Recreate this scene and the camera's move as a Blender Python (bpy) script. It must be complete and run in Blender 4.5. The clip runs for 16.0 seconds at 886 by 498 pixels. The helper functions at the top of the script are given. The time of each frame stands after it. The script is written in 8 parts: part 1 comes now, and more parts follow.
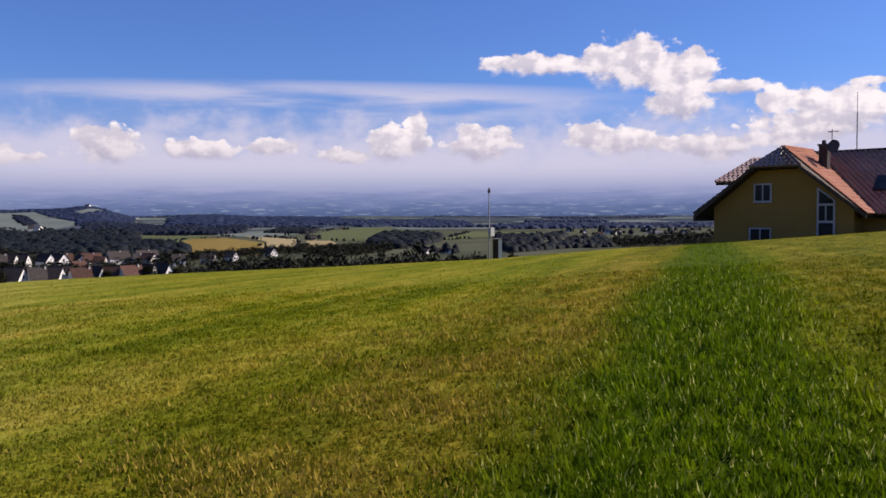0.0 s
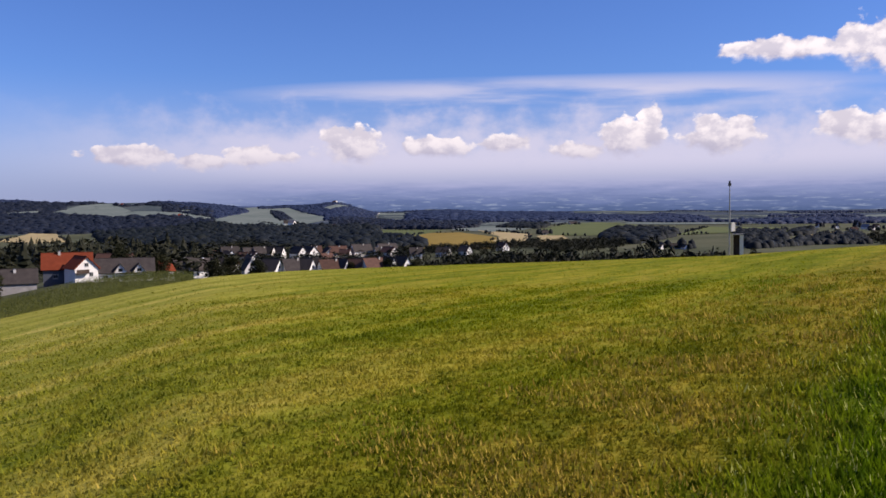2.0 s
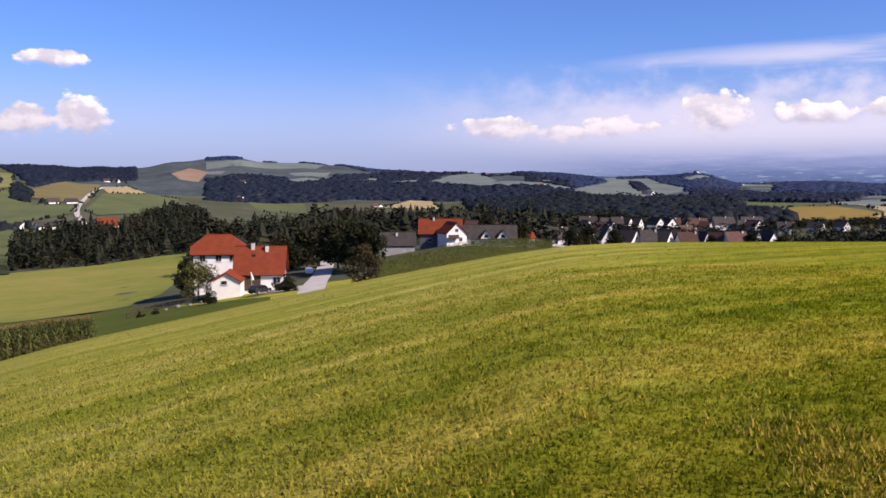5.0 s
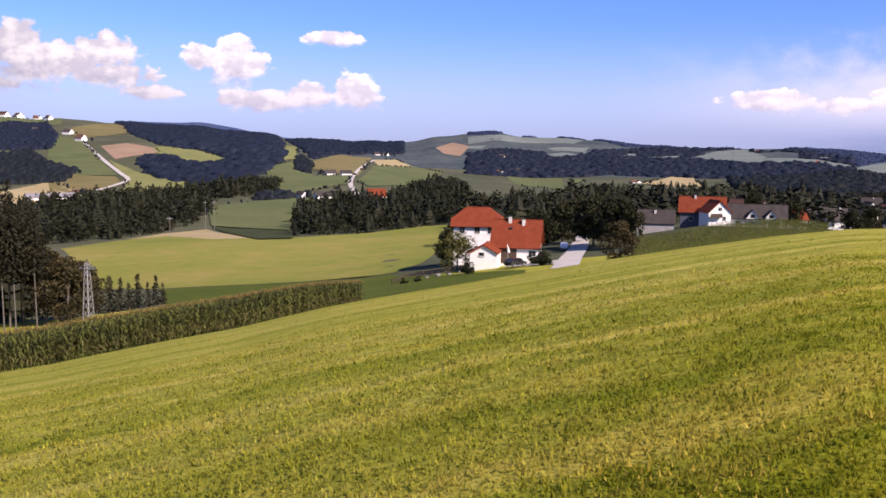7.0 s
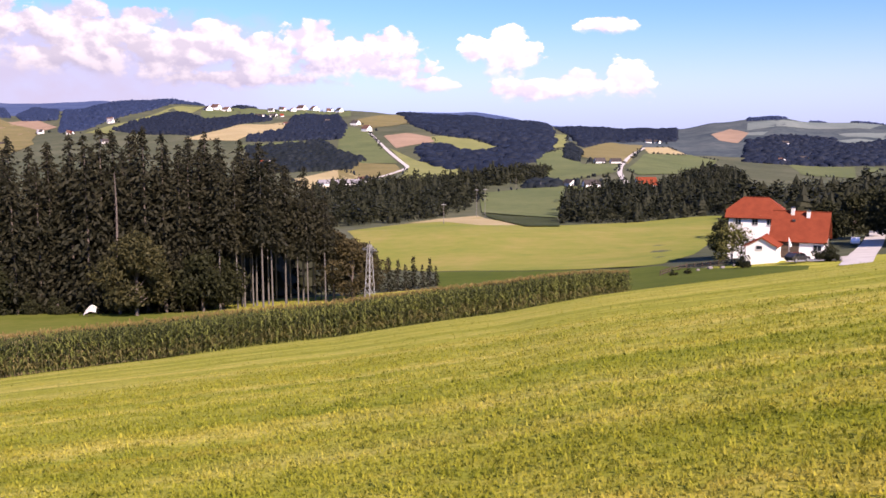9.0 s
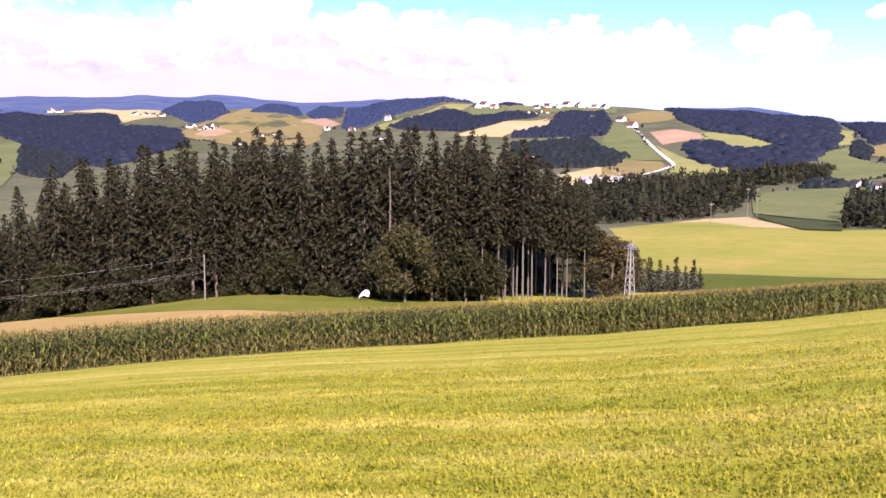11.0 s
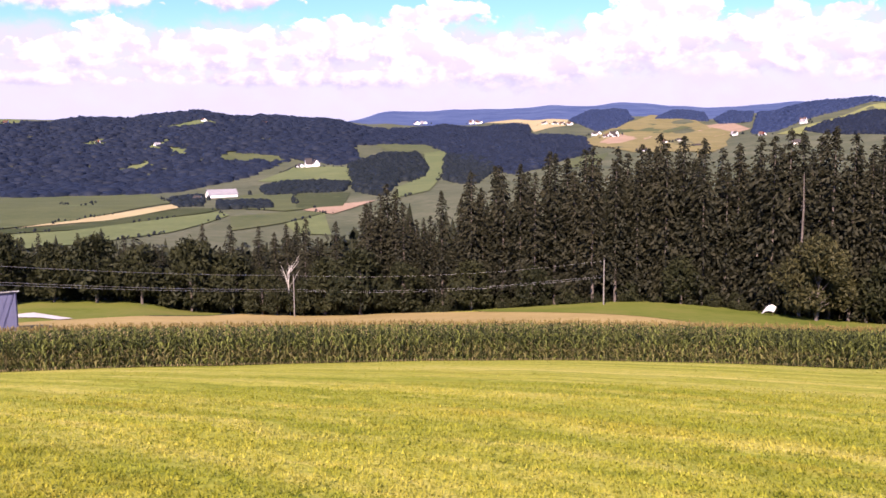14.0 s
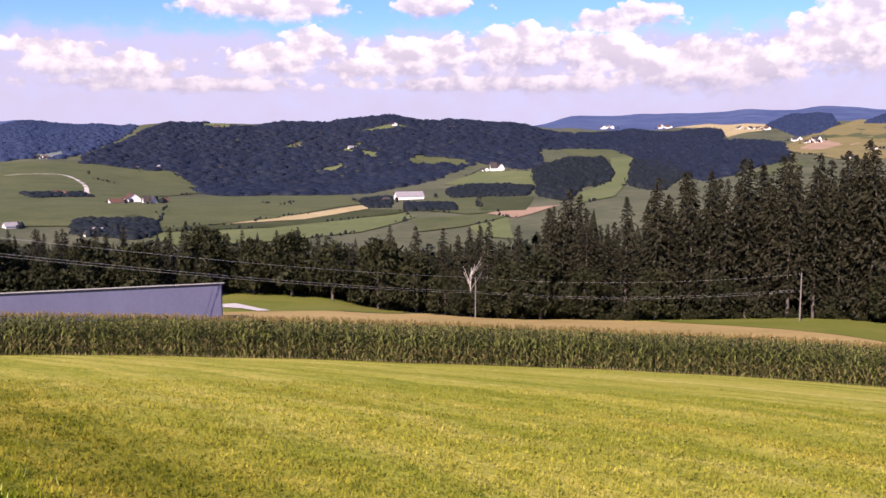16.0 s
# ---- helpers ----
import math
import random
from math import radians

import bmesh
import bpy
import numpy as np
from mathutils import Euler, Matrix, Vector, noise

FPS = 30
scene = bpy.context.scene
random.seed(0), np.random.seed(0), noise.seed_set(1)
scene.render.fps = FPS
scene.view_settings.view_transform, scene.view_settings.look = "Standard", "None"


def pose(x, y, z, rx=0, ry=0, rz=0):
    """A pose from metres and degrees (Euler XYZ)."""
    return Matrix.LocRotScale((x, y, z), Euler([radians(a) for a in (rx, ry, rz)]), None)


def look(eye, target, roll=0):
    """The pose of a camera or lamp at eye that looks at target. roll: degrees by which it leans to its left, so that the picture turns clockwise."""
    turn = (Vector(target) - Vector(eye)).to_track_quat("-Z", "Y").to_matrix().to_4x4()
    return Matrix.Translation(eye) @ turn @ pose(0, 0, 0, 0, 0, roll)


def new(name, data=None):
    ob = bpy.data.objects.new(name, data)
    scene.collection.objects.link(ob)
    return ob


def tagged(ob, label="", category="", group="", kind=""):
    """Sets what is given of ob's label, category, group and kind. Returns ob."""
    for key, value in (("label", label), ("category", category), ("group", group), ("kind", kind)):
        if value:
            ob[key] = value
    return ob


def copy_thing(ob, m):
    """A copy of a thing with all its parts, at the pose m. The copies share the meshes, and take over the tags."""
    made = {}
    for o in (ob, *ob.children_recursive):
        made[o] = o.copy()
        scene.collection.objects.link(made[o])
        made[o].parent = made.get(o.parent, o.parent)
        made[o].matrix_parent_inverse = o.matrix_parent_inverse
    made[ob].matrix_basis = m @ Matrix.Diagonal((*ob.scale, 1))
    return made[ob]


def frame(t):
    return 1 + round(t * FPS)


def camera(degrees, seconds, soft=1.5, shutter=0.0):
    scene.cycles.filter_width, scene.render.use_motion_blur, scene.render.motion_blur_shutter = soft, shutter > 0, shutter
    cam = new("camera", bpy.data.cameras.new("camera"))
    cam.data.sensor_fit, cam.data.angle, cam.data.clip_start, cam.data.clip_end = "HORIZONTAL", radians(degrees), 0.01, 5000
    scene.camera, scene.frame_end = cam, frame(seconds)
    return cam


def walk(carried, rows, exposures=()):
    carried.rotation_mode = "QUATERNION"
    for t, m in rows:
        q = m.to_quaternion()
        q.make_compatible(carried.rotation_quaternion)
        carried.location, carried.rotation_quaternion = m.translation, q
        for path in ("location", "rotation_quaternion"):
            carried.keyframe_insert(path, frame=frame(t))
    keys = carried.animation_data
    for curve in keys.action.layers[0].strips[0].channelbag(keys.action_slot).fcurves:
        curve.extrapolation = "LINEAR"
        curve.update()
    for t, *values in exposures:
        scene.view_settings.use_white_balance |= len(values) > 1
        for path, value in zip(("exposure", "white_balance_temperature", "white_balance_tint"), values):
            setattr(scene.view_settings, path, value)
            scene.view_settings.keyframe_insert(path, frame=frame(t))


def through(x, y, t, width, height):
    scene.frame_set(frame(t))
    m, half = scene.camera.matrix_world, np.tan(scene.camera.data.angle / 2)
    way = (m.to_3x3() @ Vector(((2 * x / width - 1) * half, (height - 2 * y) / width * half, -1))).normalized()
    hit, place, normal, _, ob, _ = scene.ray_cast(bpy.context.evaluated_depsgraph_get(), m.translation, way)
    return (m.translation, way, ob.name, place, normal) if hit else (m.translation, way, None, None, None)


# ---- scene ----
# The camera turns on the spot, held 0.3 m out from the turning body, 1.6 m over the grass.
cam = camera(53.6, 16.0, soft=1.6)
ARM, EYE = 0.3, 1.6
ROWS = [
    (0.0, -0.01, -2.22, 0.24),
    (0.5, 3.45, -2.33, 0.23),
    (1.0, 7.22, -2.40, 0.18),
    (1.5, 11.25, -2.42, 0.35),
    (2.0, 15.00, -2.48, 0.41),
    (2.5, 18.90, -2.67, 0.43),
    (3.0, 22.62, -2.97, 0.36),
    (3.5, 26.34, -3.31, 0.39),
    (4.0, 30.13, -3.65, 0.34),
    (6.5, 50.50, -5.54, -0.49),
    (7.0, 54.71, -6.02, -0.53),
    (7.5, 58.99, -6.43, -0.53),
    (8.0, 63.41, -6.62, -0.29),
    (8.5, 67.75, -6.79, -0.14),
    (9.0, 72.06, -6.90, -0.19),
    (11.5, 93.31, -7.24, -0.24),
    (12.0, 97.59, -7.21, -0.10),
    (12.5, 101.86, -7.09, -0.08),
    (13.0, 106.16, -6.97, 0.03),
    (13.5, 110.44, -6.84, 0.24),
    (14.0, 114.77, -6.75, 0.46),
    (14.5, 119.07, -6.69, 0.59),
    (15.0, 122.77, -6.68, 0.54),
    (15.5, 125.22, -6.59, 0.32),
    (16.0, 126.73, -6.41, 0.07),
]


def held(yaw, pitch, roll):
    a = radians(yaw)
    return pose(-ARM * math.sin(a), ARM * math.cos(a), EYE, 90 + pitch, roll, yaw)


walk(cam, [(t, held(yaw, pitch, roll)) for t, yaw, pitch, roll in ROWS],
     exposures=[(0.0, 0.38, 6600.0, 20.0), (2.0, 0.46, 6600.0, 20.0), (4.0, 0.62, 6650.0, 21.0), (6.5, 0.84, 6700.0, 25.0), (9.0, 1.27, 6800.0, 32.0), (11.5, 1.85, 6800.0, 34.0),
                (12.5, 1.92, 6800.0, 34.0), (13.5, 1.7, 6800.0, 34.0), (14.5, 1.56, 6800.0, 33.0), (15.0, 1.48, 6800.0, 33.0), (15.5, 1.36, 6800.0, 32.0), (16.0, 1.26, 6800.0, 32.0)])

import functools

# ---- light: afternoon sun from behind the right shoulder, blue sky with cumulus ----
SUN_AZ, SUN_EL, SKY = -78.0, 38.0, 0.60


def nodes_of(tree):
    tree.nodes.clear()
    return tree.nodes, tree.links


def nd(tree, kind, ins=None, op=None, interp=None, feature=None):
    n = tree.nodes.new(kind)
    if op:
        n.operation = op
    if interp:
        n.interpolation_type = interp
    if feature:
        n.feature = feature
    for k, v in (ins or {}).items():
        if isinstance(v, bpy.types.NodeSocket):
            tree.links.new(v, n.inputs[k])
        else:
            n.inputs[k].default_value = v
    return n


def mth(tree, op, a, b=None, c=None, clamp=False):
    ins = {0: a}
    if b is not None:
        ins[1] = b
    if c is not None:
        ins[2] = c
    n = nd(tree, "ShaderNodeMath", ins, op)
    n.use_clamp = clamp
    return n.outputs[0]


def mix(tree, fac, a, b, blend="MIX"):
    n = tree.nodes.new("ShaderNodeMix")
    n.data_type, n.blend_type = "RGBA", blend
    if isinstance(fac, bpy.types.NodeSocket):
        tree.links.new(fac, n.inputs[0])
    else:
        n.inputs[0].default_value = fac
    for k, v in ((6, a), (7, b)):
        if isinstance(v, bpy.types.NodeSocket):
            tree.links.new(v, n.inputs[k])
        else:
            n.inputs[k].default_value = (*v[:3], 1)
    return n.outputs[2]


def ramp(tree, fac, stops):
    n = nd(tree, "ShaderNodeValToRGB", {"Fac": fac})
    els = n.color_ramp.elements
    while len(els) < len(stops):
        els.new(0.5)
    for e, (p, c) in zip(els, stops):
        e.position, e.color = p, (*c, 1) if len(c) == 3 else c
    return n.outputs["Color"]


def smooth(tree, v, lo, hi):
    return nd(tree, "ShaderNodeMapRange", {"Value": v, "From Min": lo, "From Max": hi}, interp="SMOOTHSTEP").outputs[0]


# cumulus: azimuth, elevation of the middle, half width, half height (degrees), density
CUMULUS = [
    (-6.5, 9.5, 3.4, 0.6, 1.0), (-10.1, 9.6, 1.5, 0.9, 1.0), (-12.2, 9.3, 2.2, 1.4, 1.0), (-15.0, 8.6, 2.0, 1.6, 1.0), (-15.8, 9.6, 0.8, 0.7, 1.0), (-17.8, 7.8, 1.6, 0.5, 0.95), (-15.0, 6.8, 2.1, 1.0, 1.0),
    (-20.9, 6.8, 1.0, 0.7, 1.0), (-22.4, 6.8, 1.0, 0.8, 1.0), (-25.0, 6.3, 2.2, 1.1, 1.0), (-23.2, 5.4, 3.5, 1.0, 0.95), (-25.9, 7.7, 1.6, 0.3, 0.8), (-21.6, 4.5, 3.9, 0.6, 0.85), (-30.0, 6.0, 3.0, 2.0, 1.0),
    (20.8, 4.2, 2.1, 0.9, 1.0), (22.1, 4.8, 1.0, 0.6, 0.95), (15.4, 4.1, 2.0, 0.6, 0.95), (10.7, 4.3, 1.6, 0.6, 0.9), (6.3, 3.8, 1.7, 0.5, 0.95), (3.4, 4.5, 1.3, 1.0, 1.0), (1.7, 5.7, 0.6, 0.9, 1.0), (2.1, 4.6, 1.1, 0.9, 0.95),
    (-2.5, 4.4, 2.0, 0.9, 1.0), (-1.6, 5.2, 0.8, 0.6, 1.0), (-3.7, 5.0, 0.8, 0.6, 1.0), (-9.5, 4.9, 1.4, 0.8, 1.0), (-11.7, 4.5, 2.2, 0.9, 0.95), (-14.6, 4.3, 1.5, 0.5, 0.85), (-16.9, 4.1, 2.4, 0.8, 0.95), (25.8, 3.5, 1.5, 0.4, 0.8),
    (34.4, 3.4, 2.6, 0.6, 0.95), (30.3, 3.2, 1.6, 0.45, 0.95), (27.3, 3.6, 1.5, 0.7, 0.95), (80.1, 5.9, 1.4, 1.1, 1.0), (79.4, 4.8, 1.9, 0.7, 0.95), (75.5, 6.1, 1.5, 0.8, 1.0), (74.8, 4.8, 2.0, 0.4, 0.8),
    (70.1, 5.9, 0.7, 0.8, 1.0), (67.8, 6.8, 0.9, 0.6, 1.0), (67.9, 5.4, 1.8, 0.9, 1.0), (61.8, 7.3, 1.7, 0.4, 1.0), (60.3, 3.9, 1.2, 1.1, 1.0), (63.4, 3.7, 1.3, 0.8, 1.0), (66.4, 3.3, 2.4, 0.6, 0.95), (73.0, 3.7, 2.0, 0.6, 0.8),
]
BANK = [
    (93.6, 7.7, 1.3, 0.6, 0.95), (90.6, 7.5, 1.5, 0.5, 0.9), (96.6, 6.9, 1.7, 0.7, 0.9), (93.3, 5.4, 1.7, 1.2, 1.0), (95.8, 4.8, 2.0, 0.8, 0.9), (88.9, 5.3, 2.6, 1.2, 1.0), (86.4, 6.0, 1.4, 1.2, 1.0), (83.3, 5.2, 2.2, 1.2, 1.0),
    (80.6, 6.3, 1.4, 1.1, 1.0), (78.7, 5.3, 2.2, 1.2, 1.0), (75.5, 4.6, 2.9, 0.7, 0.9), (85.1, 3.9, 7.0, 0.6, 0.85), (127.3, 6.0, 2.4, 1.2, 0.9), (121.7, 6.6, 2.6, 1.2, 0.95), (115.4, 8.0, 3.0, 0.6, 0.95), (116.5, 6.0, 3.7, 1.1, 0.95),
    (109.9, 5.0, 5.6, 1.4, 1.0), (101.3, 6.4, 4.3, 1.7, 1.0), (100.8, 8.3, 2.5, 0.9, 1.0), (94.1, 6.6, 4.0, 1.1, 0.9), (137.9, 8.8, 4.4, 0.7, 1.0), (127.4, 9.0, 2.3, 0.7, 1.0), (113.9, 8.5, 1.7, 0.6, 0.95),
    (149.8, 5.4, 2.0, 1.0, 1.0), (145.7, 5.0, 2.5, 0.8, 1.0), (151.3, 6.1, 3.6, 0.5, 0.9), (135.0, 6.6, 1.5, 0.9, 1.0), (137.2, 5.6, 2.8, 0.9, 1.0), (128.7, 6.2, 2.6, 0.9, 1.0), (122.3, 6.1, 2.5, 1.3, 1.0), (121.3, 7.5, 0.8, 0.6, 1.0),
    (117.7, 6.4, 1.5, 0.9, 1.0), (111.3, 5.9, 2.2, 0.7, 1.0), (104.2, 6.0, 2.3, 1.0, 1.0), (143.8, 4.0, 9.4, 0.6, 0.8), (122.5, 4.2, 12.7, 0.6, 0.8), (131.0, 5.1, 5.0, 0.6, 0.85), (108.6, 4.6, 8.5, 0.7, 0.85),
]


def make_sky():
    w = bpy.data.worlds.new("sky")
    scene.world = w
    w.use_nodes = True
    t = w.node_tree
    nodes_of(t)
    sky = nd(t, "ShaderNodeTexSky")
    sky.sky_type, sky.sun_disc, sky.sun_elevation, sky.sun_rotation = "NISHITA", False, radians(SUN_EL), radians(-SUN_AZ)
    sky.air_density, sky.dust_density, sky.ozone_density, sky.altitude = 1.0, 0.6, 2.0, 500
    co = nd(t, "ShaderNodeTexCoord").outputs["Generated"]
    xyz = nd(t, "ShaderNodeSeparateXYZ", {0: co})
    az = mth(t, "MULTIPLY", mth(t, "ARCTAN2", mth(t, "MULTIPLY", xyz.outputs[0], -1.0), xyz.outputs[1]), 180 / math.pi)
    el = mth(t, "MULTIPLY", mth(t, "ARCSINE", xyz.outputs[2]), 180 / math.pi)
    flat = nd(t, "ShaderNodeCombineXYZ", {0: az, 1: mth(t, "MULTIPLY", el, 1.35), 2: 0.0}).outputs[0]
    big = nd(t, "ShaderNodeTexNoise", {"Vector": flat, "Scale": 0.42, "Detail": 7.0, "Roughness": 0.56}).outputs[0]
    lump = nd(t, "ShaderNodeTexVoronoi", {"Vector": nd(t, "ShaderNodeVectorMath", {0: flat, 1: nd(t, "ShaderNodeTexNoise", {"Vector": flat, "Scale": 1.2, "Detail": 3.0}).outputs["Color"]}, op="ADD").outputs[0], "Scale": 0.95, "Detail": 2.0}, feature="SMOOTH_F1").outputs["Distance"]
    rough = mth(t, "SUBTRACT", mth(t, "MULTIPLY", mth(t, "SUBTRACT", big, 0.45), 1.35), mth(t, "MULTIPLY", mth(t, "SUBTRACT", lump, 0.38), 0.6))

    weight, tall = [], []
    place = nd(t, "ShaderNodeCombineXYZ", {0: az, 1: el, 2: 0.0}).outputs[0]

    def pile(blobs):
        cover = None
        for a, e, hw, hh, d in blobs:
            hw, hh = hw * 1.42, hh * 1.4
            uv = nd(t, "ShaderNodeVectorMath", {0: place, 1: (1 / hw, 1 / hh, 0), 2: (-a / hw, -e / hh, 0)}, op="MULTIPLY_ADD").outputs[0]
            v = mth(t, "MULTIPLY_ADD", el, 1 / hh, -e / hh)
            q = mth(t, "SUBTRACT", d, nd(t, "ShaderNodeVectorMath", {0: uv}, op="LENGTH").outputs["Value"])
            cover = q if cover is None else mth(t, "MAXIMUM", cover, q)
            k = mth(t, "MAXIMUM", mth(t, "ADD", q, 0.5), 0.0)
            k = mth(t, "MULTIPLY", k, k)
            weight.append(k)
            tall.append(mth(t, "MULTIPLY", k, v))
        return cover
    near = pile(CUMULUS)
    bank = pile(BANK)
    dens = mth(t, "ADD", mth(t, "MAXIMUM", near, bank), rough)
    total = functools.reduce(lambda a, b: mth(t, "ADD", a, b), weight)
    height = mth(t, "DIVIDE", functools.reduce(lambda a, b: mth(t, "ADD", a, b), tall), mth(t, "ADD", total, 0.001))
    foot = smooth(t, height, 0.1, -0.7)
    hard = smooth(t, mth(t, "DIVIDE", mth(t, "ADD", dens, 0.12), mth(t, "ADD", 0.22, mth(t, "MULTIPLY", foot, 0.5))), 0.0, 1.0)
    # thin streaks high over the first cumulus row
    strk = nd(t, "ShaderNodeTexNoise", {"Vector": nd(t, "ShaderNodeCombineXYZ", {0: mth(t, "MULTIPLY", az, 0.06), 1: mth(t, "MULTIPLY", el, 0.55), 2: 3.0}).outputs[0], "Scale": 1.0, "Detail": 5.0}).outputs[0]
    su = mth(t, "DIVIDE", mth(t, "SUBTRACT", az, 8.0), 22.0)
    sv = mth(t, "DIVIDE", mth(t, "SUBTRACT", el, 7.2), 1.5)
    sm = mth(t, "SUBTRACT", 1.0, mth(t, "ADD", mth(t, "MULTIPLY", su, su), mth(t, "MULTIPLY", sv, sv)), clamp=True)
    streak = mth(t, "MULTIPLY", mth(t, "MULTIPLY", sm, smooth(t, strk, 0.38, 0.62)), 0.8)
    # lit tops and lilac undersides from the lumps' own relief
    up = nd(t, "ShaderNodeCombineXYZ", {0: mth(t, "ADD", az, -0.5), 1: mth(t, "ADD", mth(t, "MULTIPLY", el, 1.35), 0.55), 2: 0.0}).outputs[0]
    big2 = nd(t, "ShaderNodeTexNoise", {"Vector": up, "Scale": 0.42, "Detail": 7.0, "Roughness": 0.56}).outputs[0]
    lit = smooth(t, mth(t, "SUBTRACT", mth(t, "SUBTRACT", big, big2), mth(t, "MULTIPLY", mth(t, "SUBTRACT", lump, 0.35), 0.12)), -0.16, 0.08)
    lit = mth(t, "ADD", mth(t, "MULTIPLY", lit, 0.6), mth(t, "MULTIPLY", smooth(t, height, -0.9, 0.3), 0.4))
    lowness = smooth(t, el, 2.6, 6.0)
    body = mix(t, mth(t, "MULTIPLY", lit, mth(t, "ADD", mth(t, "MULTIPLY", lowness, 0.5), 0.5)), (0.54, 0.54, 0.69), (1.30, 1.24, 1.20))
    body = mix(t, mth(t, "MULTIPLY", smooth(t, az, 50.0, 95.0), 1.0), body, mix(t, 1.0, body, (0.62, 0.635, 0.65), "MULTIPLY"))
    # the veil of far cloud low over the land
    veil = mth(t, "MULTIPLY", smooth(t, mth(t, "ADD", el, mth(t, "MULTIPLY", mth(t, "SUBTRACT", big, 0.5), 7.0)), 7.2, 3.4), smooth(t, az, 46.0, 22.0))
    bankveil = mth(t, "MULTIPLY", smooth(t, mth(t, "ADD", el, mth(t, "MULTIPLY", mth(t, "SUBTRACT", big, 0.5), 4.0)), 8.0, 6.4), smooth(t, az, 76.0, 92.0))
    milk = smooth(t, el, 9.0, 0.0)
    hazecol = mix(t, smooth(t, el, 0.5, 4.5), (0.40, 0.44, 0.70), (0.58, 0.60, 0.84))
    bright = nd(t, "ShaderNodeVectorMath", {0: sky.outputs[0], "Scale": 0.105}, op="SCALE").outputs[0]
    tone = mix(t, 1.0, bright, (0.56, 0.88, 1.52), "MULTIPLY")
    base = mix(t, mth(t, "MULTIPLY", milk, 0.75), tone, hazecol)
    base = mix(t, mth(t, "MULTIPLY", veil, 0.85), base, mix(t, smooth(t, el, 1.0, 3.4), (0.36, 0.44, 0.68), (0.82, 0.82, 0.98)))
    # the last plain and its mountains in blue haze, painted into the sky colour
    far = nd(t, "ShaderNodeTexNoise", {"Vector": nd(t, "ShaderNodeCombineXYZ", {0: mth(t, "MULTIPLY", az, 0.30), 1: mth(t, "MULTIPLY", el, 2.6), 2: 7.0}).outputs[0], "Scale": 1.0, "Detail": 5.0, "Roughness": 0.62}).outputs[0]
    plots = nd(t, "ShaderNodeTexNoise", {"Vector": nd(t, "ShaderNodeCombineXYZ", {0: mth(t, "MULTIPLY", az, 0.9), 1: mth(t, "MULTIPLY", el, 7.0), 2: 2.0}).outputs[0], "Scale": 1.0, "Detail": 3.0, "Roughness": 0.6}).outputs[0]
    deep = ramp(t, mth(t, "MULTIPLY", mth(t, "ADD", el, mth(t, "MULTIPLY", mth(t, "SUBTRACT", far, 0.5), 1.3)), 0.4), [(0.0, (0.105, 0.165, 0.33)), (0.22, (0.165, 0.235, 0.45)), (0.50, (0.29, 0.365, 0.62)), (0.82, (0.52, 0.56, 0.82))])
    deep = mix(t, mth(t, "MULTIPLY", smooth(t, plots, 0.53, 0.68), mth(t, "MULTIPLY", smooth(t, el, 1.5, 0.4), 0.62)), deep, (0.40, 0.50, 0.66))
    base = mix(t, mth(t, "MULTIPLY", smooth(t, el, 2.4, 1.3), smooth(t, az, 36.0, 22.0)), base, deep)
    base = mix(t, mth(t, "MULTIPLY", bankveil, mth(t, "ADD", 0.62, mth(t, "MULTIPLY", big, 0.6)), clamp=True), base, (0.46, 0.475, 0.61))
    base = mix(t, streak, base, (0.94, 0.91, 1.0))
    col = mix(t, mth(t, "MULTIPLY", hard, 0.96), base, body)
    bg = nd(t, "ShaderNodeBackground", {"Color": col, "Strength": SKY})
    out = nd(t, "ShaderNodeOutputWorld", {"Surface": bg.outputs[0]})


make_sky()
sun = new("sun", bpy.data.lights.new("sun", "SUN"))
sun.data.energy, sun.data.angle, sun.data.color = 5.0, radians(0.53), (1.0, 0.90, 0.75)
_a, _e = radians(SUN_AZ), radians(SUN_EL)
sun.matrix_world = look(Vector((-math.sin(_a) * math.cos(_e), math.cos(_a) * math.cos(_e), math.sin(_e))) * 200, (0, 0, 0))

# ---- materials ----


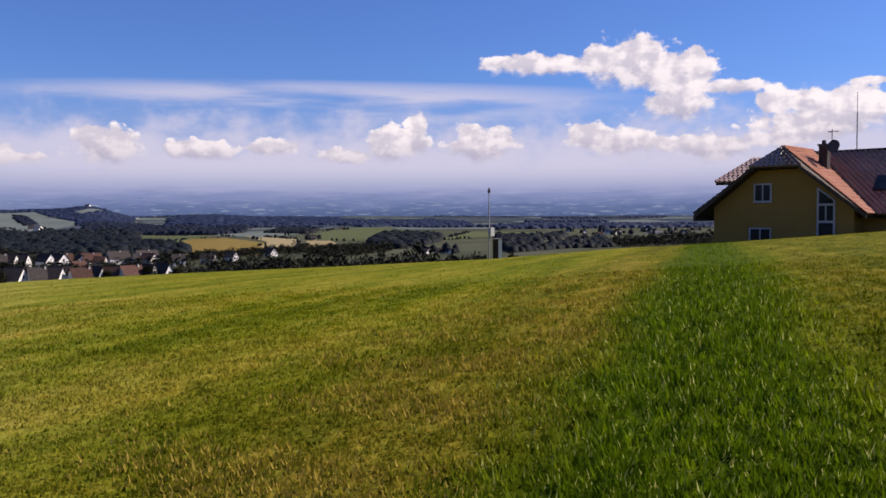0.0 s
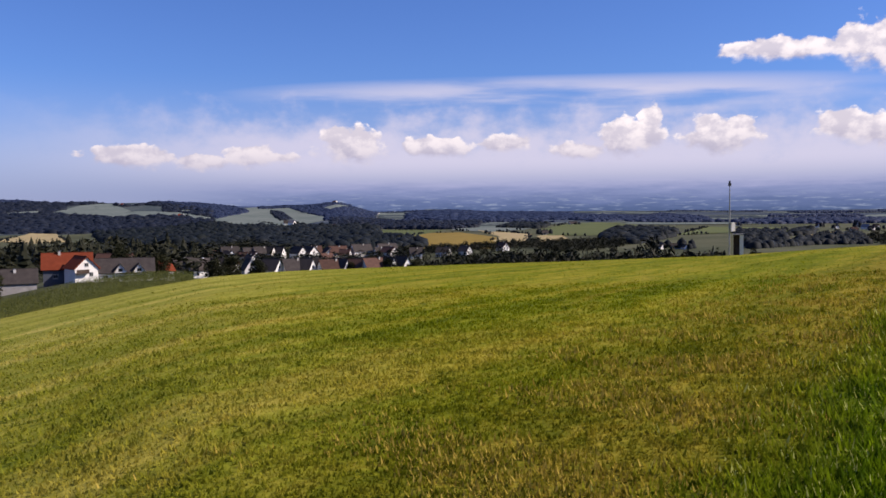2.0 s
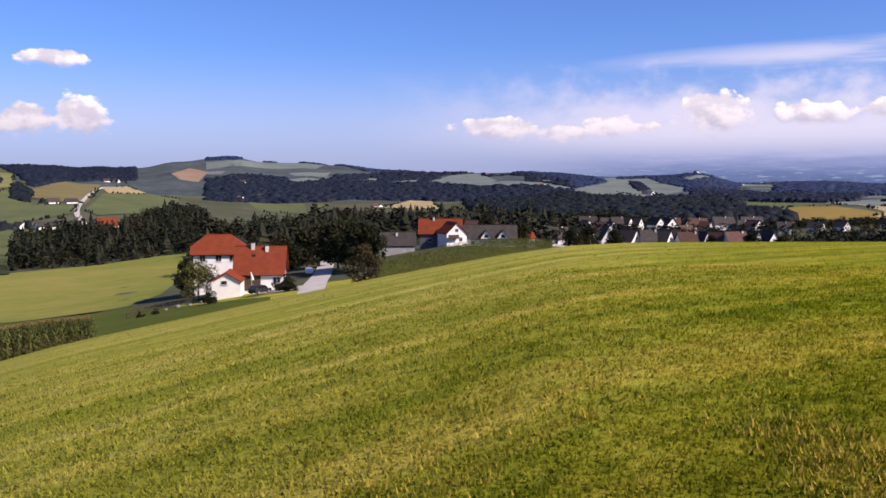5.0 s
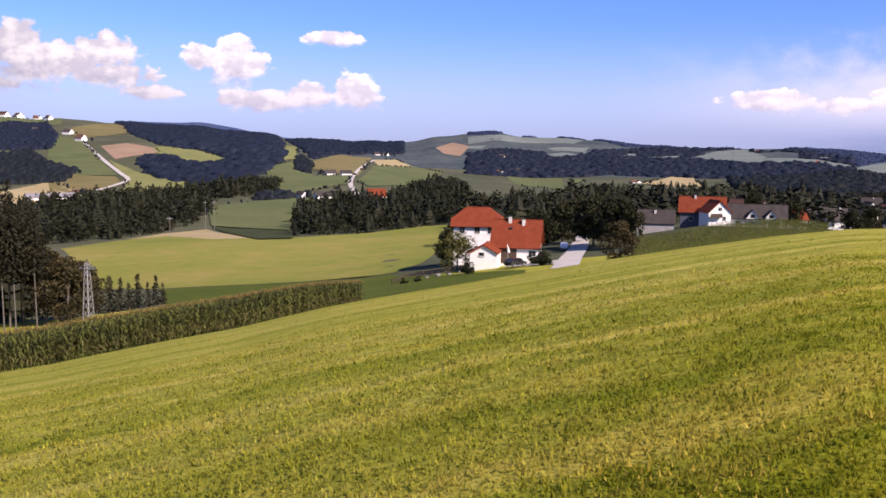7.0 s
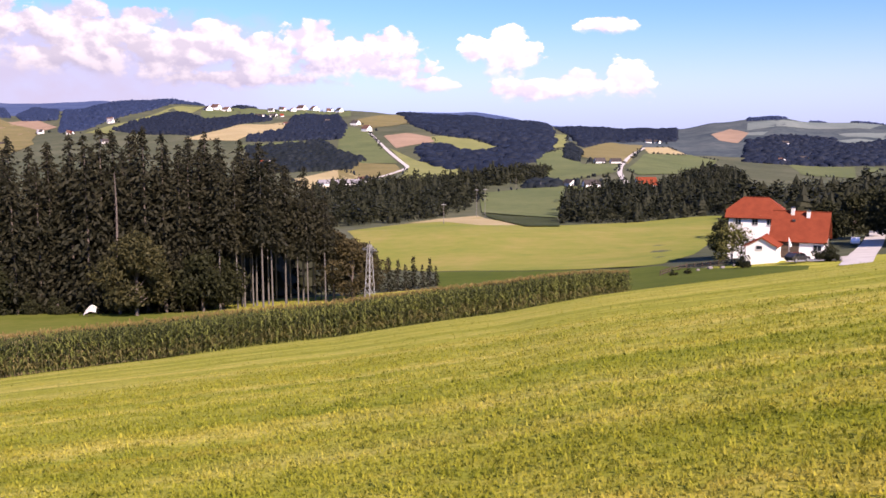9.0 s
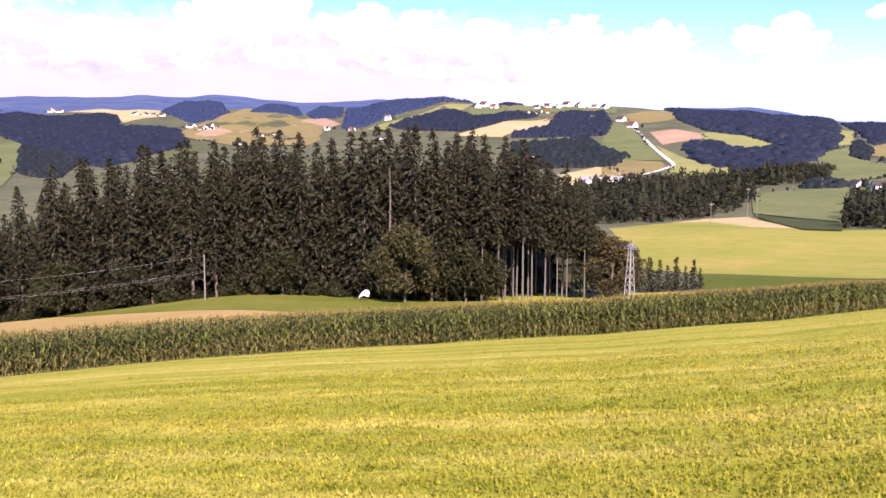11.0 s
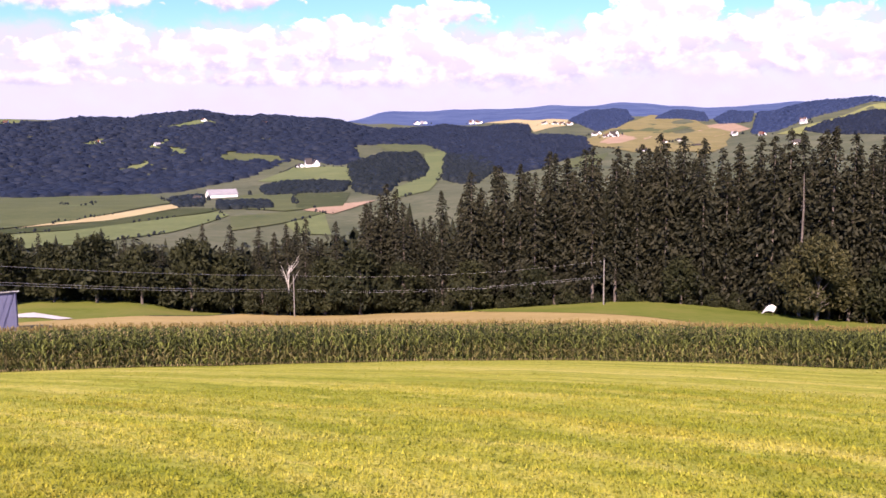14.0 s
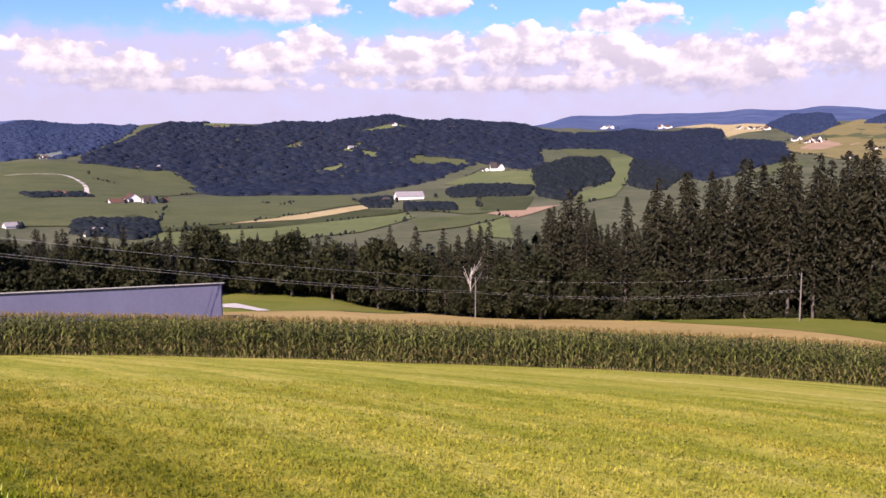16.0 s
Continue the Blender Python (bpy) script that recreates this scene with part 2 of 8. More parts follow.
def surface(name, a, b, scale=4.0, rough=0.85, bump=0.3, fine=8.0, metal=0.0, space="Object", c=None, random_tint=0.0, spec=0.3, depth=0.02):
    """A material of two (or three) colours mixed by noise at two scales, with fine relief."""
    m = bpy.data.materials.new(name)
    m.use_nodes = True
    t = m.node_tree
    nodes_of(t)
    if space == "World":
        co = nd(t, "ShaderNodeNewGeometry").outputs["Position"]
    else:
        co = nd(t, "ShaderNodeTexCoord").outputs["Object"]
    n1 = nd(t, "ShaderNodeTexNoise", {"Vector": co, "Scale": scale, "Detail": 4.0, "Roughness": 0.6}).outputs[0]
    n2 = nd(t, "ShaderNodeTexNoise", {"Vector": co, "Scale": scale * fine, "Detail": 3.0, "Roughness": 0.65}).outputs[0]
    f = mth(t, "ADD", mth(t, "MULTIPLY", n1, 0.6), mth(t, "MULTIPLY", n2, 0.4))
    stops = [(0.36, a), (0.64, b)] if c is None else [(0.34, a), (0.5, b), (0.66, c)]
    col = ramp(t, f, stops)
    if random_tint:
        r = nd(t, "ShaderNodeObjectInfo").outputs["Random"]
        col = mix(t, 1.0, col, ramp(t, r, [(0.0, (1 - random_tint,) * 3), (1.0, (1 + random_tint * 0.6,) * 3)]), "MULTIPLY")
    bs = nd(t, "ShaderNodeBsdfPrincipled", {"Base Color": col, "Roughness": rough, "Metallic": metal, "Specular IOR Level": spec})
    if bump:
        t.links.new(nd(t, "ShaderNodeBump", {"Strength": bump, "Distance": depth, "Height": n2}).outputs[0], bs.inputs["Normal"])
    nd(t, "ShaderNodeOutputMaterial", {"Surface": bs.outputs[0]})
    return m


def leafy(name, a, b, island=True, through=0.25, rough=0.7, scale=0.5, gloss=0.15, lo=0.2, hi=0.8):
    """Foliage: tint by clump, light that shines through."""
    m = bpy.data.materials.new(name)
    m.use_nodes = True
    t = m.node_tree
    nodes_of(t)
    r = nd(t, "ShaderNodeNewGeometry").outputs["Random Per Island"]
    co = nd(t, "ShaderNodeTexCoord").outputs["Object"]
    n = nd(t, "ShaderNodeTexNoise", {"Vector": co, "Scale": scale, "Detail": 3.0}).outputs[0]
    f = mth(t, "ADD", mth(t, "MULTIPLY", r, 0.55), mth(t, "MULTIPLY", n, 0.45))
    o = nd(t, "ShaderNodeObjectInfo").outputs["Random"]
    f = mth(t, "ADD", mth(t, "MULTIPLY", f, 0.8), mth(t, "MULTIPLY", o, 0.2))
    col = ramp(t, f, [(lo, a), (hi, b)])
    bs = nd(t, "ShaderNodeBsdfPrincipled", {"Base Color": col, "Roughness": rough, "Specular IOR Level": gloss})
    sh = bs.outputs[0]
    if through:
        tr = nd(t, "ShaderNodeBsdfTranslucent", {"Color": col})
        sh = nd(t, "ShaderNodeMixShader", {0: through, 1: bs.outputs[0], 2: tr.outputs[0]}).outputs[0]
    nd(t, "ShaderNodeOutputMaterial", {"Surface": sh})
    return m


def meadow_colour(t, co):
    """Colour of the meadow by place: mown swaths, a drier band, a lush unmown strip; and the tuft noise."""
    p = nd(t, "ShaderNodeSeparateXYZ", {0: co})
    x, y = p.outputs[0], p.outputs[1]
    s, c = math.sin(radians(SWATH)), math.cos(radians(SWATH))
    across = mth(t, "ADD", mth(t, "MULTIPLY", x, c), mth(t, "MULTIPLY", y, s))
    along = mth(t, "SUBTRACT", mth(t, "MULTIPLY", y, c), mth(t, "MULTIPLY", x, s))
    wob = nd(t, "ShaderNodeTexNoise", {"Vector": co, "Scale": 0.35, "Detail": 4.0}).outputs[0]
    acr = mth(t, "ADD", across, mth(t, "MULTIPLY", mth(t, "SUBTRACT", wob, 0.5), 1.8))
    lane = nd(t, "ShaderNodeCombineXYZ", {0: mth(t, "MULTIPLY", acr, 0.42), 1: mth(t, "MULTIPLY", along, 0.03), 2: 0.0}).outputs[0]
    swath = nd(t, "ShaderNodeTexNoise", {"Vector": lane, "Scale": 1.0, "Detail": 3.0, "Roughness": 0.6}).outputs[0]
    grain = nd(t, "ShaderNodeCombineXYZ", {0: mth(t, "MULTIPLY", acr, 1.6), 1: mth(t, "MULTIPLY", along, 0.5), 2: 0.0}).outputs[0]
    tuft = nd(t, "ShaderNodeTexNoise", {"Vector": grain, "Scale": 4.0, "Detail": 6.0, "Roughness": 0.68}).outputs[0]
    patch = nd(t, "ShaderNodeTexNoise", {"Vector": grain, "Scale": 0.8, "Detail": 4.0, "Roughness": 0.6}).outputs[0]
    fine = nd(t, "ShaderNodeTexNoise", {"Vector": co, "Scale": 17.0, "Detail": 3.0, "Roughness": 0.6}).outputs[0]
    f = mth(t, "ADD", mth(t, "ADD", mth(t, "MULTIPLY", swath, 0.50), mth(t, "MULTIPLY", tuft, 0.26)), mth(t, "MULTIPLY", patch, 0.24))
    mown = ramp(t, f, [(0.40, (0.076, 0.104, 0.003)), (0.49, (0.140, 0.160, 0.006)), (0.58, (0.230, 0.208, 0.020))])
    dry = ramp(t, mth(t, "ADD", mth(t, "MULTIPLY", patch, 0.6), mth(t, "MULTIPLY", tuft, 0.4)), [(0.38, (0.036, 0.042, 0.004)), (0.5, (0.112, 0.096, 0.008)), (0.62, (0.250, 0.180, 0.026))])
    lush = ramp(t, tuft, [(0.36, (0.026, 0.054, 0.002)), (0.64, (0.098, 0.136, 0.004))])
    band = mth(t, "MULTIPLY", smooth(t, acr, -5.2, -2.6), smooth(t, acr, 0.0, -1.6))
    # paler grass to the west: the sun's backscatter there, put into the colour
    pale = ramp(t, f, [(0.38, (0.160, 0.182, 0.020)), (0.49, (0.236, 0.240, 0.034)), (0.60, (0.340, 0.306, 0.074))])
    west = mth(t, "ADD", mth(t, "MULTIPLY", x, -0.94), mth(t, "MULTIPLY", y, -0.342))
    mown = mix(t, smooth(t, mth(t, "ADD", west, mth(t, "MULTIPLY", wob, 4.0)), -1.0, 11.0), mown, pale)
    # sunburnt patches a metre or two wide
    line = nd(t, "ShaderNodeTexNoise", {"Vector": nd(t, "ShaderNodeCombineXYZ", {0: mth(t, "MULTIPLY", acr, 1.15), 1: mth(t, "MULTIPLY", along, 0.035), 2: 4.0}).outputs[0], "Scale": 1.0, "Detail": 3.0, "Roughness": 0.55}).outputs[0]
    mown = mix(t, 1.0, mown, ramp(t, line, [(0.36, (0.80, 0.85, 0.76)), (0.50, (1.0, 1.0, 1.0)), (0.64, (1.20, 1.14, 1.25))]), "MULTIPLY")
    burnt = nd(t, "ShaderNodeTexNoise", {"Vector": lane, "Scale": 2.3, "Detail": 4.0, "Roughness": 0.65}).outputs[0]
    mown = mix(t, mth(t, "MULTIPLY", smooth(t, burnt, 0.52, 0.70), 0.32), mown, (0.34, 0.250, 0.045))
    col = mix(t, mth(t, "MULTIPLY", band, 0.5), mown, dry)
    strip = mth(t, "MULTIPLY", smooth(t, acr, STRIP[0] - 0.5, STRIP[0] + 0.5), smooth(t, acr, STRIP[1] + 0.9, STRIP[1] - 0.5))
    col = mix(t, strip, col, lush)
    right = smooth(t, acr, STRIP[1], STRIP[1] + 1.2)
    col = mix(t, mth(t, "MULTIPLY", right, 0.65), col, mix(t, 0.3, dry, lush))
    # thatch, and the shade in gaps between tufts darkened into the colour
    gap = ramp(t, mth(t, "ADD", mth(t, "MULTIPLY", fine, 0.6), mth(t, "MULTIPLY", tuft, 0.4)), [(0.36, (0.62, 0.64, 0.60)), (0.50, (0.99, 0.99, 0.99)), (0.64, (1.24, 1.22, 1.20))])
    col = mix(t, 1.0, col, gap, "MULTIPLY")
    dash = nd(t, "ShaderNodeTexNoise", {"Vector": grain, "Scale": 2.4, "Detail": 2.0, "Roughness": 0.5}).outputs[0]
    col = mix(t, mth(t, "MULTIPLY", smooth(t, dash, 0.60, 0.70), 0.60), col, mix(t, 1.0, col, (0.42, 0.50, 0.35), "MULTIPLY"))
    return col, tuft


def ground_material():
    """The meadow's ground."""
    m = bpy.data.materials.new("meadow")
    m.use_nodes = True
    t = m.node_tree
    nodes_of(t)
    col, tuft = meadow_colour(t, nd(t, "ShaderNodeNewGeometry").outputs["Position"])
    bs = nd(t, "ShaderNodeBsdfPrincipled", {"Base Color": col, "Roughness": 0.95, "Specular IOR Level": 0.03})
    t.links.new(nd(t, "ShaderNodeBump", {"Strength": 0.6, "Distance": 0.05, "Height": tuft}).outputs[0], bs.inputs["Normal"])
    nd(t, "ShaderNodeOutputMaterial", {"Surface": bs.outputs[0]})
    return m


def blade_material(name, gain, gloss=0.06):
    """Grass blades: the meadow's colour, varied blade by blade, with light through them."""
    m = bpy.data.materials.new(name)
    m.use_nodes = True
    t = m.node_tree
    nodes_of(t)
    ge = nd(t, "ShaderNodeNewGeometry")
    col, tuft = meadow_colour(t, ge.outputs["Position"])
    tone = ramp(t, ge.outputs["Random Per Island"], [(0.0, tuple(0.80 * q for q in gain)), (0.6, tuple(0.98 * q for q in gain)), (1.0, tuple(1.24 * q for q in gain))])
    col = mix(t, 1.0, col, tone, "MULTIPLY")
    bs = nd(t, "ShaderNodeBsdfPrincipled", {"Base Color": col, "Roughness": 0.55, "Specular IOR Level": gloss})
    tr = nd(t, "ShaderNodeBsdfTranslucent", {"Color": col})
    nd(t, "ShaderNodeOutputMaterial", {"Surface": nd(t, "ShaderNodeMixShader", {0: 0.5, 1: bs.outputs[0], 2: tr.outputs[0]}).outputs[0]})
    return m


SWATH = -17.0          # the mown swaths' direction
STRIP = (-1.35, 1.0)    # the lush strip, in metres across the swaths
MEADOW = ground_material()
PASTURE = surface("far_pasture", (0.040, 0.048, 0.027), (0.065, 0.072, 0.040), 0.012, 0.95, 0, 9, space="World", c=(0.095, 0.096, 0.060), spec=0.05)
# haze over the farthest land, put into the ground colour as blue
HAZE_DISTANCE = surface("haze_blue_distance", (0.034, 0.053, 0.118), (0.050, 0.073, 0.145), 0.006, 1.0, 0, 6, space="World", c=(0.070, 0.096, 0.165), spec=0.0)
FIELD_GREEN = surface("green_field", (0.066, 0.086, 0.034), (0.106, 0.120, 0.050), 0.02, 0.95, 0, 10, space="World", spec=0.05)
FIELD_LIME = surface("lime_field", (0.122, 0.136, 0.048), (0.178, 0.180, 0.068), 0.02, 0.95, 0, 10, space="World", spec=0.05)
FIELD_DARK = surface("dark_green_field", (0.046, 0.066, 0.008), (0.074, 0.092, 0.014), 0.05, 0.95, 0, 12, space="World", spec=0.05)
FIELD_TAN = surface("tan_stubble", (0.245, 0.200, 0.100), (0.325, 0.268, 0.145), 0.02, 0.95, 0, 10, space="World", spec=0.05)
STUBBLE = surface("dry_stubble", (0.215, 0.160, 0.060), (0.300, 0.222, 0.090), 0.06, 0.95, 0, 12, space="World", spec=0.05)
FIELD_OLIVE = surface("olive_field", (0.046, 0.058, 0.024), (0.076, 0.084, 0.037), 0.02, 0.95, 0, 10, space="World", spec=0.05)
FIELD_STRAW = surface("straw_field", (0.165, 0.120, 0.030), (0.235, 0.170, 0.045), 0.02, 0.95, 0, 10, space="World", spec=0.05)
PALEROOF = surface("pale_sheet_roof", (0.15, 0.145, 0.155), (0.21, 0.20, 0.21), 0.4, 0.8, 0.1, 8, spec=0.2)
FIELD_BROWN = surface("brown_soil", (0.200, 0.138, 0.092), (0.270, 0.190, 0.130), 0.02, 0.95, 0, 10, space="World", spec=0.05)
FIELD_OCHRE = surface("ochre_field", (0.115, 0.100, 0.040), (0.165, 0.140, 0.060), 0.02, 0.95, 0, 10, space="World", spec=0.05)
FIELD_MAIZE = surface("far_maize", (0.026, 0.036, 0.013), (0.050, 0.056, 0.024), 0.05, 0.95, 0, 12, space="World", spec=0.05)
ROAD = surface("pale_road", (0.34, 0.32, 0.285), (0.43, 0.41, 0.375), 0.3, 0.9, 0.1, 8, space="World")
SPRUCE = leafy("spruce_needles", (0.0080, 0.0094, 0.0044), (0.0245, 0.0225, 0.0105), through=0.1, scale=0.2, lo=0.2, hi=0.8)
BROAD = leafy("broad_leaves", (0.0085, 0.0115, 0.0042), (0.0300, 0.0310, 0.0112), through=0.2, scale=0.4)
OLIVE = leafy("olive_leaves", (0.05, 0.055, 0.014), (0.13, 0.125, 0.036), through=0.25, scale=0.4)
OAKLEAF = leafy("dull_oak_leaves", (0.018, 0.020, 0.007), (0.066, 0.058, 0.021), through=0.2, scale=0.4)
BROWNLEAF = leafy("brown_leaves", (0.022, 0.019, 0.008), (0.062, 0.049, 0.020), through=0.2, scale=0.4)
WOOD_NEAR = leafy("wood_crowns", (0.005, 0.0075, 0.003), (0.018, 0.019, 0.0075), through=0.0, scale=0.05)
# far crowns: haze put into the leaf colour, bluer with each step away
WOOD_FAR = leafy("haze_tinted_far_crowns", (0.0062, 0.0092, 0.0098), (0.0100, 0.0138, 0.0172), through=0.0, scale=0.01, gloss=0.10)
WOOD_MID = leafy("haze_tinted_mid_crowns", (0.0052, 0.0084, 0.0162), (0.0090, 0.0136, 0.0252), through=0.0, scale=0.008)
WOOD_BLUE = leafy("haze_blue_wood_crowns", (0.0115, 0.0195, 0.0470), (0.0160, 0.0260, 0.0580), through=0.0, scale=0.008)
BARK = surface("bark", (0.055, 0.045, 0.038), (0.12, 0.10, 0.085), 3.0, 0.9, 0.5, 6)
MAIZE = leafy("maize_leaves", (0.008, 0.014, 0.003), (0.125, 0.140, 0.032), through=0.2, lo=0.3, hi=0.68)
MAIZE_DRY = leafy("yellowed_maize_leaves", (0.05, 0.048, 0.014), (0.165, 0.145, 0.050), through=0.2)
# green tops of the second strip, their sunlit look put into a brighter colour
LIT_MAIZE = leafy("lit_green_maize_tops", (0.060, 0.075, 0.014), (0.135, 0.145, 0.034), through=0.25)
CLOVER = surface("green_clover", (0.066, 0.086, 0.012), (0.104, 0.119, 0.021), 0.05, 0.95, 0, 12, space="World", c=(0.14, 0.13, 0.034), spec=0.05)
TASSEL = leafy("maize_tassels", (0.11, 0.080, 0.026), (0.24, 0.175, 0.060), through=0.2)
GRASS = blade_material("grass_blades", (1.14, 1.12, 1.0), 0.0)
LUSH = blade_material("lush_blades", (1.32, 1.46, 1.0), 0.02)
DRY = leafy("dry_blades", (0.24, 0.180, 0.022), (0.46, 0.350, 0.075), through=0.3, gloss=0.0)
# pale blades among the clover: sun glints on the lush grass, put in as colour
GLINT = leafy("clover_glint_blades", (0.26, 0.28, 0.05), (0.50, 0.52, 0.16), through=0.45, gloss=0.0)
WHITE = surface("white_render", (0.62, 0.61, 0.58), (0.72, 0.71, 0.68), 0.6, 0.85, 0.1, 12)
OCHRE = surface("ochre_render", (0.27, 0.155, 0.034), (0.33, 0.195, 0.045), 0.5, 0.9, 0.15, 14)
GREYWALL = surface("grey_boards", (0.22, 0.21, 0.20), (0.34, 0.33, 0.32), 0.6, 0.9, 0.2, 10)
# house wall turned from the sun: its shade put in as blue-grey
SHADE_WALL = surface("shade_blue_grey_wall", (0.052, 0.062, 0.085), (0.080, 0.092, 0.118), 0.6, 0.9, 0.2, 10)
RED_TILE = surface("orange_red_tiles", (0.128, 0.027, 0.012), (0.178, 0.041, 0.018), 0.8, 0.85, 0.4, 10, random_tint=0.1, spec=0.1)
STALK = surface("maize_stalks", (0.030, 0.036, 0.012), (0.075, 0.075, 0.030), 3.0, 0.8, 0.0, 6)
FIELD_HAY = surface("hay_field", (0.118, 0.146, 0.026), (0.165, 0.172, 0.034), 0.022, 0.95, 0, 7, space="World", c=(0.225, 0.190, 0.055), spec=0.05)
# far fields, plain and hills: aerial haze mixed into the base colours
HAZE_FIELD = surface("haze_tinted_fields", (0.098, 0.126, 0.120), (0.148, 0.172, 0.160), 0.01, 1.0, 0, 8, space="World", spec=0.0)
HAZE_PLAIN = surface("haze_tinted_plain", (0.030, 0.043, 0.066), (0.050, 0.066, 0.090), 0.008, 1.0, 0, 6, space="World", c=(0.090, 0.108, 0.128), spec=0.0)
HAZE_HILL = surface("haze_tinted_hill_pasture", (0.032, 0.046, 0.058), (0.054, 0.070, 0.077), 0.008, 1.0, 0, 8, space="World", c=(0.085, 0.098, 0.098), spec=0.0)
PALEBARK = surface("pale_grey_bark", (0.065, 0.060, 0.054), (0.125, 0.116, 0.104), 3.0, 0.9, 0.5, 6)
TERRACOTTA = surface("terracotta_tiles", (0.36, 0.13, 0.07), (0.48, 0.20, 0.11), 1.2, 0.6, 0.3, 8, random_tint=0.18)
BROWN_TILE = surface("glazed_brown_tiles", (0.24, 0.145, 0.120), (0.40, 0.270, 0.230), 1.2, 0.33, 0.2, 8, random_tint=0.25, spec=1.0)
DULL_TILE = surface("brownish_red_tiles", (0.060, 0.034, 0.027), (0.105, 0.056, 0.042), 0.8, 0.85, 0.3, 10, random_tint=0.3, spec=0.15)
GREY_TILE = surface("dark_grey_tiles", (0.030, 0.026, 0.025), (0.056, 0.048, 0.045), 0.8, 0.85, 0.3, 10, random_tint=0.25, spec=0.15)
DARKWOOD = surface("dark_timber", (0.035, 0.024, 0.017), (0.075, 0.05, 0.035), 2.0, 0.7, 0.3, 8)
GLASS = surface("dark_window_glass", (0.008, 0.010, 0.013), (0.022, 0.027, 0.032), 0.5, 0.08, 0, 4, spec=0.4)
FRAME = surface("white_window_frame", (0.34, 0.34, 0.335), (0.42, 0.42, 0.41), 2.0, 0.5, 0.0)
METAL = surface("galvanised_steel", (0.24, 0.245, 0.25), (0.36, 0.365, 0.37), 3.0, 0.55, 0.1, 6, metal=0.5)
DARKMETAL = surface("dark_metal", (0.03, 0.03, 0.032), (0.06, 0.06, 0.06), 3.0, 0.5, 0.1, 6, metal=0.4)
WEATHERED = surface("weathered_grey_wood", (0.11, 0.10, 0.09), (0.19, 0.175, 0.16), 2.0, 0.9, 0.3, 8)
DEADWOOD = surface("bleached_dead_wood", (0.26, 0.24, 0.21), (0.38, 0.36, 0.32), 2.0, 0.9, 0.3, 8)
# chimney brick, darkened in its colour for the front that lies in shade
CHIMNEY = surface("shaded_chimney_brick", (0.030, 0.026, 0.024), (0.060, 0.050, 0.046), 2.0, 0.9, 0.3, 8)
CONCRETE = surface("pale_concrete", (0.42, 0.41, 0.38), (0.56, 0.55, 0.52), 1.5, 0.9, 0.3, 8)
SHEET = surface("blue_grey_sheet_metal", (0.072, 0.076, 0.130), (0.085, 0.090, 0.150), 0.2, 0.7, 0.0, 8, spec=0.1)
CABLE = surface("aluminium_cable", (0.30, 0.30, 0.30), (0.38, 0.38, 0.38), 1.0, 0.6, 0.0, metal=0.3)

# ---- the ground: one sheet from the hilltop to the horizon ----
# Land heights as the slope under which they lie from the viewpoint (degrees), by compass angle from the first view.
CREST_AZ = [-60, -27, -17, -11, -3, 7, 18, 26, 30, 34, 42, 48, 54, 62, 68, 79, 90, 101, 112, 121, 129, 141, 154, 175, 210, 250, 300]
CREST_EL = [0.3, -1.0, -1.8, -2.2, -2.88, -3.3, -3.6, -3.8, -4.05, -4.65, -6.1, -7.25, -8.35, -9.7, -10.95, -12.5, -13.35, -13.75, -13.95, -13.95, -13.75, -13.0, -11.8, -9.0, -4.0, -0.5, 0.5]
LAND_R = [100, 150, 230, 330, 480, 800, 1500, 2600, 4600]
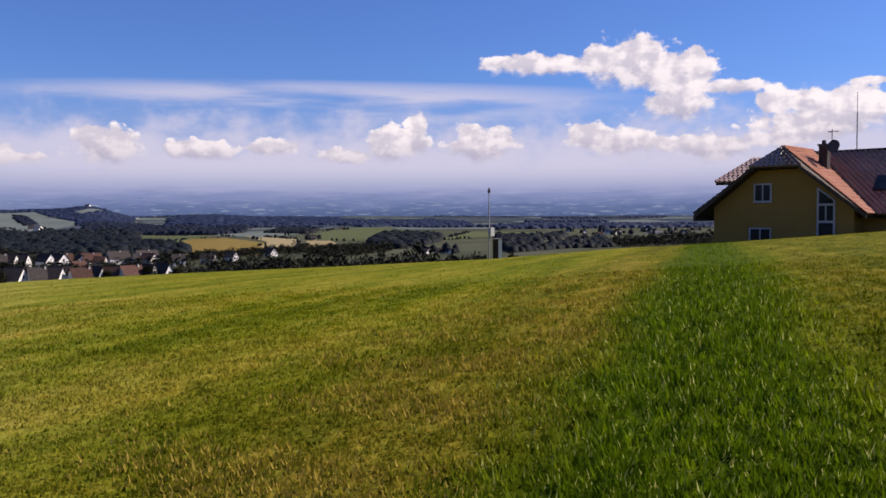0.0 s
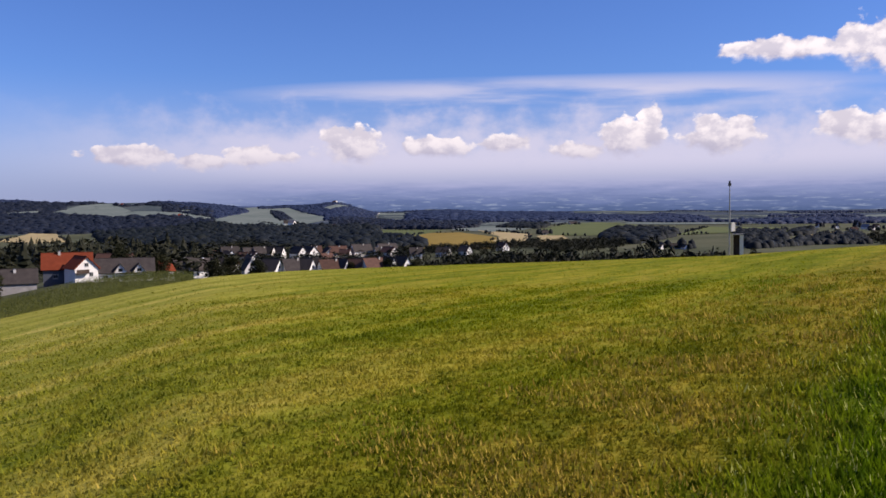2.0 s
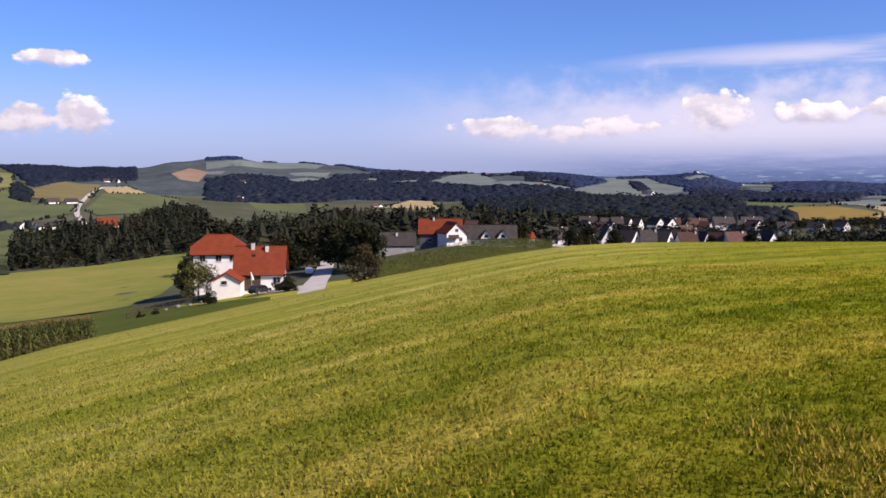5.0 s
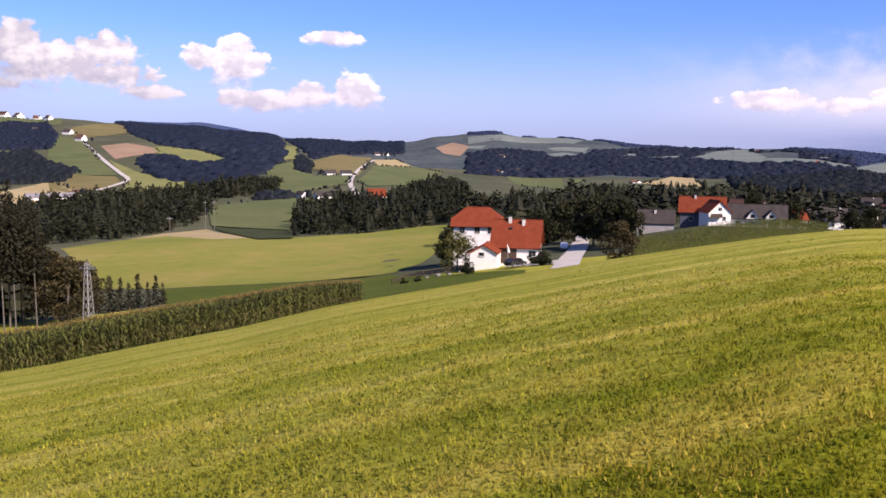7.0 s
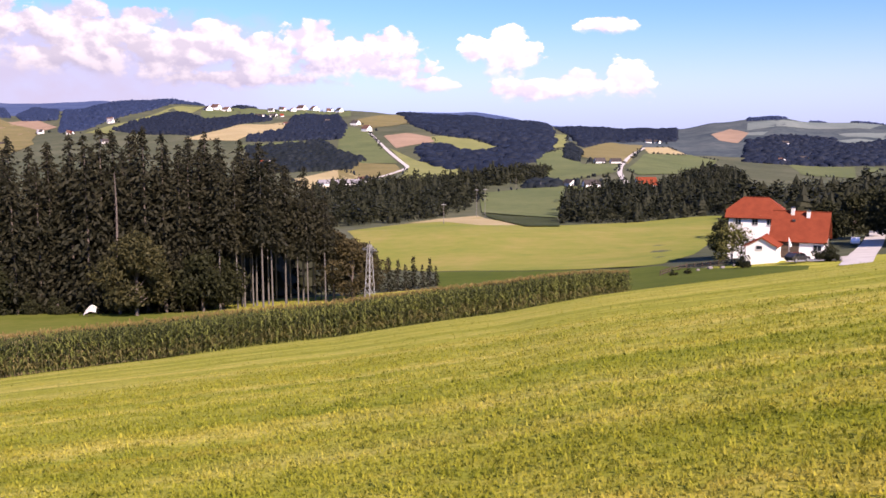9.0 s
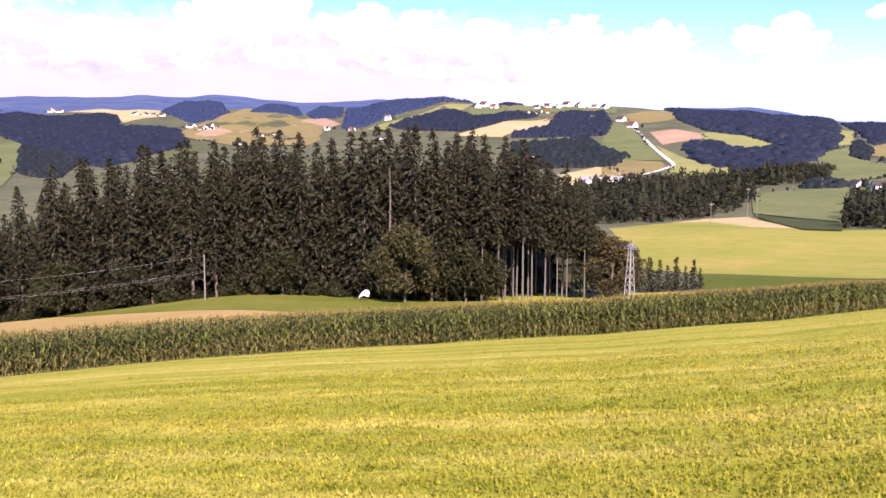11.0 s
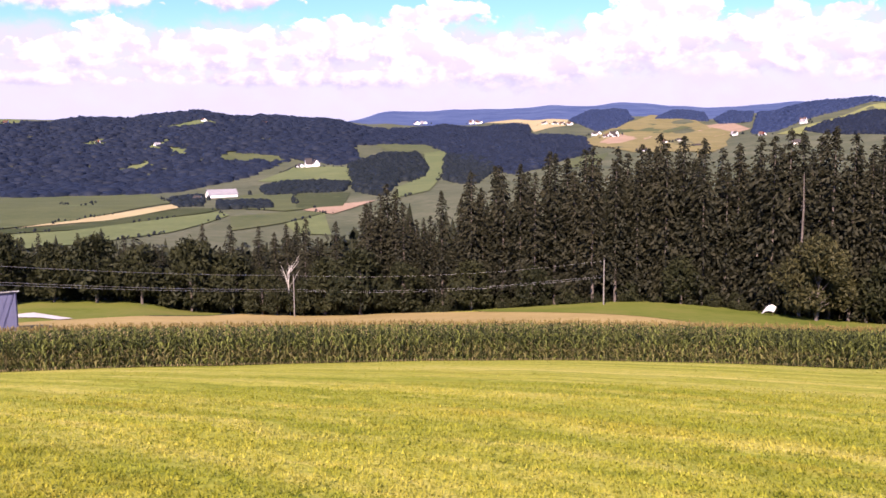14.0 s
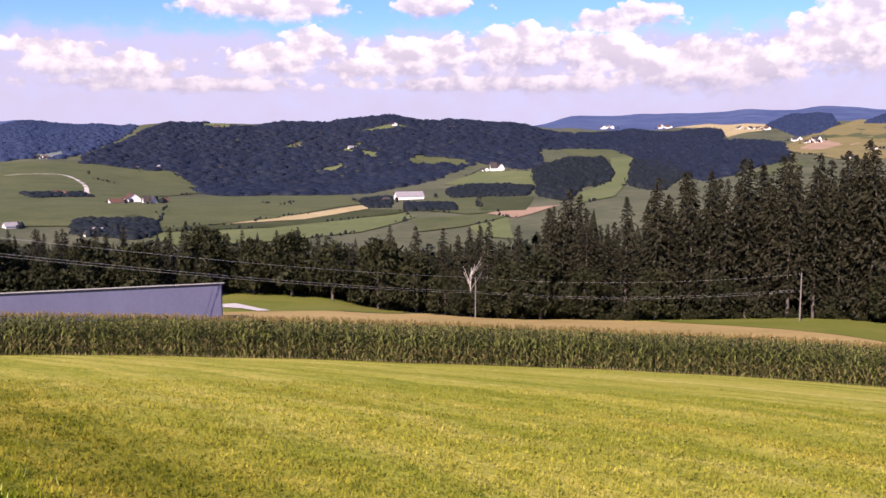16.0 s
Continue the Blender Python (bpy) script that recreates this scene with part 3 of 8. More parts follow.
LAND = {
    -60: (-2.0, -2.5, -2.6, -2.4, -2.0, -1.4, -0.7, -0.3, -0.05), -20: (-4.2, -4.6, -4.0, -3.2, -2.4, -1.5, -0.8, -0.35, -0.05), 0: (-4.6, -5.0, -4.4, -3.5, -2.5, -1.6, -0.85, -0.35, -0.05),
    12: (-4.9, -5.3, -4.9, -4.4, -3.2, -1.7, -0.8, -0.3, 0.0), 16: (-5.0, -5.4, -5.0, -4.6, -3.8, -1.9, -0.9, -0.1, 0.2), 19.5: (-5.1, -5.5, -5.1, -4.7, -4.0, -2.1, -1.0, -0.15, -0.1),
    21.8: (-5.2, -5.6, -5.2, -4.7, -4.1, -2.3, -1.0, 0.66, 0.3), 23.5: (-5.3, -5.6, -5.1, -4.6, -4.0, -2.3, -1.0, 0.45, 0.3), 26: (-5.4, -5.6, -5.1, -4.6, -4.0, -2.3, -1.0, 0.3, 0.3), 28.5: (-5.6, -5.6, -5.0, -4.5, -3.9, -2.3, -1.1, 0.3, 0.4),
    30.5: (-5.8, -5.5, -4.35, -4.4, -3.9, -2.3, -1.1, 0.55, 0.5), 33: (-6.1, -5.4, -4.2, -4.2, -3.7, -2.3, -1.2, 0.68, 0.5), 38: (-6.9, -5.7, -4.2, -3.9, -3.3, -2.4, -1.3, 0.6, 0.5), 43: (-7.7, -6.4, -5.2, -4.4, -3.7, -2.5, -1.3, 0.88, 0.6), 46.5: (-8.3, -6.8, -5.6, -4.6, -3.8, -2.6, -1.3, 1.3, 0.9),
    49: (-8.7, -7.1, -5.9, -4.8, -3.9, -2.6, -1.3, 1.3, 1.0), 51.5: (-8.9, -7.4, -6.1, -5.0, -4.1, -2.5, -1.1, 1.62, 1.0), 53.5: (-9.2, -7.7, -6.4, -5.2, -4.3, -2.4, -0.9, 1.55, 1.0), 56: (-9.5, -8.2, -6.8, -5.3, -4.4, -2.3, -0.8, 1.2, 0.9), 58.2: (-9.7, -8.6, -7.0, -5.4, -4.6, -2.1, -0.5, 0.8, 0.85),
    60: (-9.9, -8.9, -7.3, -5.5, -4.7, -1.9, -0.3, 0.75, 0.9), 63: (-10.1, -9.1, -7.5, -5.5, -4.75, -2.1, 0.1, 0.95, 1.05), 66: (-10.4, -9.4, -7.7, -5.55, -4.8, -2.3, 0.5, 1.2, 1.3), 71: (-10.8, -9.8, -7.9, -5.6, -4.9, -2.5, 0.9, 1.6, 1.9), 75: (-11.1, -10.1, -8.2, -5.8, -4.95, -2.5, 0.9, 1.8, 1.95),
    78: (-11.3, -10.3, -8.5, -6.0, -5.0, -2.6, 0.7, 2.0, 1.7), 82: (-11.5, -10.4, -8.7, -6.4, -5.1, -2.6, 0.5, 2.1, 1.7), 86: (-11.6, -10.5, -8.8, -6.8, -5.3, -2.7, 0.4, 2.12, 1.8), 89.5: (-11.8, -10.6, -9.0, -7.2, -5.5, -2.7, 0.25, 2.6, 2.2), 92: (-11.7, -10.5, -9.0, -7.3, -5.6, -2.8, 0.1, 2.3, 2.2), 94: (-11.6, -10.4, -9.0, -7.4, -5.7, -2.8, 0.0, 1.7, 2.3),
    98: (-11.4, -10.2, -9.0, -7.5, -5.9, -2.9, -0.4, 1.2, 2.45), 101.6: (-11.4, -10.1, -9.0, -7.6, -6.0, -3.0, -0.5, 1.3, 2.85), 105: (-11.5, -10.3, -9.3, -7.8, -6.1, -3.1, -0.6, 1.3, 2.6), 110: (-11.6, -10.7, -9.9, -8.1, -6.3, -3.2, -0.8, 1.1, 2.4), 115: (-11.7, -11.0, -10.3, -8.3, -6.5, -3.4, -1.0, 0.9, 2.35),
    119: (-11.7, -11.1, -10.5, -8.6, -6.7, -3.6, -1.2, 1.0, 2.2), 121: (-11.7, -11.2, -10.6, -8.7, -6.8, -3.7, -1.3, 1.5, 1.8), 124: (-11.7, -11.2, -10.6, -8.7, -6.8, -3.7, -1.5, 1.9, 1.6), 127: (-11.6, -11.1, -10.4, -8.6, -6.7, -3.7, -1.8, 1.9, 1.7), 130.2: (-11.5, -11.0, -10.2, -8.5, -6.6, -3.7, -2.0, 2.32, 1.8),
    132: (-11.5, -10.9, -9.8, -8.4, -6.5, -3.6, -2.2, 2.2, 1.7), 134: (-11.4, -10.7, -9.2, -8.3, -6.4, -3.6, -2.4, 1.85, 1.6), 140: (-11.1, -10.3, -8.8, -8.1, -6.3, -3.5, -2.4, 1.75, 1.7), 145: (-10.8, -10.1, -9.1, -8.2, -6.3, -3.4, -2.0, 1.65, 1.6), 148: (-10.6, -10.0, -9.5, -8.3, -6.2, -3.3, -1.5, 1.3, 1.6),
    151: (-10.4, -10.0, -9.6, -8.4, -6.2, -3.2, -1.2, 0.9, 1.6), 156: (-10.0, -9.8, -9.3, -8.0, -6.0, -3.2, -1.2, 0.6, 1.6), 180: (-8.0, -7.6, -7.0, -6.0, -5.0, -3.0, -1.0, 0.4, 1.4), 230: (-4.0, -4.0, -4.0, -3.6, -3.0, -2.0, -1.0, 0.0, 1.0),
}
RING = 62.0
GA = np.arange(-90, 270.01, 0.5)                    # compass grid
GL = np.linspace(math.log(0.4), math.log(4950), 520)  # log-distance grid


def periodic(xs, ys):
    xs, ys = np.array(xs, float), np.array(ys, float)
    o = np.argsort(xs)
    xs, ys = xs[o], ys[o]
    xs = np.concatenate([xs - 360, xs, xs + 360])
    ys = np.concatenate([ys, ys, ys])
    v = np.interp(GA, xs, ys)
    k = np.hanning(5)
    pad = np.concatenate([v[-3:-1], v, v[1:3]])
    return np.convolve(pad, k / k.sum(), "valid")


def build_heights():
    rr = np.exp(GL)
    crest = np.tan(np.radians(periodic(CREST_AZ, CREST_EL)))
    keys = list(LAND)
    land = np.stack([periodic(keys, [LAND[k][i] for k in keys]) for i in range(len(LAND_R))], 1)
    b = EYE / RING ** 2
    a = -crest - 2 * EYE / RING
    H = np.zeros((len(GA), len(rr)))
    for i in range(len(GA)):
        near = -a[i] * rr - b * rr ** 2
        el = np.interp(GL, np.log([RING * 1.15] + LAND_R + [4950]), np.concatenate([[math.degrees(math.atan(crest[i]) ) - 0.15], land[i], [land[i][-1] - 0.6]]))
        far = EYE + rr * np.tan(np.radians(el))
        k = np.hanning(15)
        dev = far / rr
        far = np.convolve(np.pad(dev, 7, mode="edge"), k / k.sum(), "valid") * rr
        w = np.clip((rr - RING * 0.97) / (RING * 0.35), 0, 1)
        w = w * w * (3 - 2 * w)
        H[i] = near * (1 - w) + far * w
    # gentle swells in the distance
    A, Lg = np.meshgrid(np.radians(GA), GL, indexing="ij")
    R = np.exp(Lg)
    X, Y = -np.sin(A) * R, np.cos(A) * R
    swell = sum(np.sin(X / w + p) * np.cos(Y / (w * 1.3) + 2 * p) * s for w, s, p in ((95, 1.0, 0.3), (170, 2.0, 1.7), (340, 4.0, 2.9), (61, 0.5, 4.0)))
    swell = swell * np.clip((np.degrees(A) - 4) / 26, 0.12, 1)
    H += swell * np.clip((R - 330) / 900, 0, 1) * 0.3
    ridge = np.sin(A * 31 + 1.0) * 4 + np.sin(A * 73 + 2.0) * 2.5 + np.sin(A * 17) * 6
    ridge = ridge * np.clip((np.degrees(A) - 10) / 26, 0.25, 1)
    H += ridge * np.clip((R - 3000) / 1500, 0, 1) * 1.7
    hills = np.sin(A * 43 + 0.5) * 3.5 + np.sin(A * 97 + 2.2) * 3.0 + np.sin(A * 171) * 1.6
    H += hills * np.clip((R - 1100) / 1400, 0, 1) * np.clip((np.degrees(A) - 30) / 25, 0, 1) * 0.7
    return H


HEIGHTS = build_heights()


def ground_z(x, y):
    """Height of the land at x, y (numbers or arrays)."""
    x, y = np.asarray(x, float), np.asarray(y, float)
    r = np.clip(np.hypot(x, y), 0.4, 4949)
    a = np.degrees(np.arctan2(-x, y))
    a = np.where(a < -90, a + 360, a)
    fa = np.clip((a + 90) * 2, 0, len(GA) - 1.001)
    fl = np.clip((np.log(r) - GL[0]) / (GL[1] - GL[0]), 0, len(GL) - 1.001)
    i, j = fa.astype(int), fl.astype(int)
    u, v = fa - i, fl - j
    z = (HEIGHTS[i, j] * (1 - u) + HEIGHTS[i + 1, j] * u) * (1 - v) + (HEIGHTS[i, j + 1] * (1 - u) + HEIGHTS[i + 1, j + 1] * u) * v
    return z if z.ndim else float(z)


def at(az, r):
    """x, y of a place by compass angle and distance."""
    a = radians(az)
    return -math.sin(a) * r, math.cos(a) * r


def spot(az, r, up=0.0):
    x, y = at(az, r)
    return x, y, ground_z(x, y) + up


def mesh_np(name, verts, faces_flat, loop_totals, mats, mat_index=None, smooth_shade=False):
    """A mesh from numpy arrays."""
    me = bpy.data.meshes.new(name)
    nv, nl, nf = len(verts), len(faces_flat), len(loop_totals)
    me.vertices.add(nv)
    me.vertices.foreach_set("co", np.asarray(verts, np.float32).ravel())
    me.loops.add(nl)
    me.loops.foreach_set("vertex_index", np.asarray(faces_flat, np.int32))
    me.polygons.add(nf)
    starts = np.concatenate([[0], np.cumsum(loop_totals)[:-1]]).astype(np.int32)
    me.polygons.foreach_set("loop_start", starts)
    for mt in mats:
        me.materials.append(mt)
    if mat_index is not None:
        me.polygons.foreach_set("material_index", np.asarray(mat_index, np.int32))
    me.polygons.foreach_set("use_smooth", np.full(nf, smooth_shade))
    me.update(calc_edges=True)
    me.validate()
    return me


def make_ground():
    az = np.unique(np.concatenate([np.arange(-90, -34, 3.0), np.arange(-34, 162, 0.5), np.arange(162, 270, 3.0)]))
    rr = np.exp(np.concatenate([GL[:180:4], GL[180:-1:2]]))
    A, R = np.meshgrid(np.radians(az), rr, indexing="ij")
    X, Y = -np.sin(A) * R, np.cos(A) * R
    V = np.stack([X, Y, ground_z(X, Y)], -1).reshape(-1, 3)
    na, nr = len(az), len(rr)
    i = np.arange(na)[:, None]
    j = np.arange(nr - 1)[None, :]
    i2 = (i + 1) % na
    F = np.stack([i * nr + j, i * nr + j + 1, i2 * nr + j + 1, i2 * nr + j], -1).reshape(-1, 4)
    # farther bands take the materials with haze in their colour
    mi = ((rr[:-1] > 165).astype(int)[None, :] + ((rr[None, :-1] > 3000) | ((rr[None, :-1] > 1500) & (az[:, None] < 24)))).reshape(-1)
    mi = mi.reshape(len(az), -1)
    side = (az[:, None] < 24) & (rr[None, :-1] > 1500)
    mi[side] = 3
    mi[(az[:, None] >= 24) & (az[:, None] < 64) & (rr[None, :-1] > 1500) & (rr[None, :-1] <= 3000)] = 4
    mi = mi.reshape(-1)
    mid = np.array([[0, 0, 0.0]])
    V = np.concatenate([V, mid])
    tri = np.stack([np.arange(na) * nr, ((np.arange(na) + 1) % na) * nr, np.full(na, len(V) - 1)], -1)
    flat = np.concatenate([F.ravel(), tri.ravel()])
    tot = np.concatenate([np.full(len(F), 4), np.full(na, 3)])
    me = mesh_np("ground", V, flat, tot, [MEADOW, PASTURE, HAZE_DISTANCE, HAZE_PLAIN, HAZE_HILL], np.concatenate([mi, np.zeros(na, int)]), True)
    return tagged(new("ground", me), "rolling green meadow and farmland sloping into a wide valley", "ground", kind="structure")


make_ground()


def outline(points, step):
    """Points (angle, distance) of a plan outline, with more points along each side."""
    pts = [Vector(at(*p)) for p in points]
    res = []
    for p, q in zip(pts, pts[1:] + pts[:1]):
        n = max(1, int((q - p).length / step))
        res += [p.lerp(q, k / n) for k in range(n)]
    return res


OUTLINES = []


def drape(name, points, material, label, category="field", lift=None, cells=26):
    """A piece of land laid on the ground: its outline in plan, cut fine enough to follow the slopes."""
    pts = [Vector(at(*p)) for p in points]
    far = max(p.length for p in pts)
    lift = (0.03 + far * 0.00015 + len(OUTLINES) * 0.006) if lift is None else lift
    size = max((p - q).length for p in pts for q in pts)
    OUTLINES.append(points)
    bm = bmesh.new()
    vs = [bm.verts.new((p.x, p.y, 0)) for p in outline(points, size / cells)]
    bm.faces.new(vs)
    bmesh.ops.triangulate(bm, faces=bm.faces[:])
    lo = [min(p[k] for p in pts) for k in (0, 1)]
    hi = [max(p[k] for p in pts) for k in (0, 1)]
    for k in (0, 1):
        n = max(2, int((hi[k] - lo[k]) / (size / cells)))
        for c in range(1, n):
            co = [0, 0, 0]
            no = [0, 0, 0]
            co[k] = lo[k] + (hi[k] - lo[k]) * c / n
            no[k] = 1
            bmesh.ops.bisect_plane(bm, geom=bm.verts[:] + bm.edges[:] + bm.faces[:], plane_co=co, plane_no=no)
    for v in bm.verts:
        v.co.z = ground_z(v.co.x, v.co.y) + lift
    for f in bm.faces:
        f.smooth = True
        if f.normal.z < 0:
            f.normal_flip()
    me = bpy.data.meshes.new(name)
    bm.to_mesh(me)
    bm.free()
    me.materials.append(material)
    return tagged(new(name, me), label, category, kind="structure")


def inside(x, y, points):
    """Which of the places x, y (arrays) lie within a plan outline."""
    p = np.array([at(*q) for q in points])
    res = np.zeros(len(x), bool)
    for (x0, y0), (x1, y1) in zip(p, np.roll(p, -1, 0)):
        cross = ((y0 > y) != (y1 > y)) & (x < (x1 - x0) * (y - y0) / (y1 - y0 + 1e-12) + x0)
        res ^= cross
    return res


def scatter(points, spacing, seed, jitter=0.45):
    """Places in a plan outline on a shaken grid."""
    g = np.random.default_rng(seed)
    p = np.array([at(*q) for q in points])
    lo, hi = p.min(0), p.max(0)
    xs, ys = np.meshgrid(np.arange(lo[0], hi[0], spacing), np.arange(lo[1], hi[1], spacing))
    x, y = xs.ravel(), ys.ravel()
    x = x + g.uniform(-jitter, jitter, len(x)) * spacing
    y = y + g.uniform(-jitter, jitter, len(y)) * spacing
    k = inside(x, y, points)
    return x[k], y[k]


def scatter_mesh(name, protos, x, y, scale, seed, mats, squash=0.15, sink=0.3, wide=1.0, soft=False):
    """Many copies of small prototype meshes joined into one: protos are (verts, faces, material indices)."""
    g = np.random.default_rng(seed)
    which = g.integers(0, len(protos), len(x))
    rot = g.uniform(0, 2 * math.pi, len(x))
    z = ground_z(x, y) if len(x) else np.zeros(0)
    allv, allf, allt, allm, off = [], [], [], [], 0
    for k, (pv, pf, pt, pm) in enumerate(protos):
        w = np.nonzero(which == k)[0]
        if not len(w):
            continue
        s = scale[w][:, None] * wide
        h = scale[w][:, None] * g.uniform(1 - squash, 1 + squash, (len(w), 1))
        c, sn = np.cos(rot[w])[:, None], np.sin(rot[w])[:, None]
        vx = (pv[:, 0] * c - pv[:, 1] * sn) * s + x[w][:, None]
        vy = (pv[:, 0] * sn + pv[:, 1] * c) * s + y[w][:, None]
        vz = pv[:, 2] * h + z[w][:, None] - sink
        allv.append(np.stack([vx, vy, vz], -1).reshape(-1, 3))
        allf.append((pf[None, :] + (np.arange(len(w)) * len(pv))[:, None] + off).ravel())
        allt.append(np.tile(pt, len(w)))
        allm.append(np.tile(pm, len(w)))
        off += len(w) * len(pv)
    me = mesh_np(name, np.concatenate(allv), np.concatenate(allf), np.concatenate(allt), mats, np.concatenate(allm), soft)
    return new(name, me)


# ---- plants ----


def join(pieces):
    """One prototype from several (verts, quads or triangles, material) pieces."""
    vs, fl, tot, mi, off = [], [], [], [], 0
    for v, faces, k in pieces:
        vs.append(np.asarray(v, float))
        for f in faces:
            fl += [i + off for i in f]
            tot.append(len(f))
            mi.append(k)
        off += len(v)
    return np.concatenate(vs), np.array(fl), np.array(tot), np.array(mi)


def tube(points, radii, sides=6):
    """A tapered tube along points."""
    v, f = [], []
    for k, (p, r) in enumerate(zip(points, radii)):
        for s in range(sides):
            a = 2 * math.pi * s / sides
            v.append((p[0] + r * math.cos(a), p[1] + r * math.sin(a), p[2]))
    for k in range(len(points) - 1):
        for s in range(sides):
            s2 = (s + 1) % sides
            f.append((k * sides + s, k * sides + s2, (k + 1) * sides + s2, (k + 1) * sides + s))
    return v, f


def far_broadleaf(g):
    """A broad crown of height 1 for woods far off: several uneven lumps."""
    pcs = []
    for k in range(3):
        a = g.uniform(0, 6.28)
        d = g.uniform(0.08, 0.22) if k else 0
        cx, cy, cz = d * math.cos(a), d * math.sin(a), g.uniform(0.34, 0.60) if k else 0.68
        r = g.uniform(0.24, 0.34)
        v = []
        for zz, rr in ((-0.75, 0.75), (0.25, 1.0)):
            v += [(cx + r * rr * g.uniform(0.75, 1.2) * math.cos(b), cy + r * rr * g.uniform(0.75, 1.2) * math.sin(b), cz + r * zz * g.uniform(0.8, 1.2)) for b in np.arange(5) * 1.2566]
        v += [(cx + r * g.uniform(-0.2, 0.2), cy, cz + r * 1.05)]
        f = [(i, (i + 1) % 5, 5 + (i + 1) % 5, 5 + i) for i in range(5)] + [(5 + i, 5 + (i + 1) % 5, 10) for i in range(5)]
        pcs.append((v, f, 0))
    return join(pcs)


def mid_broadleaf(g):
    """A leafier broad crown of height 1 for woods at middle distance."""
    pcs = []
    for k in range(13):
        a = k * 2.4 + g.uniform(-0.4, 0.4)
        zf = g.uniform(0.2, 0.85)
        d = 0.28 * math.sin(math.pi * min(1.0, zf + 0.1)) * g.uniform(0.3, 1.0)
        leaf_clumps(g, np.array([d * math.cos(a), d * math.sin(a), zf]), 0.15, 5, 0.1, pcs)
    return join(pcs)


def mid_conifer(g):
    """A spruce of height 1 with ragged tiers."""
    pcs = []
    for k in range(8):
        s = k / 8
        n = 8
        r = 0.20 * (1 - s) ** 0.8 + 0.02
        v = [(r * g.uniform(0.55, 1.25) * math.cos(2 * math.pi * (i + 0.5 * (k % 2)) / n), r * g.uniform(0.55, 1.25) * math.sin(2 * math.pi * (i + 0.5 * (k % 2)) / n), 0.06 + 0.82 * s + g.uniform(-0.03, 0.03)) for i in range(n)]
        v.append((0, 0, min(1.0, 0.06 + 0.82 * s + 0.22)))
        pcs.append((v, [(i, (i + 1) % n, n) for i in range(n)], 0))
    return join(pcs)


def leaf_clumps(g, centre, radius, n, size, pcs, k=0):
    """Leaves as small bent quads spread through an uneven ball."""
    for _ in range(n):
        v = g.normal(size=3)
        v /= np.linalg.norm(v)
        c = centre + v * radius * g.uniform(0.55, 1.0) * np.array([1, 1, 0.85])
        a, b = g.normal(size=3), g.normal(size=3)
        a = a / np.linalg.norm(a) * size * g.uniform(0.6, 1.3)
        b = b / np.linalg.norm(b) * size * g.uniform(0.5, 1.0)
        pcs.append(([c - a, c + b * 0.6, c + a, c - b * 0.6], [(0, 1, 2, 3)], k))


_g = np.random.default_rng(5)
MID = [mid_conifer(_g) for _ in range(4)], [mid_broadleaf(_g) for _ in range(4)]
BROADS = [far_broadleaf(_g) for _ in range(4)]
WOOD_COUNT = [0]


def tiny_crown(g, conifer):
    """A crown of height 1 for wide woods on far hills."""
    if conifer:
        n, r = 6, 0.27
        v = [(r * g.uniform(0.7, 1.2) * math.cos(2 * math.pi * k / n), r * g.uniform(0.7, 1.2) * math.sin(2 * math.pi * k / n), g.uniform(0.1, 0.3)) for k in range(n)] + [(0, 0, 1.0)]
        return join([(v, [(k, (k + 1) % n, n) for k in range(n)], 0)])
    v = []
    for zz, rr in ((0.2, 0.40), (0.72, 0.34)):
        v += [(rr * g.uniform(0.75, 1.2) * math.cos(b), rr * g.uniform(0.75, 1.2) * math.sin(b), zz * g.uniform(0.85, 1.1)) for b in np.arange(5) * 1.2566]
    v.append((g.uniform(-0.05, 0.05), g.uniform(-0.05, 0.05), 1.0))
    return join([(v, [(i, (i + 1) % 5, 5 + (i + 1) % 5, 5 + i) for i in range(5)] + [(5 + i, 5 + (i + 1) % 5, 10) for i in range(5)], 0)])


TINY = [tiny_crown(_g, True) for _ in range(3)], [tiny_crown(_g, False) for _ in range(4)]
CLEARINGS = []


def clearing(points, material, label):
    """A field inside a wood, kept free of trees."""
    CLEARINGS.append(points)
    drape("field", points, material, label)


def wood(points, material, height, spacing, conifers=0.6, limit=2400):
    """A wood seen from far off, filling a plan outline."""
    WOOD_COUNT[0] += 1
    p = np.array([at(*q) for q in points])
    area = abs(np.dot(p[:, 0], np.roll(p[:, 1], 1)) - np.dot(p[:, 1], np.roll(p[:, 0], 1))) / 2
    tiny = material is not WOOD_NEAR
    limit = min(limit, 760) if material is WOOD_NEAR else limit
    spacing = max(spacing, math.sqrt(area / ((8000 if area > 250000 else 4200 if area > 90000 else 2200) if tiny else limit)))
    x, y = scatter(points, spacing, 100 + WOOD_COUNT[0])
    for c in (CLEARINGS if area > 12000 else ()):
        out = ~inside(x, y, c)
        x, y = x[out], y[out]
    wide = max(1.0, spacing / (height * (0.40 if tiny else 0.62)))
    if not len(x):
        return None
    g = np.random.default_rng(WOOD_COUNT[0])
    size = np.clip(g.normal(height, height * (0.2 if tiny else 0.28), len(x)), height * 0.5, height * 1.5)
    n = int(round(conifers * 4))
    con, bro = MID if material is WOOD_NEAR else TINY
    return tagged(scatter_mesh("woodland", con[:max(n, 0)] + bro[:max(1, 4 - n)], x, y, size, WOOD_COUNT[0], [material], 0.2, height * 0.3 if tiny else 0.5, wide, tiny),
                  "dark mixed wood of spruce and broadleaf trees" if material not in (WOOD_BLUE, WOOD_MID) else "wooded ridge far across the valley, haze-blue in its colour", "woodland", kind="stuff")


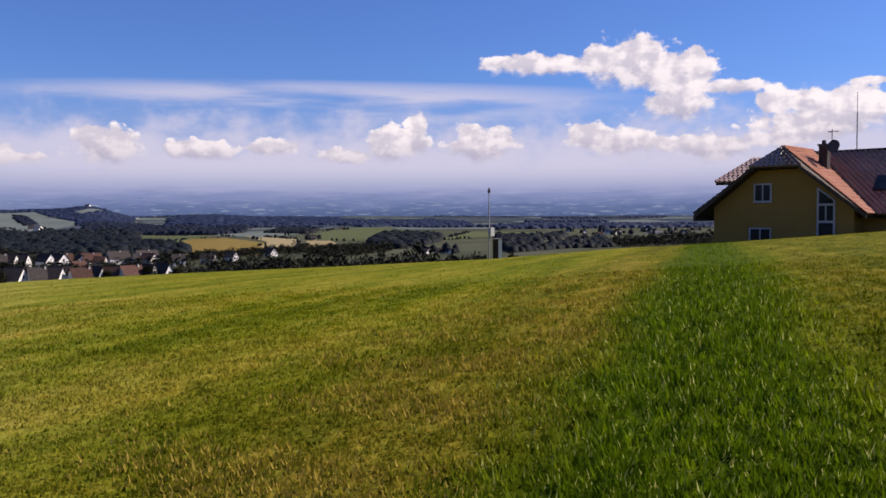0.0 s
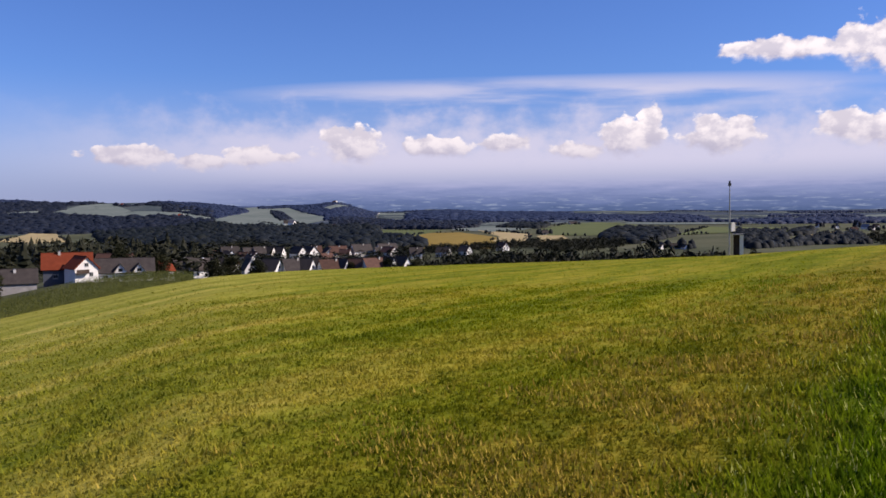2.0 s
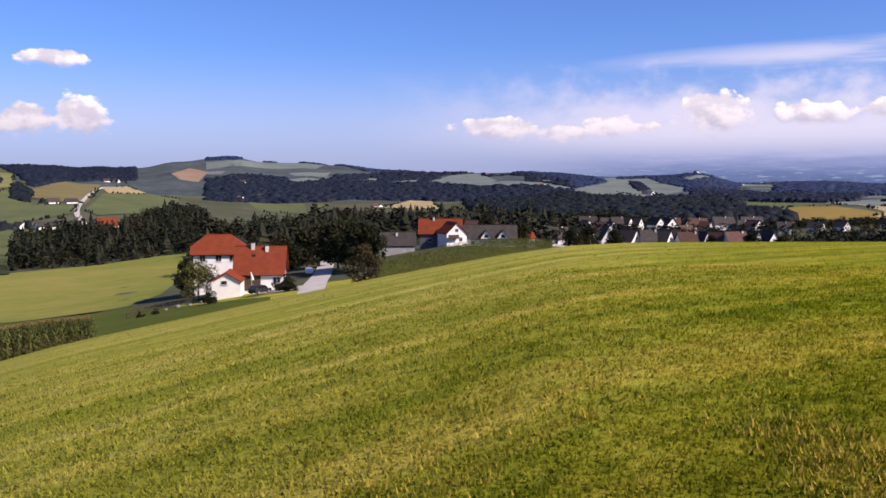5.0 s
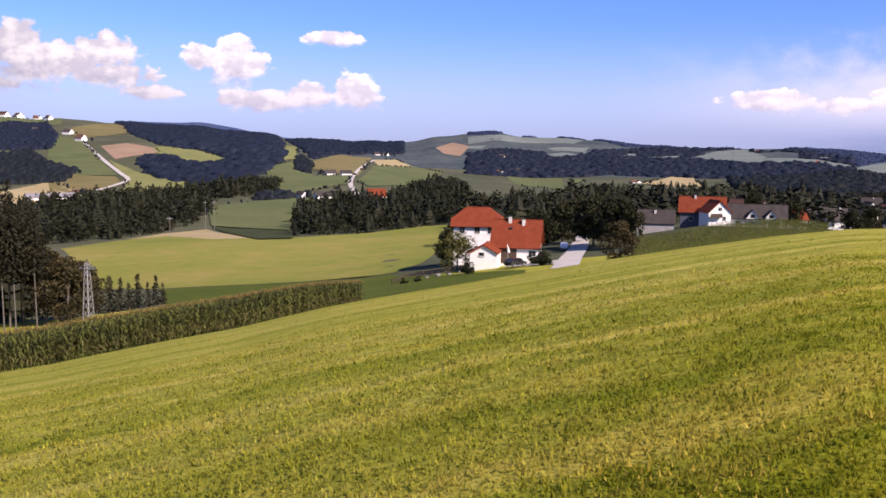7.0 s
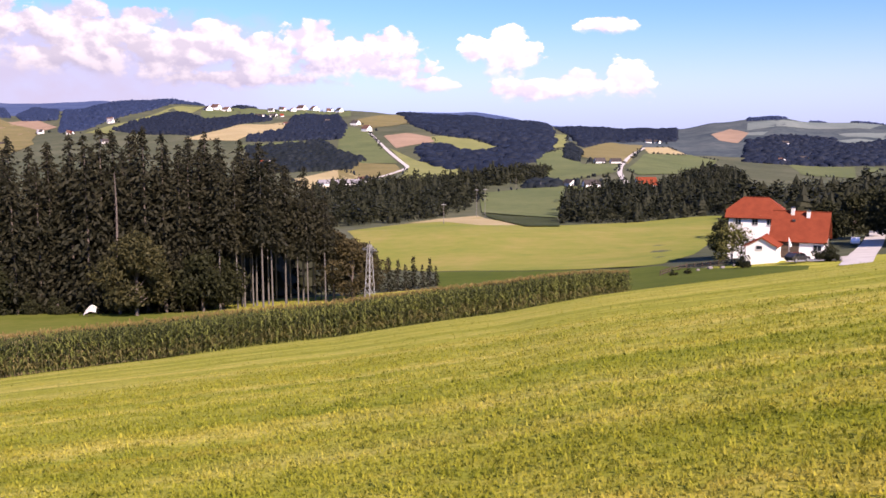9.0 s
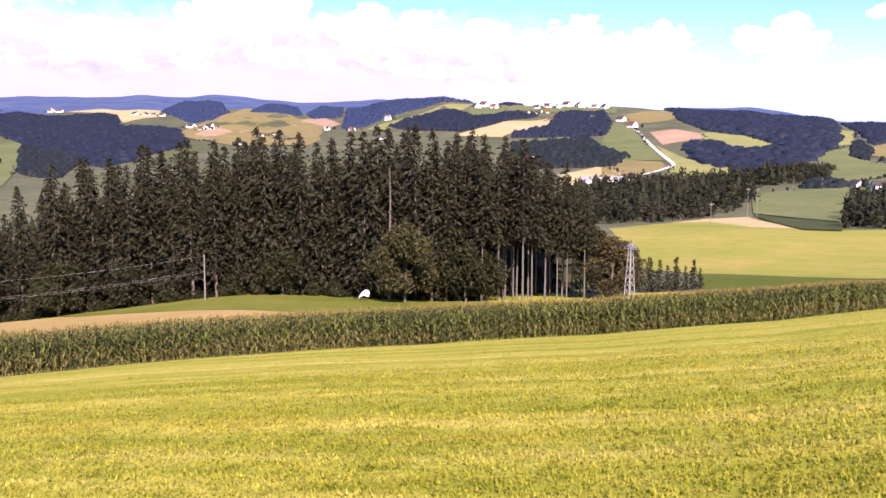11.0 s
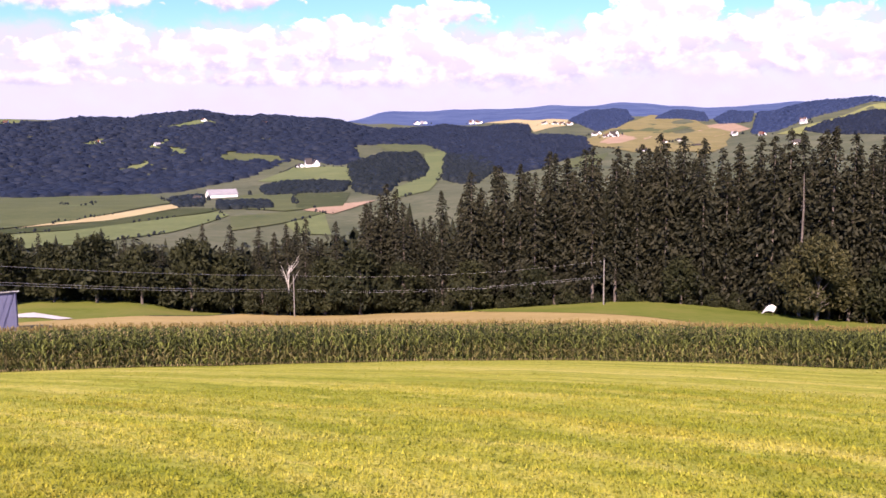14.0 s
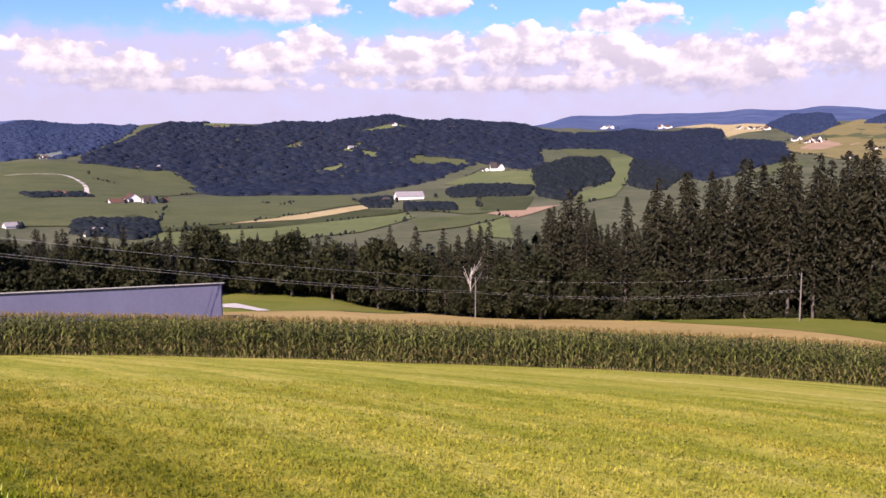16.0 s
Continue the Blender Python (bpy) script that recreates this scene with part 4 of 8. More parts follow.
def lane(points, width, label):
    """A gravel lane along plan points."""
    p = [Vector(at(*q)) for q in points]
    fine = []
    for k in range(len(p) - 1):
        a, b, c, d = p[max(k - 1, 0)], p[k], p[k + 1], p[min(k + 2, len(p) - 1)]
        for s in range(8):
            u = s / 8
            fine.append(0.5 * ((2 * b) + (c - a) * u + (2 * a - 5 * b + 4 * c - d) * u * u + (3 * b - a - 3 * c + d) * u ** 3))
    fine.append(p[-1])
    v, f = [], []
    for k, q in enumerate(fine):
        d = (fine[min(k + 1, len(fine) - 1)] - fine[max(k - 1, 0)]).normalized()
        n = Vector((-d.y, d.x))
        for s in (-0.5, 0, 0.5):
            e = q + n * width * s
            v.append((e.x, e.y, ground_z(e.x, e.y) + 0.12 + q.length * 0.0006))
        if k:
            o = k * 3
            f += [(o - 3, o - 2, o + 1, o), (o - 2, o - 1, o + 2, o + 1)]
    me = bpy.data.meshes.new("lane")
    me.from_pydata(v, [], f)
    me.materials.append(ROAD)
    return tagged(new("lane", me), label, "road", kind="structure")


def part(name, bm, material, parent, label=""):
    """Link a bmesh as one mesh object under a thing or a part."""
    me = bpy.data.meshes.new(name)
    bm.to_mesh(me)
    bm.free()
    me.materials.append(material)
    ob = new(name, me)
    if parent is not None:
        ob.parent = parent
    if label:
        ob["label"] = label
    return ob


def part_np(name, pieces, mats, parent, label="", smooth_shade=False):
    v, f, tt, mi = join(pieces)
    ob = new(name, mesh_np(name, v, f, tt, mats, mi, smooth_shade))
    ob.parent = parent
    if label:
        ob["label"] = label
    return ob


def thing(name, m, label, category, group="", kind=""):
    e = new(name)
    e.empty_display_size = 0.2
    e.matrix_world = m
    return tagged(e, label, category, group, kind)


def spray(g, p, d, length, width, droop, pcs, twigs=6, k=0):
    """A drooping bough: small uneven tufts of needles along and beside it."""
    side = np.array([-d[1], d[0], 0.0])
    q = np.array(p, float)
    for i in range(twigs):
        s = (i + g.random()) / twigs
        w = width * (1 - 0.6 * s)
        c = q + d * length * s + side * g.uniform(-0.5, 0.5) * w + np.array([0, 0, -droop * length * s * s + g.uniform(-0.12, 0.08)])
        a = d * g.uniform(0.3, 1.0) + side * g.uniform(-0.7, 0.7) + np.array([0, 0, g.uniform(-0.9, 0.1)])
        b = np.cross(a, g.normal(size=3))
        small = min(1.0, 0.45 + length / 4.0)
        a = a / np.linalg.norm(a) * g.uniform(0.32, 0.70) * small
        b = b / np.linalg.norm(b) * g.uniform(0.12, 0.26) * small
        pcs.append(([c - a * 0.7, c + b, c + a, c - b], [(0, 1, 2, 3)], k))


def spruce(name, h, bare, seed, spread=0.18, material=None, gaps=0.08):
    """A spruce of height h whose lowest share `bare` of the trunk has lost its green."""
    g = np.random.default_rng(seed)
    t = thing(name, Matrix(), "tall dark green spruce at the edge of the wood", "tree", "spruces of the near wood")
    lean = g.uniform(-0.012, 0.012, 2)
    zs = np.linspace(-1.0, h * 0.97, 9)
    r0 = h * (0.0105 if bare < 0.3 else 0.0062)
    part_np("trunk", [(*tube([(lean[0] * z, lean[1] * z, z) for z in zs], [r0 * (1 - 0.93 * max(z, 0) / h) + 0.01 for z in zs], 8), 0)], [PALEBARK if bare > 0.3 else BARK], t, "grey-brown bark", True)
    pcs = []
    count = int(h * (1 - bare) * 15)
    p1, p2, p3 = g.uniform(0, 6.28, 3)
    for k in range(count):
        s = ((k + g.random()) / count) ** 1.05
        a = k * 2.39996 + g.uniform(-0.5, 0.5)
        # gaps and fuller boughs come and go round the tree
        full = 0.5 + 0.5 * math.sin(3 * a + p1 + 9 * s) * math.cos(2 * a - 14 * s + p2)
        if g.random() < gaps + 0.28 * (1 - full):
            continue
        z = h * (bare + (1 - bare) * s)
        out = h * spread * 1.0 * (1 - s) ** 0.68 * (0.55 + 0.45 * min(1, s * 6)) + 0.22
        d = np.array([math.cos(a), math.sin(a), 0.0])
        l = out * (0.62 + 0.45 * full) * g.uniform(0.7, 1.25)
        spray(g, (lean[0] * z, lean[1] * z, z), d, l, max(0.5, l * g.uniform(0.3, 0.5)), g.uniform(0.3, 0.62) - 0.4 * s * s, pcs, 4 + int(l * 1.3))
    for j in range(4):
        d = np.array([math.cos(j * 1.57), math.sin(j * 1.57), 0])
        spray(g, (lean[0] * h, lean[1] * h, h * 0.975), d, 0.35, 0.15, -1.2, pcs, 3)
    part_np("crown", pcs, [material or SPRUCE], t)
    if bare > 0.12:
        st = []
        for k in range(int(h * bare)):
            z = h * bare * (0.25 + 0.75 * g.random())
            a = g.uniform(0, 6.28)
            l = g.uniform(0.4, 1.6)
            p0 = np.array([0, 0, z])
            p1 = np.array([math.cos(a) * l, math.sin(a) * l, z - 0.15 * l])
            st.append((*tube([p0, p1], [0.03, 0.01], 3), 0))
        if st:
            tagged(part_np("dead_twigs", st, [BARK], t, "dry bare twigs"), kind="stuff")
    return t


def broadleaf(name, h, wide, seed, material, label, category="tree", group="", bare=0.22, leaf=0.30, lumps=26, each=140):
    g = np.random.default_rng(seed)
    t = thing(name, Matrix(), label, category, group)
    pcs, limbs = [], []
    r0 = h * 0.022
    limbs.append((*tube([(0, 0, -0.6), (0.02 * h * 0.1, 0, h * 0.25), (0, 0.02 * h, h * 0.55), (0, 0, h * 0.8)], [r0 * 1.2, r0 * 0.9, r0 * 0.55, r0 * 0.15], 7), 0))
    for k in range(lumps):
        a = k * 2.4 + g.uniform(-0.4, 0.4)
        zf = g.uniform(bare + 0.06, 0.93)
        prof = math.sin(math.pi * min(1, (zf - bare + 0.12) / (1.05 - bare))) ** 0.7
        d = wide * 0.5 * prof * g.uniform(0.35, 0.95)
        c = np.array([math.cos(a) * d, math.sin(a) * d, zf * h])
        rad = wide * g.uniform(0.15, 0.24)
        leaf_clumps(g, c, rad, each, leaf, pcs)
        if k % 2 == 0:
            zb = h * max(0.15, zf - 0.25)
            limbs.append((*tube([(0, 0, zb), tuple(c * np.array([0.6, 0.6, 1]) - np.array([0, 0, 0.06 * h])), tuple(c)], [r0 * 0.4, r0 * 0.25, r0 * 0.08], 5), 0))
    part_np("trunk", limbs, [BARK], t)
    part_np("crown", pcs, [material], t)
    return t


def put(ob, az, r, turn=0.0, scale=1.0, up=0.0):
    x, y, z = spot(az, r, up)
    ob.matrix_world = pose(x, y, z, 0, 0, turn) @ Matrix.Scale(scale, 4)
    return ob


def again(ob, az, r, turn=0.0, scale=1.0, up=0.0):
    x, y, z = spot(az, r, up)
    o = copy_thing(ob, pose(x, y, z, 0, 0, turn))
    o.scale = (scale,) * 3
    return o


# -- the spruce wood below the maize --
# its front edge: compass angle, distance, height of the trees there
EDGE = [(78.5, 152, 13), (80, 150, 20), (81.5, 148, 24), (84, 147, 26.5), (87, 148, 28.5), (91, 150, 29), (95, 152, 28), (99, 156, 28), (103, 158, 28.5), (107, 160, 27.5),
        (111, 163, 27.5), (113.5, 166, 26), (116, 170, 25), (119, 176, 24.5), (122, 184, 23), (125, 195, 21), (128, 205, 20), (132, 212, 18), (136, 218, 16), (141, 222, 16.5), (147, 228, 19), (154, 235, 21), (160, 240, 21)]


def edge_at(az):
    xs = [e[0] for e in EDGE]
    return float(np.interp(az, xs, [e[1] for e in EDGE])), float(np.interp(az, xs, [e[2] for e in EDGE]))


def spruce_wood():
    g = np.random.default_rng(11)
    kinds = [spruce("spruce", 26, 0.10, 1), spruce("spruce", 27, 0.05, 2, 0.17), spruce("spruce", 28, 0.46, 3, 0.14), spruce("spruce", 25, 0.16, 4, 0.20),
             spruce("spruce", 27, 0.40, 5, 0.15), spruce("spruce", 24, 0.03, 6, 0.22)]
    heights = [26, 27, 28, 25, 27, 24]
    first = [True] * 6
    az = 79.0
    row = 0
    for row, (back, step) in enumerate(((0, 1.05), (5, 1.05), (12, 1.15))):
        az = 79.2 + row * 0.4
        while az < 158:
            r, h = edge_at(az)
            bare = 79.0 < az < 87.0
            k = int(g.choice([2, 4])) if bare else int(g.choice([0, 1, 3, 5, 0, 1, 5]))
            s = h / heights[k] * (g.uniform(0.84, 1.06) if az < 112 else g.choice([0.6, 0.78, 0.86, 0.95, 1.05]) * g.uniform(0.94, 1.06))
            if az > 120 and row == 0 and g.random() < 0.6:
                az += step * 0.5
                continue
            rr = r + back + g.uniform(-2.5, 2.5)
            if first[k]:
                put(kinds[k], az, rr, g.uniform(0, 360), s)
                first[k] = False
            else:
                again(kinds[k], az, rr, g.uniform(0, 360), s)
            az += step * g.uniform(0.5, 1.4) * (0.8 if bare else 1.0)
    for k in range(6):
        if first[k]:
            put(kinds[k], 100 + k, 185)
    # the deep of the wood behind the first rows
    pts = [(a, edge_at(a)[0] + (22 if a < 88 else 12)) for a in np.arange(80, 160, 4)] + [(a, edge_at(a)[0] + 60) for a in np.arange(158, 79, -6)]
    x, y = scatter(pts, 4.0, 77)
    a = np.degrees(np.arctan2(-x, y))
    size = np.array([edge_at(q)[1] for q in a]) * np.random.default_rng(3).uniform(0.64, 0.84, len(x))
    left = a > 117
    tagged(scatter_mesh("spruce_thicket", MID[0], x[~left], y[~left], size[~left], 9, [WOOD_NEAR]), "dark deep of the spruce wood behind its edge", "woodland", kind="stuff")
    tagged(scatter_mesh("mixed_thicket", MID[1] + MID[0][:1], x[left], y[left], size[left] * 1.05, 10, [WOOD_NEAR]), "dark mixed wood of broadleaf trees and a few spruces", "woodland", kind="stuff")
    # low growth along the foot of the wood
    q = g.uniform(89, 158, 420)
    rr = np.array([edge_at(v)[0] for v in q]) + g.uniform(-4.5, 1.5, len(q))
    tagged(scatter_mesh("undergrowth", MID[1], -np.sin(np.radians(q)) * rr, np.cos(np.radians(q)) * rr, g.uniform(1.6, 4.2, len(q)) * np.where(q > 118, 1.8, 1.0), 12, [BROAD], 0.3, 0.7), "dark green bushes along the foot of the wood", "bushes", kind="stuff")


spruce_wood()

# ---- fields, woods and lanes across the valley ----
drape("field", [(78.3, 368), (74.6, 408), (69.7, 474), (65.1, 363), (60.1, 405), (57.0, 440), (54.0, 457), (53.7, 343), (56.0, 220), (57.9, 194), (63.1, 196), (72.5, 212), (76.3, 232)], FIELD_HAY, "yellow-green mown hay field on a low rise", "field")
drape("field", [(74.6, 414), (72.4, 464), (69.8, 491), (66.7, 370), (69.6, 373), (72.0, 428)], FIELD_TAN, "tan strip of dry stubble along a crest", "field")
drape("field", [(72.5, 210), (63.1, 194), (58.2, 190), (53.8, 154), (49.2, 144), (50.2, 80), (60.5, 80), (72.3, 153)], FIELD_DARK, "dark green strip of clover beside the hay field", "field")
wood([(54, 250), (51, 225), (48, 238), (45.8, 275), (44, 250), (42.3, 285), (41, 325), (37, 330), (33, 345), (30.6, 380), (29.5, 640), (31, 700), (36, 820), (41, 760), (45, 900), (48, 700), (54, 620)], WOOD_NEAR, 11, 5.5, 0.2, 2600)
drape("field", [(88, 72.5), (95, 71), (101, 70), (107, 70), (113, 69), (125, 68), (140, 69), (160, 76), (160, 112), (143, 112), (141.5, 150), (133, 168), (128, 196), (120, 174), (115, 160), (112, 148), (108, 133), (103, 119), (97, 103), (92, 87), (88, 78)], STUBBLE, "dry tan stubble between maize and wood", "field", 0.10)
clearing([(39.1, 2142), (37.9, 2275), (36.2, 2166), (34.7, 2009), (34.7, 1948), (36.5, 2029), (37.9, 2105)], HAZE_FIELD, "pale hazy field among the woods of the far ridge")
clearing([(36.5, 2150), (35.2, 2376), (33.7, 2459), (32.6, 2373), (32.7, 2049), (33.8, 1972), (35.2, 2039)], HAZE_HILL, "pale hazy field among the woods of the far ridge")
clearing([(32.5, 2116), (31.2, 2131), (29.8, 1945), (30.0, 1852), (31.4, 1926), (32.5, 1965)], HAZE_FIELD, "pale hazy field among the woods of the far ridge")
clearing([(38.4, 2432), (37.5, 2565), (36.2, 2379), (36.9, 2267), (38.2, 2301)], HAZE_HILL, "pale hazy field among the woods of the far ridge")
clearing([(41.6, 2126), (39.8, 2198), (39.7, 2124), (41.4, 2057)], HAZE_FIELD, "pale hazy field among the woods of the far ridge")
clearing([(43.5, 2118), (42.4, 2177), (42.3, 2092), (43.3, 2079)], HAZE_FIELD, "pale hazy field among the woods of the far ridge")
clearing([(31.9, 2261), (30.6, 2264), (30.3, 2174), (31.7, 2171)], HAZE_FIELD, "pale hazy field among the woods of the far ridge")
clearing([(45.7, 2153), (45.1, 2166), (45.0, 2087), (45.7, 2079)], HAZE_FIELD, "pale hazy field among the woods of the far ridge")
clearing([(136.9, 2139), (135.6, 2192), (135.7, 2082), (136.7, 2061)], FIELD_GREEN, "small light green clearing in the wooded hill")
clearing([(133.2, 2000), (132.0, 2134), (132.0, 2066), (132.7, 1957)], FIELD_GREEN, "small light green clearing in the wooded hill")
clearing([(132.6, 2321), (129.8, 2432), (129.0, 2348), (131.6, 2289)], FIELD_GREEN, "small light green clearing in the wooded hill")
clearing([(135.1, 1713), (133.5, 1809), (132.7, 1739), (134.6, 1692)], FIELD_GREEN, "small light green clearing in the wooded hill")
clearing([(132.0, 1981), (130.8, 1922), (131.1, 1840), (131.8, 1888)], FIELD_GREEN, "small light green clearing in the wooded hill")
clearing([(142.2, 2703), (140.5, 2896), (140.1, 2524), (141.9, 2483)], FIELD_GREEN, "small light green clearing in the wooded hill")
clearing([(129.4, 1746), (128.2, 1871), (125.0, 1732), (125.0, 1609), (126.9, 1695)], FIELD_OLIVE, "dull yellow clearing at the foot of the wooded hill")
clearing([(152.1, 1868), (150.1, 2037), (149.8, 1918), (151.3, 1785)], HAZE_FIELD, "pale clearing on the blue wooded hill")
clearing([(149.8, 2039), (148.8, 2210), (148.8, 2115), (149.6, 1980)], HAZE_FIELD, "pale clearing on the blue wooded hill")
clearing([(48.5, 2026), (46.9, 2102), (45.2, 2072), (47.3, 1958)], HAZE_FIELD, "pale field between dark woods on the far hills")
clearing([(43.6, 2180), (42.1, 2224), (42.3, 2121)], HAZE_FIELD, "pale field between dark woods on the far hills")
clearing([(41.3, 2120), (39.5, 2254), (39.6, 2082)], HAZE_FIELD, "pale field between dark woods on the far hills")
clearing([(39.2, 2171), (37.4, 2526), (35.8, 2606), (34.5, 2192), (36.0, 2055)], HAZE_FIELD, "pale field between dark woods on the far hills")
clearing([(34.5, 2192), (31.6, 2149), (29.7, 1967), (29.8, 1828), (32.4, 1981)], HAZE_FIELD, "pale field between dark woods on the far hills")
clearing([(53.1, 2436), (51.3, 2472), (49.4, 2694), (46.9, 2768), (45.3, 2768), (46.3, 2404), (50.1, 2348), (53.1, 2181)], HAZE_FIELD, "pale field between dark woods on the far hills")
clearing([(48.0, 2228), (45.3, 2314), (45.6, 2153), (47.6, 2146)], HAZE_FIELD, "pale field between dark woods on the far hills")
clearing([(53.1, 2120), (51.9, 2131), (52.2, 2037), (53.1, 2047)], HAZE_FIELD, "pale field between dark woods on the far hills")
clearing([(55.2, 2123), (54.1, 2292), (53.0, 2105), (53.6, 1846), (54.7, 1937)], FIELD_BROWN, "pale reddish field on the far hill")
clearing([(42.2, 1286), (40.2, 1566), (38.8, 1554), (38.1, 1187), (40.3, 1151)], FIELD_TAN, "tan field among woods")
clearing([(50.7, 1443), (47.0, 1466), (46.9, 1075), (49.8, 1113)], FIELD_GREEN, "green meadow among woods")
clearing([(46.4, 1485), (45.7, 1462), (45.6, 1292), (46.3, 1280)], FIELD_GREEN, "green meadow among woods")
clearing([(23.0, 2312), (21.9, 2507), (20.7, 2592), (22.2, 2212)], HAZE_FIELD, "pale field on the hill top")
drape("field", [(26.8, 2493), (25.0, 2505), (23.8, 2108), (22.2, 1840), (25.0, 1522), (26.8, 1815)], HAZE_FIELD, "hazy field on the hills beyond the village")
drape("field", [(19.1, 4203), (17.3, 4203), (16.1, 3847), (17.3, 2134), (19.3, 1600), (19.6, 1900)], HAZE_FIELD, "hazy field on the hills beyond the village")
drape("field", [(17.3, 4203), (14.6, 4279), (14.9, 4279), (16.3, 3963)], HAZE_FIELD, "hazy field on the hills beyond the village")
drape("field", [(19.3, 1330), (14.9, 1169), (17.7, 901), (19.0, 1011)], FIELD_GREEN, "green field beyond the village")
drape("field", [(17.9, 929), (16.3, 1065), (13.9, 1029), (11.4, 771), (11.0, 684), (11.8, 603), (16.3, 691)], FIELD_STRAW, "ochre-yellow field beyond the village")
drape("field", [(14.6, 1159), (12.5, 1519), (10.4, 1657), (8.1, 1286), (9.7, 1074), (11.8, 986)], HAZE_FIELD, "hazy light green field far off")
drape("field", [(8.6, 1065), (6.8, 1522), (3.8, 1570), (1.5, 1215), (4.6, 789), (8.2, 816)], FIELD_GREEN, "green field far off")
drape("field", [(0.3, 773), (-1.7, 1194), (-6.1, 1129), (-6.5, 902), (-3.2, 864)], FIELD_GREEN, "green field far off")
drape("field", [(-6.4, 674), (-7.9, 797), (-9.6, 948), (-7.4, 606)], FIELD_TAN, "tan field by a far village")
drape("field", [(3.5, 1419), (1.4, 1142), (2.4, 1017)], FIELD_TAN, "tan field far off")
drape("field", [(12.8, 1096), (9.2, 863), (9.7, 663), (11.8, 717), (11.3, 794)], FIELD_TAN, "dull tan field by the village")
drape("field", [(8.9, 806), (7.5, 870), (6.8, 716), (8.6, 653)], FIELD_TAN, "dull tan field by the village")
lane([(19.1, 4203), (19.3, 2221), (19.5, 1642)], 9, "pale lane on a far hill")
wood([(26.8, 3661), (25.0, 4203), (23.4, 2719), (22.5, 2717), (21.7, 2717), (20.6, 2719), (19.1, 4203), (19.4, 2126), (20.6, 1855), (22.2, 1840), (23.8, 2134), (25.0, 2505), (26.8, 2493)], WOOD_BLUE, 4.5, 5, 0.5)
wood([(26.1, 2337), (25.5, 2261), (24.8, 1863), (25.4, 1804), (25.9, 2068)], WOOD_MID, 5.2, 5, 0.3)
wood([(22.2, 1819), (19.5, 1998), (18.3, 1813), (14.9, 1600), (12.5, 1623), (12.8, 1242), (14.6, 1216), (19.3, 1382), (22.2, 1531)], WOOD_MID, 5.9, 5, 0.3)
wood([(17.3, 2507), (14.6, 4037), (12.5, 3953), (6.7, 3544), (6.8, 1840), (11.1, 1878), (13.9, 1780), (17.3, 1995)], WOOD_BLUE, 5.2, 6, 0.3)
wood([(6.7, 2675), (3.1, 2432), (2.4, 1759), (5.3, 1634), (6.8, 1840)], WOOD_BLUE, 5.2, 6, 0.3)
wood([(26.8, 1588), (25.6, 1435), (23.8, 1506), (22.2, 1467), (20.6, 1478), (19.3, 1330), (19.1, 974), (16.3, 789), (16.3, 691), (19.7, 713), (23.8, 765), (26.8, 825)], WOOD_FAR, 8, 6, 0.2)
wood([(11.4, 1209), (10.4, 1449), (8.1, 1358), (8.9, 1128)], WOOD_FAR, 5.2, 5, 0.3)
wood([(16.3, 690), (13.9, 660), (11.8, 645), (9.7, 640), (8.2, 640), (5.3, 640), (3.1, 614), (3.5, 560), (5.3, 520), (7.5, 520), (9.5, 600), (13.9, 610), (16.0, 620)], WOOD_NEAR, 4.6, 4, 0.1)
wood([(4.8, 775), (3.5, 1087), (0.1, 971), (0.3, 741), (2.4, 605), (4.3, 597)], WOOD_FAR, 5.9, 5, 0.3)
wood([(-3.4, 890), (-6.1, 876), (-6.4, 548), (-7.9, 671), (-10.4, 791), (-10.9, 578), (-7.9, 557), (-4.3, 480)], WOOD_FAR, 4.5, 3.0, 0.2)
wood([(-6.4, 748), (-7.0, 990), (-7.9, 1018), (-7.6, 780)], WOOD_FAR, 4.5, 5, 0.2)
wood([(3.5, 2068), (0.9, 2856), (-1.7, 2042), (-2.1, 1537), (3.1, 1567)], WOOD_BLUE, 5.2, 6, 0.3)
wood([(-3.2, 1651), (-7.9, 1897), (-17.1, 1748), (-17.1, 1437), (-3.5, 1380)], WOOD_BLUE, 5.2, 6, 0.3)
wood([(-10.8, 654), (-13.6, 737), (-17.4, 802), (-17.4, 652), (-14.3, 613), (-11.5, 566)], WOOD_NEAR, 6, 6, 0.1)
wood([(31.7, 580), (29.5, 806), (26.5, 1069), (17.0, 764), (16.3, 572), (23.6, 592), (29.5, 540)], WOOD_NEAR, 5.5, 13, 0)
wood([(17.8, 330), (14, 285), (9, 250), (4, 225), (0, 200), (-3.5, 230), (-2, 262), (2, 275), (5, 320), (9, 400), (12, 410), (15, 400)], WOOD_NEAR, 7.0, 4.6, 0.1)
wood([(36.7, 1444), (32.4, 1582), (29.4, 1723), (26.1, 1468), (26.1, 1025), (29.5, 833), (31.7, 800), (36.0, 1029)], WOOD_FAR, 8, 6, 0.2)
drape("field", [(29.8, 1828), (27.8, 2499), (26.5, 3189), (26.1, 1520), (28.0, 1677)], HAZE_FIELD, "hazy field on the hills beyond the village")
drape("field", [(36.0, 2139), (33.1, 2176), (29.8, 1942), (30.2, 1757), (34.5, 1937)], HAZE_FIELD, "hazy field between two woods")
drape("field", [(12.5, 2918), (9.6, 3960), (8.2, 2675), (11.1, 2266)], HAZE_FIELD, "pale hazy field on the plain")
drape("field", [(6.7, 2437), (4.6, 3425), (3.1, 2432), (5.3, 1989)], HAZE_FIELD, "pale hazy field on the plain")
